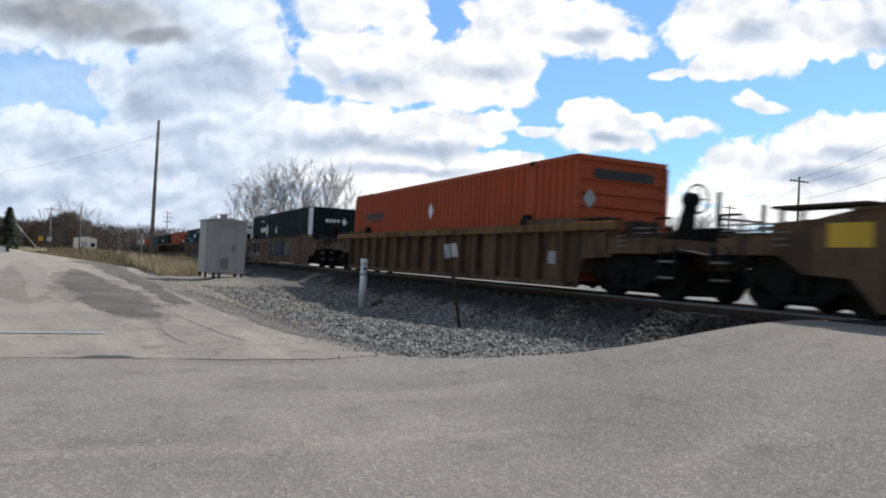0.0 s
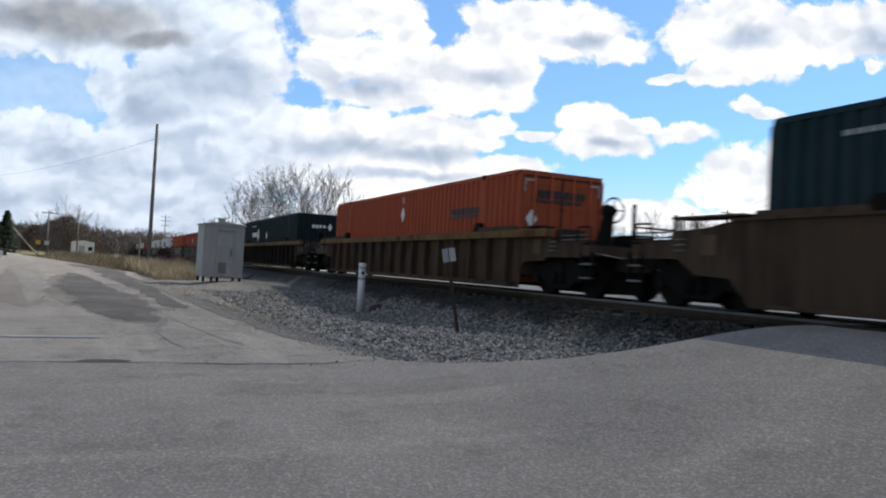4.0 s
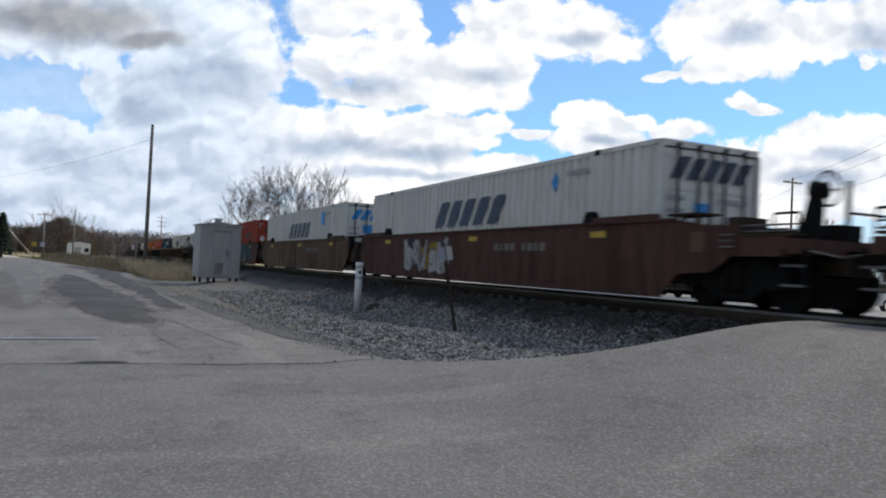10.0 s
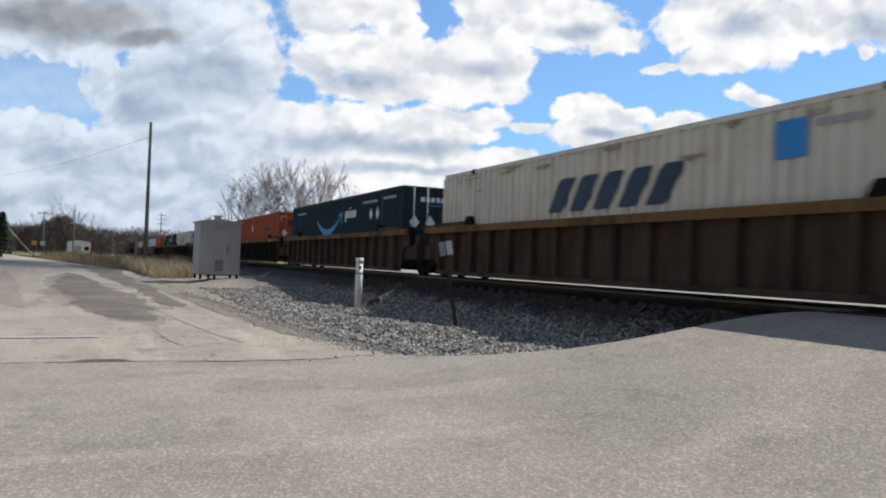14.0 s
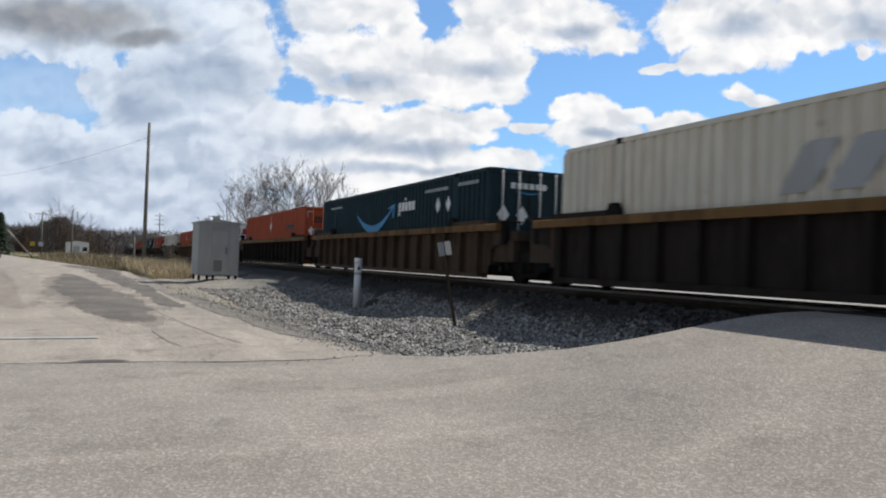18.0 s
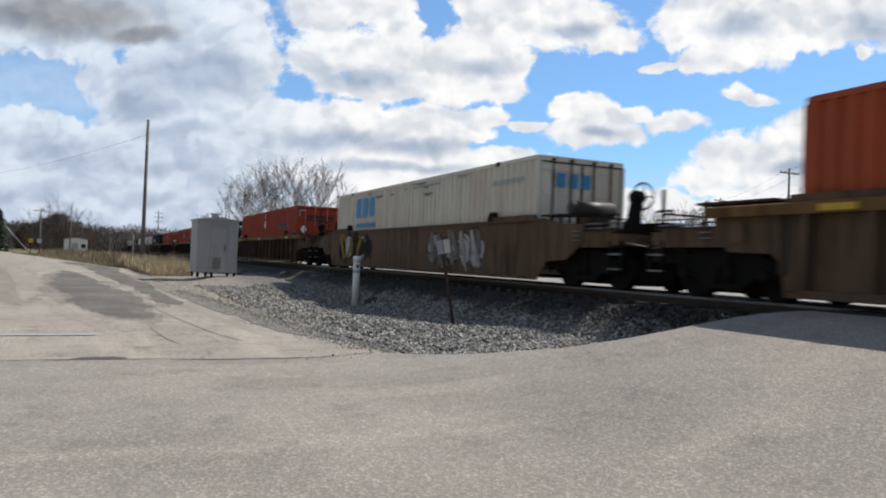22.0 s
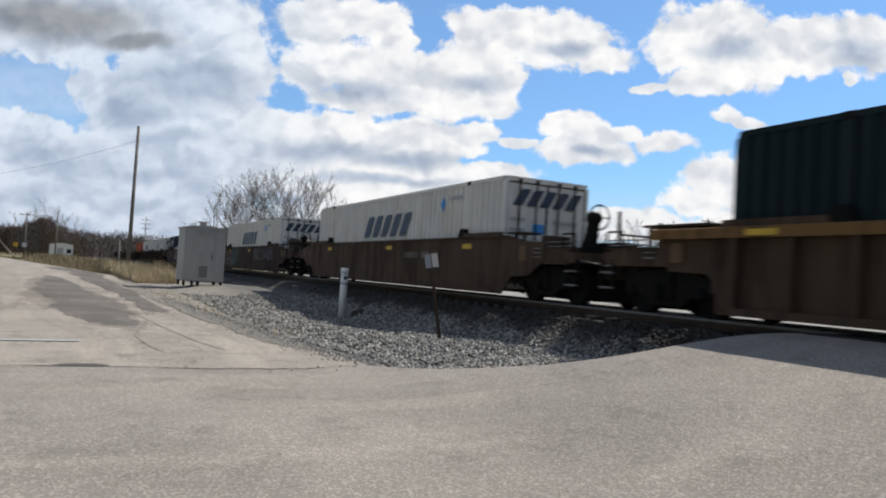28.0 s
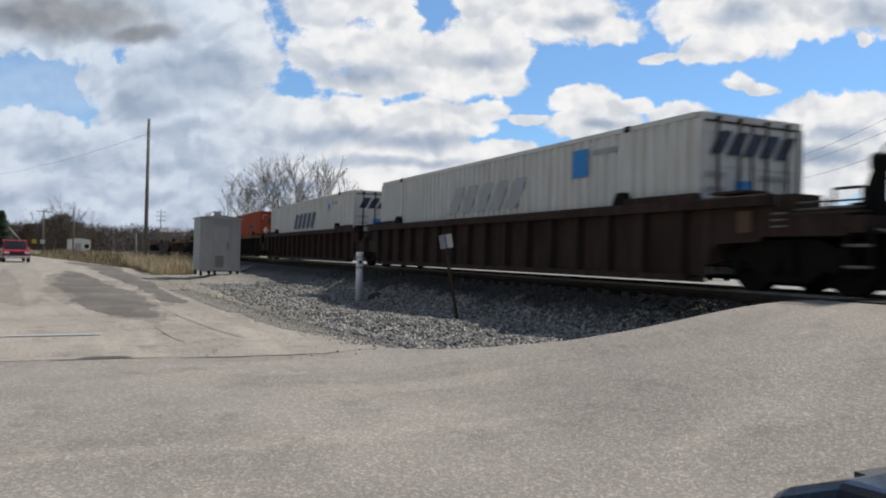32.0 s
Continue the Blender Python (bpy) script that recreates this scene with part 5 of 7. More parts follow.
def write_on_cars():
    """Sprayed scrawls, yellow tabs and stencilled figures, car by car."""
    G = MARK_GREY
    for i, seed, x0, x1, z0, z1, n, fill, line in (
            (2, 1, -9.2, -4.6, 0.30, 1.45, 4, ("black",), "white"), (2, 2, -2.0, 4.5, 0.5, 1.3, 9, ("pale", "green", "purple"), "black"),
            (7, 3, -7.4, -4.4, 0.4, 1.3, 5, ("green", "black", "purple"), "black"), (7, 24, -4.2, -1.6, 0.3, 1.4, 3, ("yellow", "black"), "black"), (7, 4, 2.0, 4.5, 0.6, 1.2, 5, ("pale", "purple"), "black"), (7, 5, 5.6, 8.6, 0.5, 1.3, 3, ("black", "purple"), "pale"),
            (8, 6, -6.0, -1.5, 0.4, 1.35, 6, ("black", "green"), "pale"), (8, 7, 0.5, 3.0, 0.5, 1.3, 4, ("red", "purple"), "pale"), (8, 8, 4.4, 7.6, 0.35, 1.45, 3, ("black", "blue"), "blue"),
            (9, 9, -7.2, -3.6, 0.35, 1.35, 4, ("black",), "pale"), (9, 10, -1.2, 6.3, 0.4, 1.35, 8, ("pale", "pale", "white"), "black"),
            (11, 13, -4.3, -1.0, 0.35, 1.3, 5, ("white", "purple", "white", "yellow"), "purple"),
            (13, 14, -3.0, 6.5, 0.3, 1.5, 12, ("blue", "green", "pale"), "black"), (22, 15, -3.6, 1.2, 0.7, 1.25, 8, ("red", "black"), "pale"),
            (24, 16, 2.0, 5.6, 0.4, 1.40, 5, ("white", "pale"), "black"), (24, 17, -7.2, -3.4, 0.4, 1.4, 5, ("white", "black", "yellow"), "black"),
            (31, 18, -8.0, -5.2, 0.4, 1.3, 5, ("red", "purple"), "pale"), (31, 19, -5.0, -2.8, 0.25, 1.45, 3, ("blue", "green"), "pale"), (31, 20, 2.0, 7.0, 0.8, 1.4, 8, ("purple", "black"), "pale"),
            (32, 21, -5.5, 2.8, 0.25, 1.5, 9, ("white", "pale", "white", "green"), "black"), (33, 22, -1.0, 8.2, 0.3, 1.45, 11, ("pale", "white", "pale", "green", "pale"), "black"), (33, 23, -6.2, -3.2, 0.6, 1.3, 5, ("red", "pale"), "black")):
        scrawl(LINE[i], seed, x0, x1, z0, z1, n, fill, line)
    for i, x in ((11, 1.9), (12, 1.6), (3, 2.4), (30, 2.0), (7, -0.4)):
        for k in range(9):
            if k != 4:
                part("stencil_bar", shared(f"stencil_bar:{x}{k}", lambda: Geo().box(x + k * 0.28, x + k * 0.28 + 0.19, -1.3965, -1.39, 0.98, 1.17), SPRAY["pale"]), SPRAY["pale"], LINE[i], "faded pale stencilled bar")
    for i, x, z, size, text in ((26, -6.9, 0.55, 0.55, "53"), (32, -8.5, 0.55, 0.55, "53"), (33, -8.5, 0.55, 0.55, "53"), (15, -7.3, 0.62, 0.42, "125T")):
        numerals(LINE[i], text, x, z, size, MARK_TAN, y=-1.345 if i in (15, 26) else -1.395)
    for i in (8, 9, 11, 12, 13, 30, 31, 32, 33):
        for x in (-6.3, 0.4, 6.1):
            part("yellow_tab", shared(f"yellow_tab:{x}", lambda: Geo().box(x, x + 0.5, -1.397, -1.39, 1.25, 1.38), MARK_YELLOW), MARK_YELLOW, LINE[i], "faded yellow reflector tab")
    for i in (17, 18, 23, 25, 27, 28, 29):
        for x in (-7.6, -0.8, 6.6):
            part("yellow_tab", shared(f"yellow_tab:c{x}", lambda: Geo().box(x, x + 0.6, -1.536, -1.53, 1.39, 1.49), MARK_YELLOW), MARK_YELLOW, LINE[i], "yellow reflector tab on the chord")
    for i, x0, x1, z0, z1 in ((0, -9.1, -8.4, 1.0, 1.35), (10, -6.6, -5.9, 0.6, 0.8)):
        part("yellow_panel", Geo().box(x0, x1, -1.398 if i == 0 else -1.35, -1.33, z0, z1), MARK_YELLOW, LINE[i], "yellow painted panel")
    for i in (1, 6, 15, 18, 23, 25, 29):
        part("stencil_panel", shared("stencil_panel", lambda: Geo().box(7.1, 7.4, -1.346, -1.335, 0.62, 0.92), MARK_GREY), MARK_GREY, LINE[i], "small pale stencil panel")


write_on_cars()


# ---- lineside things ----
GALV = worn_paint("pale_grey_cabinet_paint", (0.37, 0.36, 0.345), (0.25, 0.245, 0.20), 0.4, 0.5)
LOUVRE = worn_paint("louvre_grey", (0.20, 0.20, 0.185), (0.12, 0.11, 0.09), 0.4, 0.6)
POLE_WOOD = grain_material("pole_wood", (0.15, 0.14, 0.125), (0.22, 0.205, 0.185), (0.11, 0.10, 0.09), 14.0)
STRUT = grain_material("pale_strut_wood", (0.34, 0.31, 0.27), (0.42, 0.39, 0.35), (0.28, 0.25, 0.21), 10.0)
BARK = grain_material("bark", (0.12, 0.10, 0.085), (0.20, 0.175, 0.15), (0.09, 0.075, 0.065), 18.0)
# next three twig colours are lightened and greyed to carry distance haze
TWIG = grain_material("twigs", (0.15, 0.132, 0.124), (0.21, 0.186, 0.174), (0.125, 0.11, 0.104), 3.0)
RED_TWIG = grain_material("budding_twigs", (0.13, 0.088, 0.078), (0.18, 0.118, 0.10), (0.11, 0.082, 0.074), 0.05)
FAR_TWIG = grain_material("far_twigs", (0.12, 0.105, 0.10), (0.17, 0.15, 0.14), (0.10, 0.085, 0.08), 0.05)
NEEDLE = grain_material("needles", (0.020, 0.035, 0.020), (0.045, 0.065, 0.035), (0.015, 0.025, 0.015), 2.0)
STRAW = grain_material("straw_blades", (0.44, 0.36, 0.23), (0.58, 0.49, 0.33), (0.33, 0.27, 0.18), 1.5)
DRY = grain_material("dull_dry_grass", (0.25, 0.20, 0.13), (0.36, 0.29, 0.19), (0.17, 0.15, 0.085), 1.2)
BRUSH = grain_material("brown_brush", (0.125, 0.092, 0.074), (0.19, 0.145, 0.115), (0.10, 0.08, 0.066), 1.2)
GREEN = grain_material("short_green_grass", (0.10, 0.13, 0.035), (0.16, 0.18, 0.06), (0.20, 0.17, 0.08), 1.0)
# paler copy of the twigs: sun and haze put into the colour
PALE_TWIG = grain_material("sunlit_twigs", (0.17, 0.15, 0.142), (0.24, 0.215, 0.20), (0.14, 0.125, 0.115), 3.0)
SIGN_BACK = worn_paint("sign_aluminium", (0.50, 0.51, 0.52), (0.3, 0.28, 0.25), 0.3, 0.45, metal=0.5)
TAR = grain_material("tar", (0.07, 0.065, 0.06), (0.13, 0.12, 0.11), (0.06, 0.055, 0.05), 20.0)
GLASS_DARK = worn_paint("dark_window_glass", (0.015, 0.017, 0.02), (0.03, 0.03, 0.03), 0.1, 0.12)
TYRE = worn_paint("tyre_rubber", (0.02, 0.02, 0.02), (0.05, 0.045, 0.04), 0.4, 0.8)
CHROME = worn_paint("chrome", (0.6, 0.6, 0.62), (0.4, 0.4, 0.4), 0.1, 0.2, metal=1.0)
LAMP_GLASS = worn_paint("lamp_glass", (0.7, 0.7, 0.68), (0.5, 0.5, 0.5), 0.1, 0.15)


def cabinet():
    c = thing("signal_cabinet", pose(-36.3, 5.05, 0.27, 0, 0, 2), "pale grey metal signal cabinet on short legs beside the track", "cabinet")
    a, b, h = 0.9, 0.92, 2.56
    part("body", Geo().box(-a, a, -b, b, 0.16, h), GALV, c)
    part("roof", Geo().prism([(-b - 0.07, h), (b + 0.07, h), (b + 0.07, h + 0.05), (0.0, h + 0.18), (-b - 0.07, h + 0.05)], -a - 0.07, a + 0.07, "x"), GALV, c)
    vent = part("vent", Geo().box(-0.14, 0.14, -0.14, 0.14, h + 0.12, h + 0.32), GALV, c, "small roof ventilator")
    part("vent_cap", Geo().box(-0.20, 0.20, -0.20, 0.20, h + 0.32, h + 0.37), GALV, vent)
    door = part("door", Geo().box(a, a + 0.035, -0.34, 0.50, 0.24, h - 0.12), GALV, c, "flush metal door")
    part("handle", Geo().box(a + 0.035, a + 0.09, 0.30, 0.36, 1.15, 1.45), LOUVRE, door)
    for i in range(7):
        part("louvre", Geo().prism([(a + 0.035, 0.34 + i * 0.075), (a + 0.065, 0.34 + i * 0.075), (a + 0.035, 0.39 + i * 0.075)], -0.22, 0.16), LOUVRE, door)
    part("upper_panel", Geo().box(a + 0.035, a + 0.05, -0.26, 0.34, h - 0.95, h - 0.38), GALV, door)
    part("door_hood", Geo().box(a + 0.02, a + 0.12, -0.36, 0.44, h - 0.22, h - 0.17), GALV, c)
    for x in (-a + 0.1, a - 0.1):
        for y in (-b + 0.1, -0.2, b - 0.1):
            part("leg", Geo().box(x - 0.05, x + 0.05, y - 0.05, y + 0.05, -0.08, 0.17), IRON, c)


def utility_pole(x, y, h, r, label, lean=0.0, arm=False):
    p = thing("utility_pole", pose(x, y, -0.05, 0, lean, 0), label, "utility pole", "poles along the road")
    part("shaft", Geo().tube((0, 0, -0.3), (0, 0, h), r, r * 0.62, n=12), POLE_WOOD, p)
    if arm:
        part("crossarm", Geo().box(-0.05, 0.05, -1.2, 1.2, h - 0.5, h - 0.38), POLE_WOOD, p)
        for yy in (-1.05, -0.5, 0.5, 1.05):
            part("insulator", Geo().tube((0, yy, h - 0.38), (0, yy, h - 0.24), 0.04, n=6), GALV, p)
    return p


def wire(a, b, sag, r=0.012, name="wire"):
    g = Geo()
    pts = []
    for i in range(15):
        t = i / 14
        q = Vector(a).lerp(Vector(b), t)
        pts.append(q - Vector((0, 0, sag * 4 * t * (1 - t))))
    across = (Vector(b) - Vector(a)).cross(Vector((0, 0, 1))).normalized() * r
    up = Vector((0, 0, r))
    g.v = [tuple(p + d) for p in pts for d in (across, up, -across, -up)]
    for i in range(14):
        for j in range(4):
            k = (j + 1) % 4
            g.f.append((i * 4 + j, i * 4 + k, i * 4 + 4 + k, i * 4 + 4 + j))
            g.soft.append(True)
    ob = part(name, g, IRON)
    return tagged(ob, "thin dark overhead wire between poles", "wire", "overhead wires")


def white_post():
    p = thing("marker_post", pose(-22.4, 7.5, -0.03, 0, 1.0, 0), "chipped white plastic marker post in the ballast", "post")
    part("shaft", Geo().tube((0, 0, -0.2), (0, 0, 1.28), 0.112, 0.112, n=14), WHITE_PAINT, p)
    part("cap", Geo().tube((0, 0, 1.28), (0, 0, 1.44), 0.126, 0.122, n=14), WHITE_PAINT, p)
    part("band", Geo().tube((0, 0, 0.92), (0, 0, 1.0), 0.116, n=14), MARK_GREY, p, "worn grey band")
    part("chip", Geo().box(0.05, 0.118, -0.05, 0.03, 1.08, 1.18), MARK_BLACK, p, "dark broken patch")


def rotten_tie():
    p = thing("tie_stub", pose(-21.75, 7.85, land(-21.75, 7.85) + 0.02, 6, -8, 20), "dark rotten end of an old wooden tie", "timber")
    r = random.Random(12)
    g = Geo()
    for i in range(9):
        y0 = -0.13 + i * 0.029
        x0, x1, z1 = -0.32 + r.uniform(0, 0.2), 0.30 - r.uniform(0, 0.22), 0.14 + r.uniform(-0.07, 0.04)
        g.prism([(x0, -0.08), (x1, -0.08), (x1 - 0.05, z1 * 0.6), (x1 - 0.16, z1), (x0 + 0.1, z1 * 0.9), (x0, z1 * 0.4)], y0, y0 + 0.026)
    part("splintered_wood", g, TIE, p)


def bent_sign():
    p = thing("small_sign", pose(-14.35, 7.06, -0.02, 12.5, 2, 0), "small bent sign seen from behind on a leaning post", "sign")
    part("post", Geo().box(-0.035, 0.035, -0.012, 0.012, -0.2, 1.88).box(-0.035, -0.025, -0.035, 0.035, -0.2, 1.88), STEEL, p)
    part("plate", Geo().prism([(0.04, -0.15), (0.03, -0.01), (0.04, -0.01), (0.05, -0.15)], 1.58, 1.87, "z"), SIGN_BACK, p, "pale sign plate")
    part("plate", Geo().prism([(0.03, 0.01), (0.10, 0.12), (0.11, 0.12), (0.04, 0.01)], 1.58, 1.87, "z"), SIGN_BACK, p, "pale sign plate, bent back")


def bare_tree(x, y, h, spread, seed, mat=None, label="leafless grey tree with fine spreading twigs", depth=6, trunk=0.018, lift=0.12):
    """Trunk with limbs, and a crown of fine twigs."""
    r = random.Random(seed)
    wood, crown = Geo(), Geo()

    def grow(a, d, length, rad, level):
        b = a + d * length
        rad = max(rad, 0.02)
        (wood if level < 3 else crown).tube(a, b, rad, rad * 0.68, n=6 if level < 2 else 3, caps=False)
        if level >= depth:
            return
        n = r.choice((2, 3)) if level < 2 else r.choice((2, 3, 3))
        for i in range(n):
            side = Vector((r.gauss(0, 1), r.gauss(0, 1), r.gauss(0, 0.6))).normalized()
            nd = (d + side * spread * r.uniform(0.5, 1.0) + Vector((0, 0, lift))).normalized()
            grow(a + d * length * r.uniform(0.6, 1.0) if i else b, nd, length * r.uniform(0.62, 0.84), rad * 0.60, level + 1)
    t = thing("tree", pose(x, y, -0.05), label, "tree", "bare trees")
    for k in range(r.choice((1, 2))):
        d = Vector((r.gauss(0, 0.12), r.gauss(0, 0.12), 1)).normalized()
        grow(Vector((k * 0.4, 0, -0.1)), d, h * 0.27, h * trunk, 0)
    part("trunk", wood, BARK, t)
    part("crown", crown, mat or TWIG, t)
    return t


def fan_tree(x, y, h, w, stems, seed, mat, label, dense=2):
    """A tree of several slim stems that fan out and rise, with side branches and fine twigs."""
    r = random.Random(seed)
    wood, crown = Geo(), Geo()

    def limb(g, a, d, length, rad, n, rise, each):
        p, step_len = Vector(a), length / n
        for i in range(n):
            d = (d + Vector((r.gauss(0, 0.07), r.gauss(0, 0.07), r.gauss(0, 0.05) + rise))).normalized()
            q = p + d * step_len
            r0, r1 = (max(0.012, rad * (1 - 0.85 * k / n)) for k in (i, i + 1))
            g.tube(p, q, r0, r1, n=5 if rad > 0.06 else 3, caps=False)
            p = q
            if each:
                each(p, d, (i + 1) / n)

    def aside(d, turn):
        side = Vector((r.gauss(0, 1), r.gauss(0, 1), r.gauss(0, 0.5))).normalized()
        return (d + side * turn).normalized()

    def twigs(p, d, k):
        for _ in range(dense):
            limb(crown, p, aside(d, 0.8), h * r.uniform(0.04, 0.09), 0.02, 2, 0.10, None)

    def branch(p, d, k):
        if k < 0.35:
            return
        for _ in range(2):
            limb(crown, p, aside(d, 0.8), h * (0.32 - 0.17 * k) * r.uniform(0.7, 1.2), 0.026, 5, 0.07, twigs)
    t = thing("tree", pose(x, y, -0.05), label, "tree", "bare trees")
    for s in range(stems):
        u = (s + 0.5) / stems * 2 - 1
        reach = u * w * 0.46
        across = Vector((-y, x, 0)).normalized()
        lean = across * reach + Vector((r.gauss(0, 1), r.gauss(0, 1), 0)) * w * 0.08
        top = h * (0.95 - 0.22 * u * u) * r.uniform(0.88, 1.0)
        d = (lean * 1.25 + Vector((0, 0, top))).normalized()
        limb(wood, Vector((across.x * u * 0.6, across.y * u * 0.6, -0.1)), d, math.hypot(lean.length, top) * 0.97, h * 0.0062, 9, 0.02, branch)
    part("trunk", wood, BARK, t)
    part("crown", crown, mat, t)
    return t


def thicket(x, y, h, w, n, seed, mat, label):
    """A dense leafless clump: short stems and a mass of fine twigs."""
    r = random.Random(seed)
    t = thing("tree", pose(x, y, -0.05), label, "tree", "bare trees")
    stem, g = Geo(), Geo()
    for i in range(6):
        a = Vector((r.gauss(0, w * 0.15), r.gauss(0, w * 0.15), -0.1))
        stem.tube(a, a + Vector((r.gauss(0, 0.1), r.gauss(0, 0.1), 0.75)) * h, 0.09, 0.03, n=4, caps=False)
    for i in range(n):
        k = r.random()
        z = h * (0.04 + 0.80 * k)
        room = w * 0.5 * math.sqrt(max(0.05, 1 - (abs(k - 0.35) / 0.68) ** 2))
        b = r.uniform(0, math.tau)
        rad = room * math.sqrt(r.random())
        a = Vector((math.cos(b) * rad, math.sin(b) * rad, z))
        out = Vector((math.cos(b) * 0.5 + r.gauss(0, 0.4), math.sin(b) * 0.5 + r.gauss(0, 0.4), r.uniform(0.5, 1.3))) * h * r.uniform(0.05, 0.13)
        v = Vector((r.gauss(0, 1), r.gauss(0, 1), 0)).normalized() * r.uniform(0.03, 0.07)
        g.face([a - v, a + v, a + out])
    part("trunk", stem, mat, t)
    part("crown", g, mat, t)
    return t


def conifer(x, y, h, seed):
    r = random.Random(seed)
    t = thing("tree", pose(x, y, -0.05), "dark green conical evergreen tree at the roadside", "tree")
    part("trunk", Geo().tube((0, 0, 0), (0, 0, h * 0.9), 0.22, 0.05, n=8), BARK, t)
    g = Geo()
    for i in range(900):
        z = h * (0.08 + 0.92 * r.random())
        rad = (h - z) * 0.30 * r.uniform(0.45, 1.08) + 0.05
        w = r.uniform(0, math.tau)
        a = Vector((math.cos(w) * rad, math.sin(w) * rad, z))
        s = r.uniform(0.25, 0.55)
        out = Vector((math.cos(w), math.sin(w), -0.35)) * s
        up = Vector((-math.sin(w), math.cos(w), 0.2)) * s * 0.5
        g.face([a - up, a + out, a + up, a - out * 0.6])
    part("crown", g, NEEDLE, t)


def far_woods():
    """Leafless woods all along the skyline, too many to count."""
    r = random.Random(7)
    for name, mat, a0, a1, d0, d1, n, h0, h1, label in (
            ("far_woods", RED_TWIG, 160, 200, 330, 520, 620, 9.0, 14.0, "distant leafless woods, brown and reddish with buds"),
            ("far_woods", FAR_TWIG, 95, 164, 240, 420, 620, 8.0, 12.0, "distant grey leafless woods beyond the railway"),
            ("far_woods", FAR_TWIG, 165, 205, 255, 330, 330, 7.0, 10.5, "dark grey leafless woods beside the road")):
        g = Geo()
        for i in range(n):
            w, d = radians(r.uniform(a0, a1)), r.uniform(d0, d1)
            x, y, h = math.cos(w) * d, math.sin(w) * d, r.uniform(h0, h1)
            g.tube((x, y, -0.5), (x, y, h * 0.6), 0.18, 0.08, n=3, caps=False)
            for k in range(170):
                z = h * r.uniform(0.0, 0.80) ** 0.9
                out = Vector((r.gauss(0, 0.5), r.gauss(0, 0.5), r.uniform(0.5, 1.0))) * r.uniform(0.08, 0.20) * h
                a = Vector((x + r.gauss(0, 1.7), y + r.gauss(0, 1.7), z))
                v = Vector((-math.sin(w), math.cos(w), 0)) * r.uniform(0.05, 0.15)
                g.face([a - v, a + v, a + out])
        ob = part(name, g, mat)
        tagged(ob, label, "woods", kind="stuff")


def grass():
    r = random.Random(3)
    for name, mat, n, x0, x1, off0, off1, h0, h1, label in (
            ("tall_grass", STRAW, 9000, -60, -41.5, 0.45, 2.6, 0.35, 0.95, "tall dry straw-coloured grass round the pole"),
            ("tall_grass", DRY, 7000, -112, -58, 0.0, 3.0, 0.2, 0.55, "dry brown grass along the road's edge"),
            ("brush", DRY, 16000, -125, -62, 1.6, 8.5, 0.4, 1.15, "low brown leafless brush between road and track"),
            ("short_grass", GREEN, 5000, -150, -75, 0.2, 4.0, 0.08, 0.22, "short green grass on the verge"),
            ("weeds", STRAW, 700, -36, -14, 0.1, 1.3, 0.04, 0.14, "dry weeds at the gravel's edge")):
        g = Geo()
        for i in range(n):
            x = r.uniform(x0, x1)
            y = road_right(x) + off0 + (off1 - off0) * r.random() ** 1.3
            y = min(y, 6.6)
            h = r.uniform(h0, h1) * (0.6 + 0.8 * max(0.0, noise.noise((x * 0.35, y * 0.5, 2)) + 0.4))
            w = r.uniform(0, math.tau)
            v = Vector((math.cos(w), math.sin(w), 0)) * (0.012 + 0.012 * h)
            a = Vector((x, y, -0.04 if x < -46 else land(x, y) - 0.02))
            tip = a + Vector((r.gauss(0, 0.25) * h, r.gauss(0, 0.25) * h, h))
            g.face([a - v, a + v, (a + tip) / 2 + v * 0.7, tip, (a + tip) / 2 - v * 0.7])
        tagged(part(name, g, mat), label, "grass", kind="stuff")


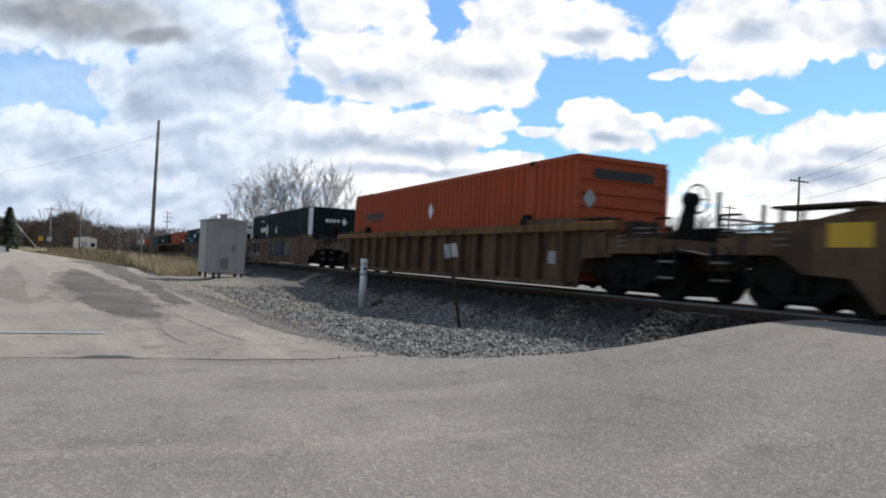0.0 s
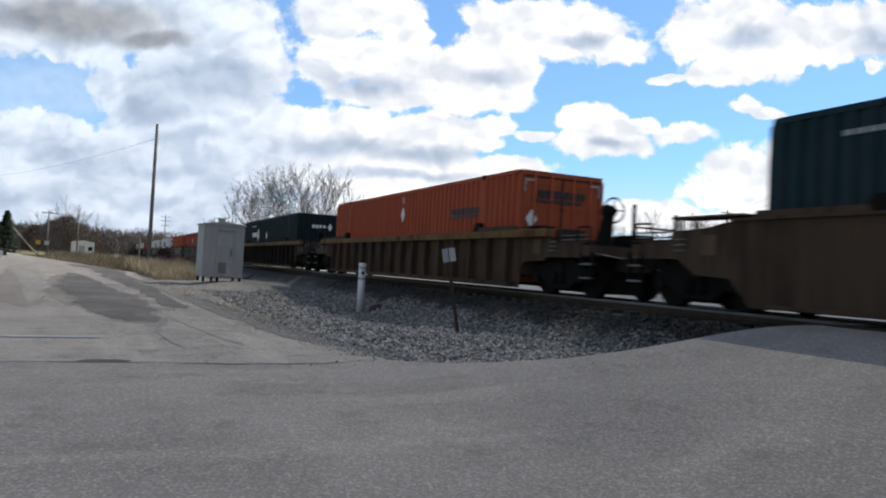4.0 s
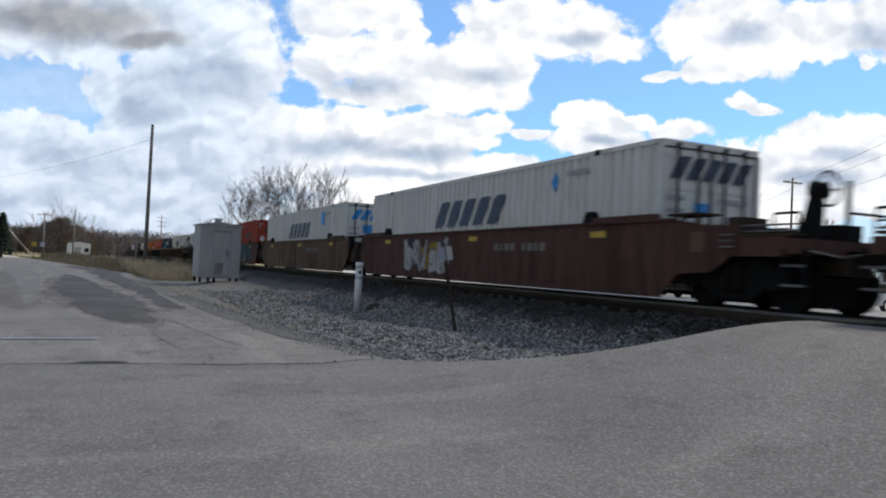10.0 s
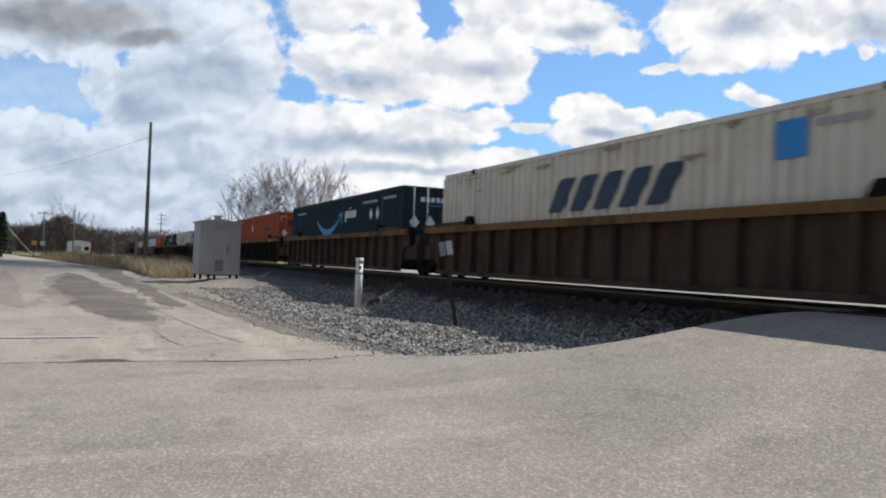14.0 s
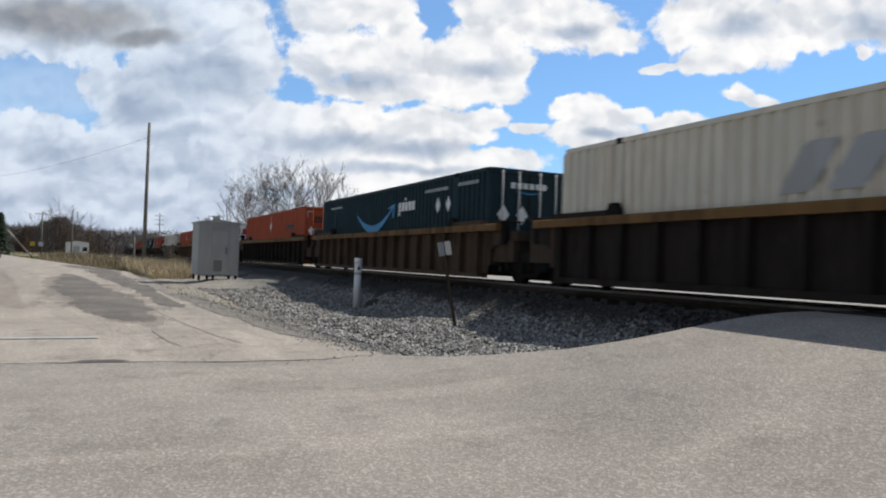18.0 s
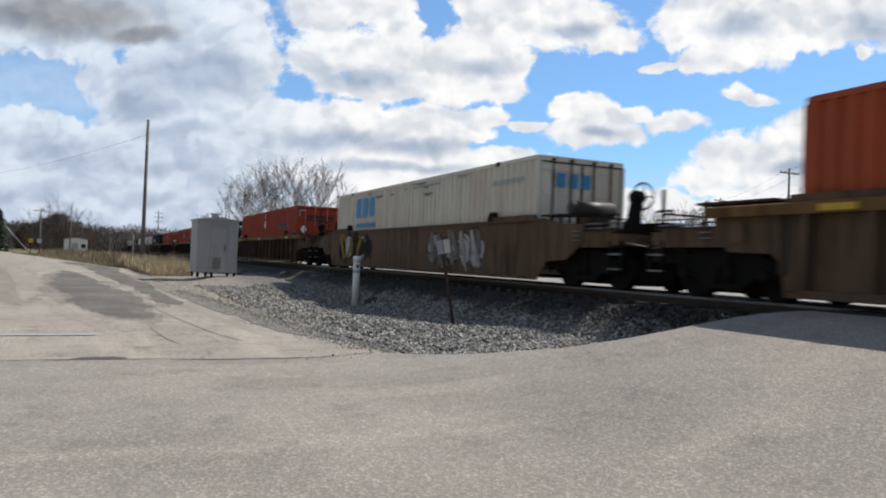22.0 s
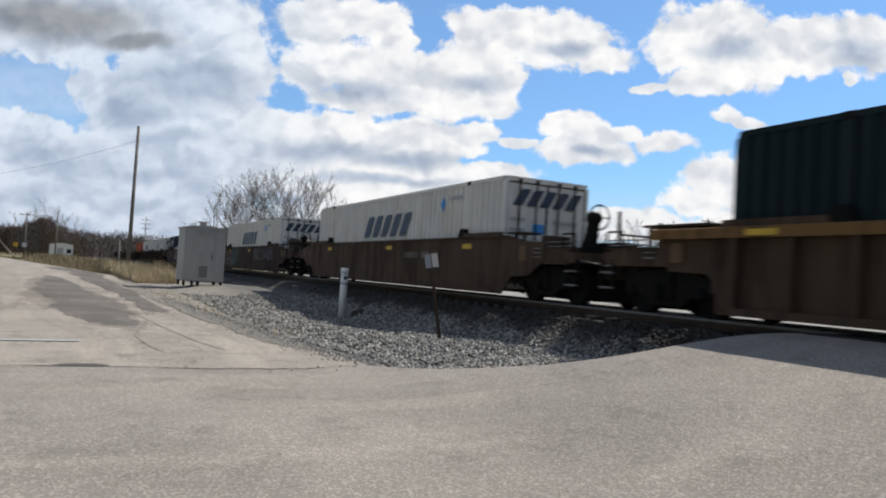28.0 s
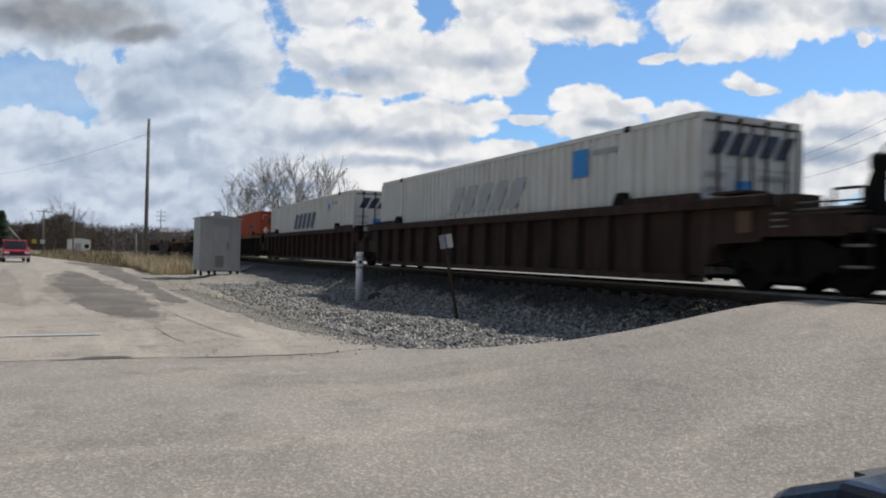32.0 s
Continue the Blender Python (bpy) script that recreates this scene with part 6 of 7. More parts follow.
def vehicle(m, name, label, paint, length=4.7, width=1.85, height=1.7, hood=1.15, bed=0.0, lamp=0.66):
    """A car or pickup: body, cabin glass, wheels, lamps, grille; nose towards +x."""
    v = thing(name, m, label, "car")
    L, w, belt, sill = length / 2, width / 2, height * 0.58, 0.32
    nose = [(-L, sill + 0.1), (-L + 0.08, sill), (L - 0.1, sill), (L, sill + 0.15), (L - 0.02, belt * 0.82), (L - 0.25, belt * 0.93), (L - hood, belt), (-L + 0.05, belt), (-L, belt - 0.1)]
    body = part("body", Geo().prism(nose, -w, w), paint, v)
    soft = body.modifiers.new("bevel", "BEVEL")
    soft.width, soft.segments = 0.11, 4
    back = -L + (bed if bed else 0.12)
    roof = [(back, belt), (L - hood, belt), (L - hood - 0.62, height - 0.05), (L - hood - 0.8, height), (back + 0.35, height), (back + 0.10, height - 0.08)]
    cab = part("cabin", Geo().prism([(x, z) for x, z in roof], -w + 0.12, w - 0.12), paint, v)
    part("windscreen", Geo().prism([(L - hood + 0.01, belt + 0.05), (L - hood + 0.03, belt + 0.05), (L - hood - 0.54, height - 0.10), (L - hood - 0.56, height - 0.10)], -w + 0.2, w - 0.2), GLASS_DARK, cab, "dark windscreen")
    for s in (-1, 1):
        y0, y1 = sorted((s * (w - 0.12), s * (w - 0.105)))
        mid = (back + L - hood) / 2
        part("side_window", Geo().prism([(mid + 0.05, belt + 0.06), (L - hood - 0.15, belt + 0.06), (L - hood - 0.62, height - 0.12), (mid + 0.05, height - 0.12)], y0, y1), GLASS_DARK, cab, "dark side window")
        part("side_window", Geo().prism([(back + 0.25, belt + 0.06), (mid - 0.05, belt + 0.06), (mid - 0.05, height - 0.12), (back + 0.40, height - 0.12)], y0, y1), GLASS_DARK, cab, "dark side window")
        y0, y1 = sorted((s * (w - 0.42), s * (w - 0.06)))
        part("headlight", Geo().box(L - 0.04, L + 0.015, y0, y1, belt * lamp, belt * (lamp + 0.16)), GLASS_DARK if paint == CAR_BLACK else LAMP_GLASS, v, "clear headlight")
        y0, y1 = sorted((s * w, s * (w + 0.17)))
        part("mirror", Geo().box(L - hood - 0.25, L - hood - 0.1, y0, y1, belt + 0.02, belt + 0.20), paint, v)
        for x in (-L + 0.85, L - 0.85):
            a, b = s * (w - 0.20), s * (w + 0.02)
            wheel = part("wheel", Geo().tube((x, a, 0.34), (x, b, 0.34), 0.34, n=20), TYRE, v, "black tyre")
            part("rim", Geo().tube((x, b, 0.34), (x, b + s * 0.012, 0.34), 0.21, n=14), CHROME, wheel)
    part("grille", Geo().box(L - 0.03, L + 0.02, -w + 0.46, w - 0.46, belt * 0.55, belt * 0.82), MARK_BLACK, v, "dark grille")
    part("bumper", Geo().box(L - 0.05, L + 0.06, -w + 0.03, w - 0.03, sill + 0.02, sill + 0.22), CHROME, v)
    if bed:
        part("bed_liner", Geo().box(-L + 0.08, back - 0.05, -w + 0.1, w - 0.1, belt - 0.02, belt + 0.012), MARK_BLACK, v)
    return v


CAR_RED = worn_paint("red_car_paint", (0.26, 0.014, 0.028), (0.15, 0.04, 0.04), 0.2, 0.25)
CAR_WHITE = worn_paint("white_car_paint", (0.75, 0.75, 0.74), (0.4, 0.38, 0.35), 0.15, 0.25)
CAR_BLACK = worn_paint("black_car_paint", (0.012, 0.013, 0.018), (0.04, 0.04, 0.04), 0.15, 0.18)


def lineside():
    cabinet()
    white_post()
    rotten_tie()
    bent_sign()
    utility_pole(-62.3, 3.3, 11.6, 0.17, "tall grey wooden utility pole standing in dry grass")
    utility_pole(-62.6, 2.6, 2.6, 0.10, "short weathered wooden stub beside the tall pole")
    utility_pole(-150, -9.1, 8.1, 0.16, "weathered wooden utility pole by the road", 0.0, True)
    utility_pole(-165, -4.7, 9.5, 0.16, "bare wooden utility pole by the road", 0.6)
    wire((-62.3, 3.3, 10.4), (-130, -17, 11.5), 0.6, 0.010)
    tagged(part("strut_pole", Geo().tube((-149.3, -14.8, 5.0), (-149.6, -10.4, -0.1), 0.13, n=8), STRUT), "pale leaning wooden strut beside the road", "pole")


lineside()


def at(bearing, d):
    """A place on the ground at a bearing in degrees from the x axis, d metres off."""
    w = radians(bearing)
    return math.cos(w) * d, math.sin(w) * d


def trees():
    fan_tree(*at(166.4, 95), 13.4, 12.5, 22, 11, PALE_TWIG, "leafless grey tree fanning out in slim stems", dense=3)
    fan_tree(*at(170.2, 96), 10.6, 5.0, 5, 5, BRUSH, "dense low leafless tree with brown twigs", dense=3)
    bare_tree(*at(172.9, 120), 9.5, 0.55, 21)
    bare_tree(*at(156.0, 88), 10.8, 0.6, 8)
    bare_tree(*at(154.7, 94), 10.0, 0.6, 14)
    for i, (way, h) in enumerate(((143.5, 11), (141.4, 10), (138.2, 12.5), (136.4, 11), (133.5, 11.5), (130.2, 10), (127.4, 11))):
        bare_tree(*at(way, 128 + 5 * (i % 3)), h * 1.3, 0.7, 31 + i, trunk=0.013)
    dark = "leafless roadside tree in a dense dark group"
    for i, (way, d, h, w) in enumerate(((182.3, 152, 8.4, 5.5), (183.2, 150, 7.2, 4.5), (181.5, 156, 7.0, 4.5), (184.2, 158, 6.2, 4.5), (185.2, 160, 6.0, 5.0), (186.4, 155, 6.4, 5.0), (180.8, 160, 5.6, 4.5),
            (179.9, 175, 5.8, 5.0), (187.6, 150, 7.0, 5.5), (188.9, 150, 8.0, 6.0), (182.7, 162, 7.8, 5.0), (190.3, 148, 8.5, 6.0))):
        thicket(*at(way, d * 1.5), h * 1.5 - 0.7, w * 1.5, 4200, 50 + i, TWIG if i % 3 else BRUSH, dark)
    for i, (way, h) in enumerate(((182.5, 10.6), (181.9, 9.9), (183.3, 9.0), (181.2, 8.6))):
        fan_tree(*at(way, 226), h * 1.5 - 0.7, 5.0, 3, 70 + i, TWIG, dark)
    conifer(*at(185.9, 118), 6.2, 2)
    conifer(*at(187.3, 122), 8.0, 4)
    far_woods()
    grass()


trees()


def farther():
    shed = thing("storage_shed", pose(-212, -4.75, -0.02, 0, 0, 4), "white metal storage shed beyond the grass", "shed")
    part("wall", Geo().box(-3.0, 3.0, -2.6, 2.6, 0, 3.3), WHITE_PAINT, shed)
    part("roof", Geo().prism([(-2.8, 3.3), (2.8, 3.3), (0, 3.75)], -3.2, 3.2, "x"), WHITE_PAINT, shed)
    part("door", Geo().box(3.0, 3.04, -1.0, 0.4, 0.1, 2.4), MARK_GREY, shed)
    part("window", Geo().box(3.0, 3.05, 1.2, 2.2, 1.2, 2.2), GLASS_DARK, shed)
    for y, mat, name in ((-10.2, SIGN_BACK, "road_sign"), (-11.25, MARK_YELLOW, "road_sign")):
        s = thing(name, pose(-118, y + 3.0, 0), "small road sign on a thin post by the verge", "sign", "road signs")
        part("post", Geo().box(-0.03, 0.03, -0.03, 0.03, -0.1, 2.2), STEEL, s)
        part("plate", Geo().box(0.03, 0.05, -0.3, 0.3, 1.75, 2.35), mat, s)
    mast = thing("lattice_mast", pose(-240, 16.8, 0), "thin dark mast with crossarms beyond the train", "mast")
    part("shaft", Geo().tube((0, 0, 0), (0, 0, 13.5), 0.2, 0.12, n=6), POLE_WOOD, mast)
    for z in (10.0, 11.4, 12.6):
        part("crossarm", Geo().box(-0.08, 0.08, -1.3, 1.3, z, z + 0.15), POLE_WOOD, mast)
    tagged(strip("pavement", [[(x, y, 0.03) for x in (-150, -90, -40, -8)] for y in (20, 30, 45, 62)], LOT, "pale concrete lot behind the railway", "lot"), kind="structure")
    for i, (x, y, paint) in enumerate(((-52, 40, CAR_WHITE), (-47, 41, CAR_RED), (-41, 40, CAR_WHITE), (-35, 41, CAR_BLACK), (-29, 40, CAR_WHITE), (-24, 41, CAR_RED), (-60, 44, CAR_RED), (-68, 45, CAR_WHITE))):
        vehicle(pose(x, y, 0.03, 0, 0, -90), "parked_car", {CAR_WHITE: "white", CAR_RED: "red", CAR_BLACK: "black"}[paint] + " car parked on the lot behind the track", paint)
    vehicle(pose(-23.9, -3.62, 0.02, 0, 0, 186), "parked_car", "white car parked at the roadside", CAR_WHITE)
    for x, y, h in ((-48.2, 57.5, 11.2), (-77, 78.5, 11.8), (-20, 37, 11.0)):
        utility_pole(x, y, h, 0.14, "wooden utility pole behind the railway", 0, True)
    for z, yy in ((9.1, 1.0), (9.1, -1.0), (7.4, 0.0)):
        wire((-77, 78.5 + yy, z + 2.2), (-48.2, 57.5 + yy, z + 1.6), 0.5)
        wire((-48.2, 57.5 + yy, z + 1.6), (-20, 37 + yy, z + 1.4), 0.4)


farther()
RED_TRUCK = vehicle(pose(-60, -6, 0.02), "pickup_truck", "red pickup truck coming along the side road", CAR_RED, 5.6, 1.95, 1.85, 1.45, 1.9)
DARK_CAR = vehicle(pose(1.0, 2.6, 0.02, 0, 0, 180), "dark_car", "glossy black car at the camera's side", CAR_BLACK, 4.6, 1.82, 1.45, 1.35, 0.0, 0.52)


def ties_and_stones():
    r = random.Random(5)
    bed = thing("track_ties", pose(0, TRACK_Y, 0.72), "dark creosoted wooden ties under the rails", "ties", kind="structure")
    me = Geo().box(-0.115, 0.115, -1.3, 1.3, -0.17, 0.0).mesh("tie", TIE)
    plate = Geo().box(-0.09, 0.09, -0.17, 0.17, 0.0, 0.012).mesh("tie_plate", STEEL)
    for i in range(96):
        ob = part("tie", me, TIE, bed)
        ob.location = (-46 + i * 0.55 + r.uniform(-0.03, 0.03), r.uniform(-0.03, 0.03), 0)
    g = Geo()
    for i in range(26000):
        x = -8.0 - 22 * r.random() ** 1.5
        y = r.uniform(max(road_right(x) if x < -9.6 else 3.6, 3.3) + 0.25, 9.2)
        if x > -10.2 and street_left(y) < x + 0.15:
            continue
        s = r.uniform(0.026, 0.066)
        z = land(x, y) + noise.noise((x * 0.5, y * 0.5, 3)) * 0.10 + noise.noise((x * 1.7, y * 1.7, 9)) * 0.05 + noise.noise((x * 7, y * 7, 1)) * 0.025 + s * 0.2
        if y - (road_right(x) if x < -9.6 else 3.5) < 0.8:
            z *= 0.6
        q = Euler((r.uniform(0, 6), r.uniform(0, 6), r.uniform(0, 6))).to_matrix()
        k = len(g.v)
        for p in ((1, 0, 0), (-1, 0.2, 0), (0, 0.9, 0.1), (0.1, -0.9, 0), (0, 0.1, 0.75), (0, 0, -0.75)):
            v = q @ (Vector(p) * s)
            g.v.append((x + v.x, y + v.y, z + v.z * 0.8))
        for a, b, c in ((0, 2, 4), (2, 1, 4), (1, 3, 4), (3, 0, 4), (2, 0, 5), (1, 2, 5), (3, 1, 5), (0, 3, 5)):
            g.f.append((k + a, k + b, k + c))
            g.soft.append(False)
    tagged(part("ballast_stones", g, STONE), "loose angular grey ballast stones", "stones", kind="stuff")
    g = Geo()
    for i in range(5200):
        x = -10.4 - 16 * r.random() ** 1.4
        y = road_right(x) + 0.35 - abs(r.gauss(0, 0.32))
        s = r.uniform(0.008, 0.024)
        k = len(g.v)
        turn = r.uniform(0, 6)
        for dx, dy, dz in ((1, 0, 0), (-0.4, 0.9, 0), (-0.6, -0.8, 0), (0.1, 0.1, 0.9)):
            g.v.append((x + s * (dx * math.cos(turn) - dy * math.sin(turn)), y + s * (dx * math.sin(turn) + dy * math.cos(turn)), 0.014 + s * dz))
        for f in ((0, 1, 3), (1, 2, 3), (2, 0, 3)):
            g.f.append(tuple(k + j for j in f))
            g.soft.append(False)
    tagged(part("spilt_gravel", g, STONE), "small grey stones spilt onto the dusty road edge", "stones", kind="stuff")
    # dark slabs added along the rails in place of the train's deep shade
    for y0, y1 in ((9.0, 9.98), (10.16, 11.48), (11.66, 12.6)):
        x = -7.0
        while x < 11:
            tagged(part("crossing_panel", Geo().box(x, x + 2.38, y0, y1, 0.70, 0.884), SHADE_SLAB), "dark slab beside the rail, added to stand for shade", "panel", "crossing panels", "structure")
            x += 2.4
    g = Geo()
    for i in range(26):
        x, y = -9.6 + r.gauss(0, 0.35), r.uniform(2.6, 4.2) + r.gauss(0, 0.2)
        s = r.uniform(0.008, 0.026)
        g.tube((x, y, street_z(y) + 0.015), (x + s * 0.3, y, street_z(y) + 0.02 + s * 0.6), s, s * 0.5, n=5)
    tagged(part("loose_stones", g, STONE), "few dark stones strayed onto the road", "stones", kind="stuff")


ties_and_stones()


def cloud():
    """A drifting cumulus between sun and place, thin at its ends: its shade passes over the street."""
    m = bpy.data.materials.new("cloud_vapour")
    m.use_nodes = True
    tree = m.node_tree
    tree.nodes.clear()
    n = Nodes(tree)
    where = tree.nodes.new("ShaderNodeTexCoord").outputs["Object"]
    along = n.add("ShaderNodeSeparateXYZ", Vector=where).outputs[0]
    veil = n.ramp(along, -40, 15, 0.14, 0.25)
    core = n.math("MULTIPLY", n.math("MULTIPLY", n.ramp(along, CLOUD_FROM, CLOUD_FROM + 52), n.ramp(along, CLOUD_TO, CLOUD_TO + 46, 1.0, 0.0)), 0.57)
    thick = n.math("MULTIPLY", n.math("MAXIMUM", n.math("MULTIPLY", veil, n.ramp(along, CLOUD_TO, CLOUD_TO + 46, 1.0, 0.0)), core), n.ramp(n.noise(where, 0.02, 3.0), 0.2, 0.8, 0.92, 1.05))
    clear = tree.nodes.new("ShaderNodeBsdfTransparent")
    white = n.add("ShaderNodeBsdfDiffuse", Color=(0.9, 0.9, 0.9, 1))
    mix = n.add("ShaderNodeMixShader", Fac=thick)
    tree.links.new(clear.outputs[0], mix.inputs[1])
    tree.links.new(white.outputs[0], mix.inputs[2])
    out = tree.nodes.new("ShaderNodeOutputMaterial")
    tree.links.new(mix.outputs[0], out.inputs[0])
    g = Geo()
    k = 36
    for i in range(k + 1):
        a = math.pi * i / k
        for j in range(k):
            b = math.tau * j / k
            d = Vector((math.cos(a), math.sin(a) * math.cos(b), math.sin(a) * math.sin(b)))
            puff = 1 + 0.16 * noise.noise(d * 2.6) + 0.08 * noise.noise(d * 6)
            g.v.append((d.x * 230 * puff - 60, d.y * 105 * puff, max(d.z, -0.25) * 24 * puff))
    for i in range(k):
        for j in range(k):
            g.f.append((i * k + j, i * k + (j + 1) % k, (i + 1) * k + (j + 1) % k, (i + 1) * k + j))
            g.soft.append(True)
    ob = part("cloud", g, m)
    return tagged(ob, "white drifting cumulus cloud with thin veiled ends", "cloud")


# metres along the cloud, which drifts 12 m in a second
CLOUD_FROM, CLOUD_TO = 8.0, 112.0
CLOUD = cloud()


PATCH = asphalt_material("old_patch", (0.155, 0.140, 0.122), (0.115, 0.104, 0.091), (0.23, 0.205, 0.18), (0.2, 0.8, 1.0), fade=True)
DUSTY = asphalt_material("dusty_far_road", (0.25, 0.222, 0.19), (0.205, 0.182, 0.157), (0.32, 0.285, 0.24), (0.2, 0.8, 1.0), fade=True)
FAINT = asphalt_material("faint_track", (0.31, 0.28, 0.24), (0.26, 0.235, 0.205), (0.36, 0.33, 0.28), (0.2, 0.8, 1.0), fade=True)


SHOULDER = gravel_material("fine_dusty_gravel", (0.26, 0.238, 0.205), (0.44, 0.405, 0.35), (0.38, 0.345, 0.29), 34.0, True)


def ragged(name, line, z, mat, label, category, seed, jag=0.1):
    """A thin flat patch along a line of (x, y, half width), with ragged edges."""
    r = random.Random(seed)
    rows = []
    for (x0, y0, w0), (x1, y1, w1) in zip(line, line[1:]):
        n = max(2, int(math.hypot(x1 - x0, y1 - y0) / 0.3))
        for i in range(n):
            t = i / n
            x, y, w = x0 + (x1 - x0) * t, y0 + (y1 - y0) * t, w0 + (w1 - w0) * t
            a, b = (w * (1 + jag * (1.1 * noise.noise((x * 0.6, seed, k)) + r.uniform(-0.2, 0.2))) for k in (0, 7))
            rows.append([(x, y + a * 1.5, z), (x, y + a * 0.4, z), (x, y - b * 0.4, z), (x, y - b * 1.5, z)])
    ob = strip(name, rows if line[0][0] > line[-1][0] else [q[::-1] for q in rows], mat, label, category)
    layer = ob.data.attributes.new("fade", "FLOAT", "POINT")
    last = len(rows) - 1
    layer.data.foreach_set("value", [(0.0, 1.0, 1.0, 0.0)[j] * min(1.0, i / 4, (last - i) / 4) for i in range(len(rows)) for j in range(4)])
    return ob


def road_marks():
    ragged("road_patch", [(-15.2, 0.82, 0.03), (-15.6, 0.80, 0.26), (-17, 0.55, 0.52), (-20.3, 0.35, 0.80), (-25.9, -0.1, 0.9), (-31, -0.55, 0.8), (-38, -0.9, 0.6), (-48, -1.6, 0.2)], 0.010, PATCH, "dark worn asphalt patch in the side road", "road patch", 1, 0.35)
    ragged("road_patch", [(-19.2, 2.0, 0.05), (-20.5, 1.8, 0.35), (-23, 1.75, 0.25), (-31, 1.5, 0.4), (-41, 0.9, 0.6), (-60, 0.1, 1.0), (-75, -2.5, 0.6)], 0.011, PATCH, "dark dirt strip along the side road's edge", "road patch", 2, 0.4)
    ragged("road_patch", [(-14.2, 1.0, 0.03), (-15.4, 0.9, 0.4), (-18, 0.6, 0.8), (-22, 0.2, 1.25), (-28, -0.6, 1.4), (-36, -1.2, 0.9), (-44, -1.9, 0.2)], 0.006, DUSTY, "greyer worn stretch of the side road", "road patch", 11, 0.45)
    ragged("road_patch", [(-24, -0.4, 0.5), (-30, -0.9, 1.8), (-45, -2.2, 2.9), (-75, -5.8, 3.4), (-115, -10.5, 3.6)], 0.004, DUSTY, "darker dusty far stretch of the side road", "road patch", 12, 0.3)
    ragged("road_patch", [(-12.6, -2.2, 0.03), (-14, -2.3, 0.22), (-18, -2.7, 0.30), (-25, -3.4, 0.35), (-36, -4.6, 0.3), (-50, -6.2, 0.1)], 0.009, FAINT, "faint dark wheel track along the side road", "tyre track", 13, 0.5)
    ragged("road_patch", [(-20, -1.5, 0.03), (-23, -1.65, 0.2), (-30, -2.1, 0.4), (-42, -3.4, 0.6), (-60, -5.6, 0.5)], 0.011, FAINT, "narrow dark wheel rut in the side road", "road patch", 3, 0.5)
    ragged("road_patch", [(-11.5, 2.1, 0.02), (-13, 1.9, 0.08), (-15.5, 1.6, 0.10), (-18, 1.4, 0.08), (-20, 1.4, 0.02)], 0.012, FAINT, "faint dark tyre track over the sand", "tyre track", 5, 0.5)
    ragged("road_patch", [(-10.6, 1.2, 0.02), (-12, 1.1, 0.08), (-13.6, 1.0, 0.10), (-15.0, 0.95, 0.06)], 0.013, FAINT, "faint dark tyre track over the sand", "tyre track", 8, 0.5)
    ragged("road_patch", [(-18.6, -1.55, 0.1), (-20, -1.65, 0.38), (-24, -2.1, 0.7), (-31, -2.75, 0.75), (-42, -3.9, 0.5), (-52, -5.0, 0.1)], 0.007, DUSTY, "dull grey worn patch in the side road", "road patch", 21, 0.5)
    ragged("road_patch", [(-12.2, 0.3, 0.02), (-14, 0.1, 0.12), (-17, -0.5, 0.2), (-22, -1.2, 0.12)], 0.008, FAINT, "faint dark tyre track over the sand", "tyre track", 22, 0.6)
    ragged("road_patch", [(-11.6, 2.75, 0.02), (-13.5, 2.5, 0.1), (-17, 2.25, 0.14), (-21, 2.0, 0.2)], 0.008, FAINT, "faint dark tyre track over the sand", "tyre track", 23, 0.6)
    edge = [(x, road_right(x) + 0.05, 0.42) for x in (-11.2, -12.2, -14.7, -17.7, -21.9, -26.4, -35, -43)]
    ragged("gravel_shoulder", edge, 0.016, SHOULDER, "fine dusty gravel spilt along the side road's edge", "gravel", 24, 0.55)
    ragged("road_line", [(-12.55, -1.1, 0.75), (-12.9, -1.1, 0.75)], 0.018, MARK_GREY, "worn white painted stop line", "road marking", 6, 0.06)
    ragged("pothole", [(-9.72, 0.09, 0.16), (-9.85, 0.09, 0.22), (-9.98, 0.09, 0.12), (-10.0, 0.09, 0.1)], 0.024, TAR, "small dark broken hole at the road joint", "pothole", 7, 0.2)
    g = Geo()
    r = random.Random(9)
    pts = [(street_left(y * 0.25) + 0.02 + r.gauss(0, 0.02), y * 0.25) for y in range(-24, 15)]
    for (x0, y0), (x1, y1) in zip(pts, pts[1:]):
        w = r.uniform(0.012, 0.03)
        g.face([(x0 - w, y0, street_z(y0) + 0.026), (x0 + w, y0, street_z(y0) + 0.026), (x1 + w, y1, street_z(y1) + 0.026), (x1 - w, y1, street_z(y1) + 0.026)])
    tagged(part("road_joint", g, TAR), "dark crumbling joint between two road surfaces", "crack", kind="structure")
    g = Geo()
    for x, y, dx, dy, n in ((-11.5, 2.6, -0.55, -0.12, 9), (-12.5, 1.4, -0.6, 0.16, 10), (-10.8, 0.6, -0.5, 0.2, 12), (-11.0, -1.2, -0.6, 0.05, 9), (-15.0, 2.6, -0.6, -0.05, 12)):
        for i in range(n):
            nx, ny = x + dx * r.uniform(0.3, 1.2) + r.gauss(0, 0.08), y + dy + r.gauss(0, 0.16)
            g.face([(x, y - 0.004, 0.020), (nx, ny - 0.004, 0.020), (nx, ny + 0.004, 0.020), (x, y + 0.004, 0.020)])
            x, y = nx, ny
    tagged(part("road_cracks", g, PATCH), "thin faint cracks wandering over the side road", "crack", kind="structure")


road_marks()


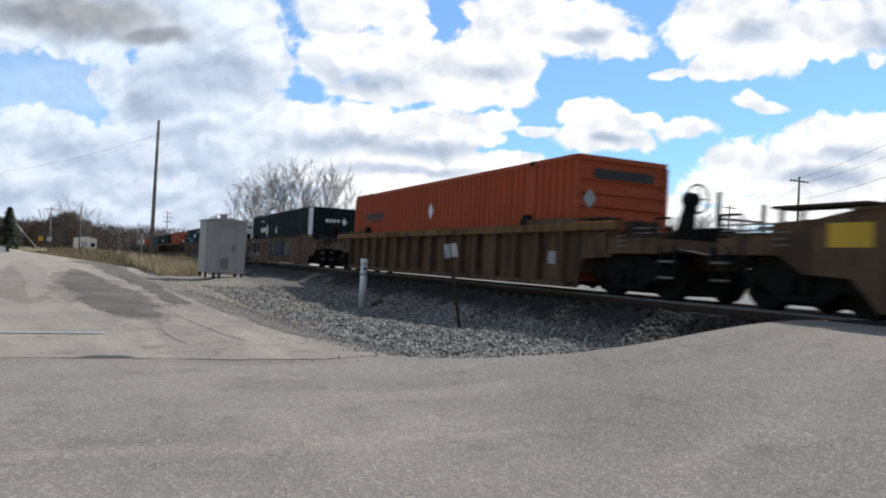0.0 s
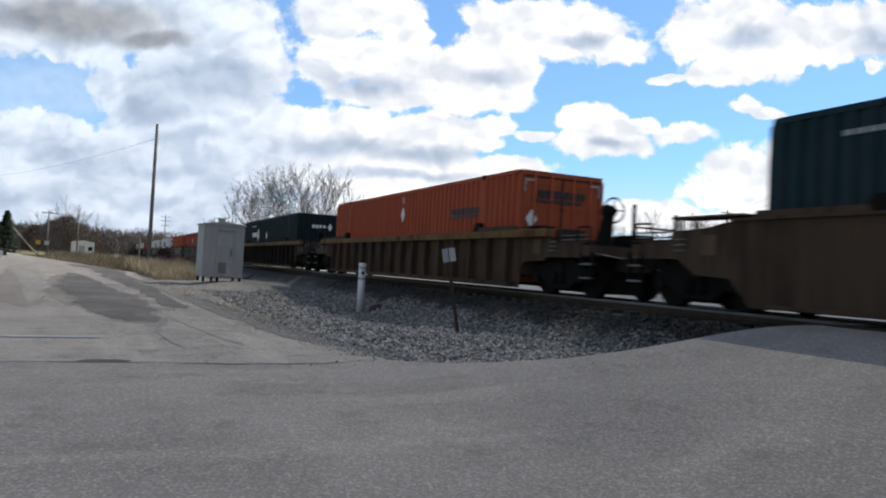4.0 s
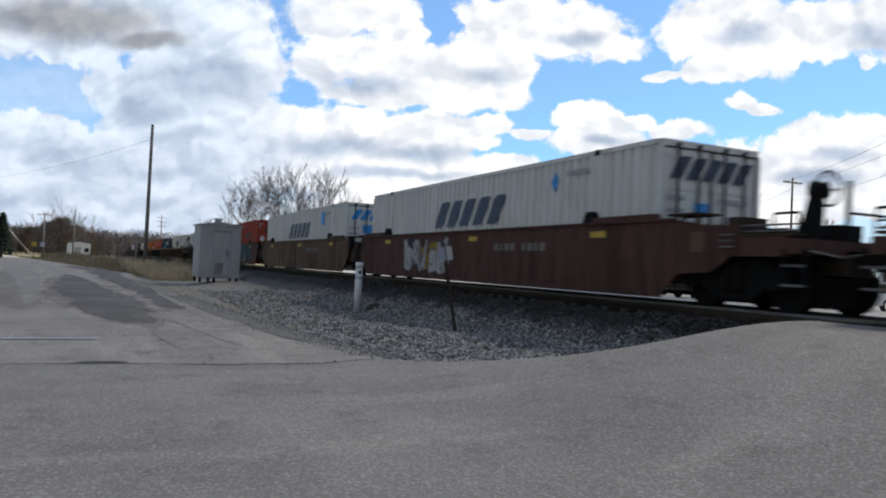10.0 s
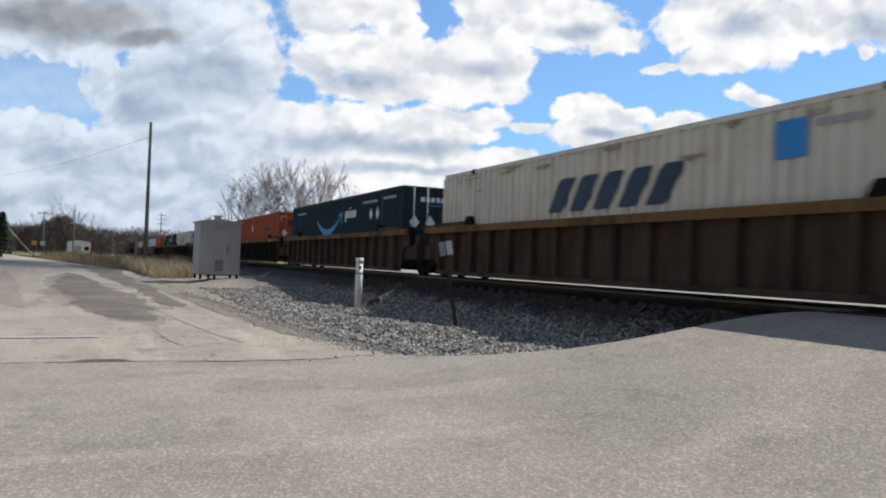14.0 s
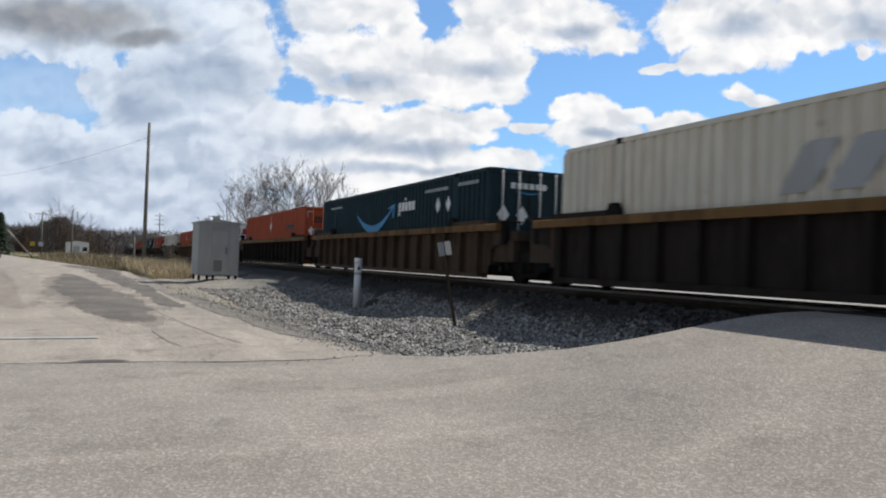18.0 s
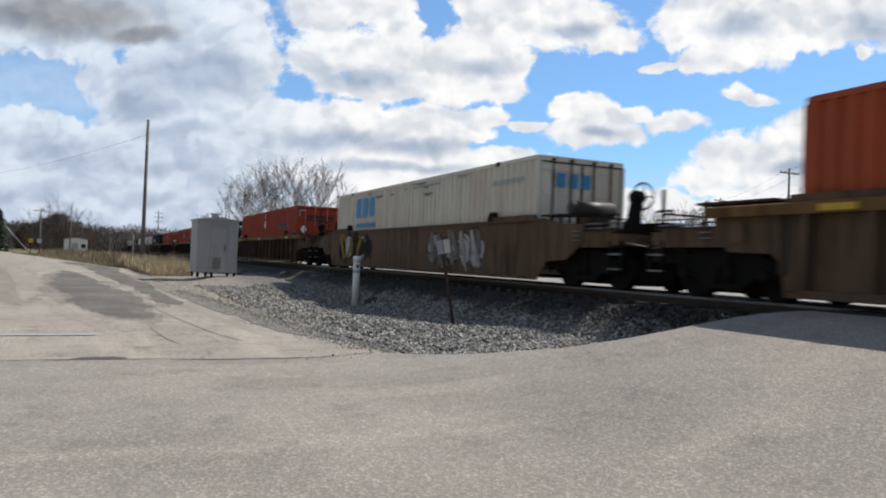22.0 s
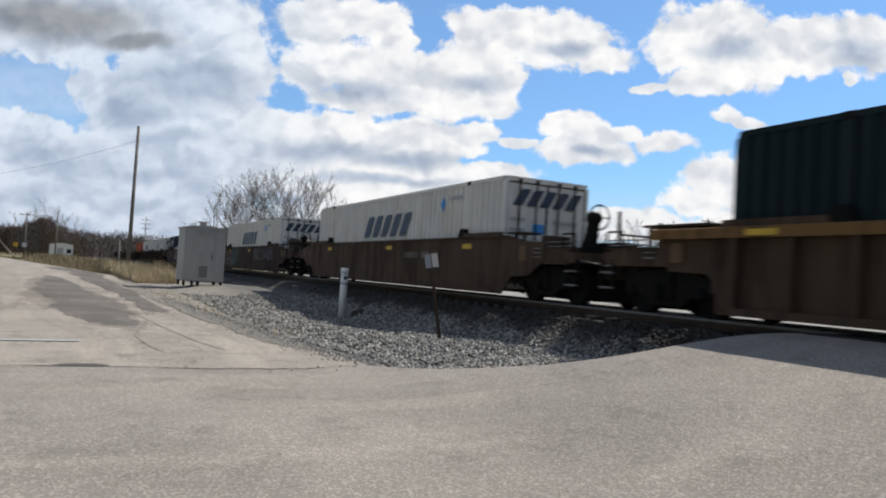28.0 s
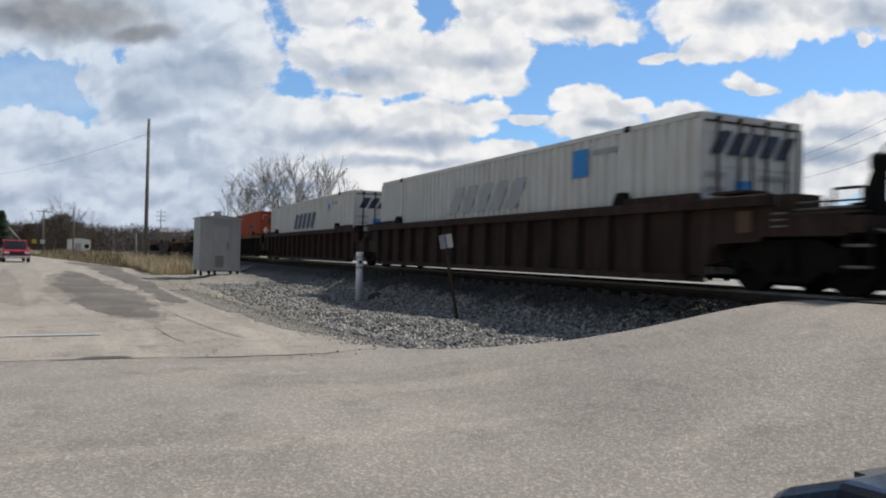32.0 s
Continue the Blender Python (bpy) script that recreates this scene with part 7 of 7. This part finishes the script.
# ---- what moves ----
def motions():
    for ob, mid, z in MOVERS:
        walk(ob, [(t, pose(mid + 0.06 + SPEED * (t - MID), TRACK_Y, z)) for t in (0, 32)])
    walk(RED_TRUCK, [(t, pose(-72 + 10.3 * (t - 32), -6.5 + 1.72 * (t - 32), 0.02, 0, 0, 9.5)) for t in (0, 32)])
    walk(DARK_CAR, [(0, pose(1.75, 2.6, 0.02, 0, 0, 180)), (28, pose(1.75, 2.6, 0.02, 0, 0, 180)), (30, pose(0.90, 2.6, 0.02, 0, 0, 180)), (32, pose(0.77, 2.6, 0.02, 0, 0, 180))])
    top = SUN_WAY * 520
    drift = Vector((-0.546, -0.838, 0))
    turn = math.degrees(math.atan2(-drift.y, -drift.x))
    walk(CLOUD, [(t, pose(top.x + drift.x * 12 * t, top.y + drift.y * 12 * t, top.z, 0, 0, turn)) for t in (0, 32)])


motions()
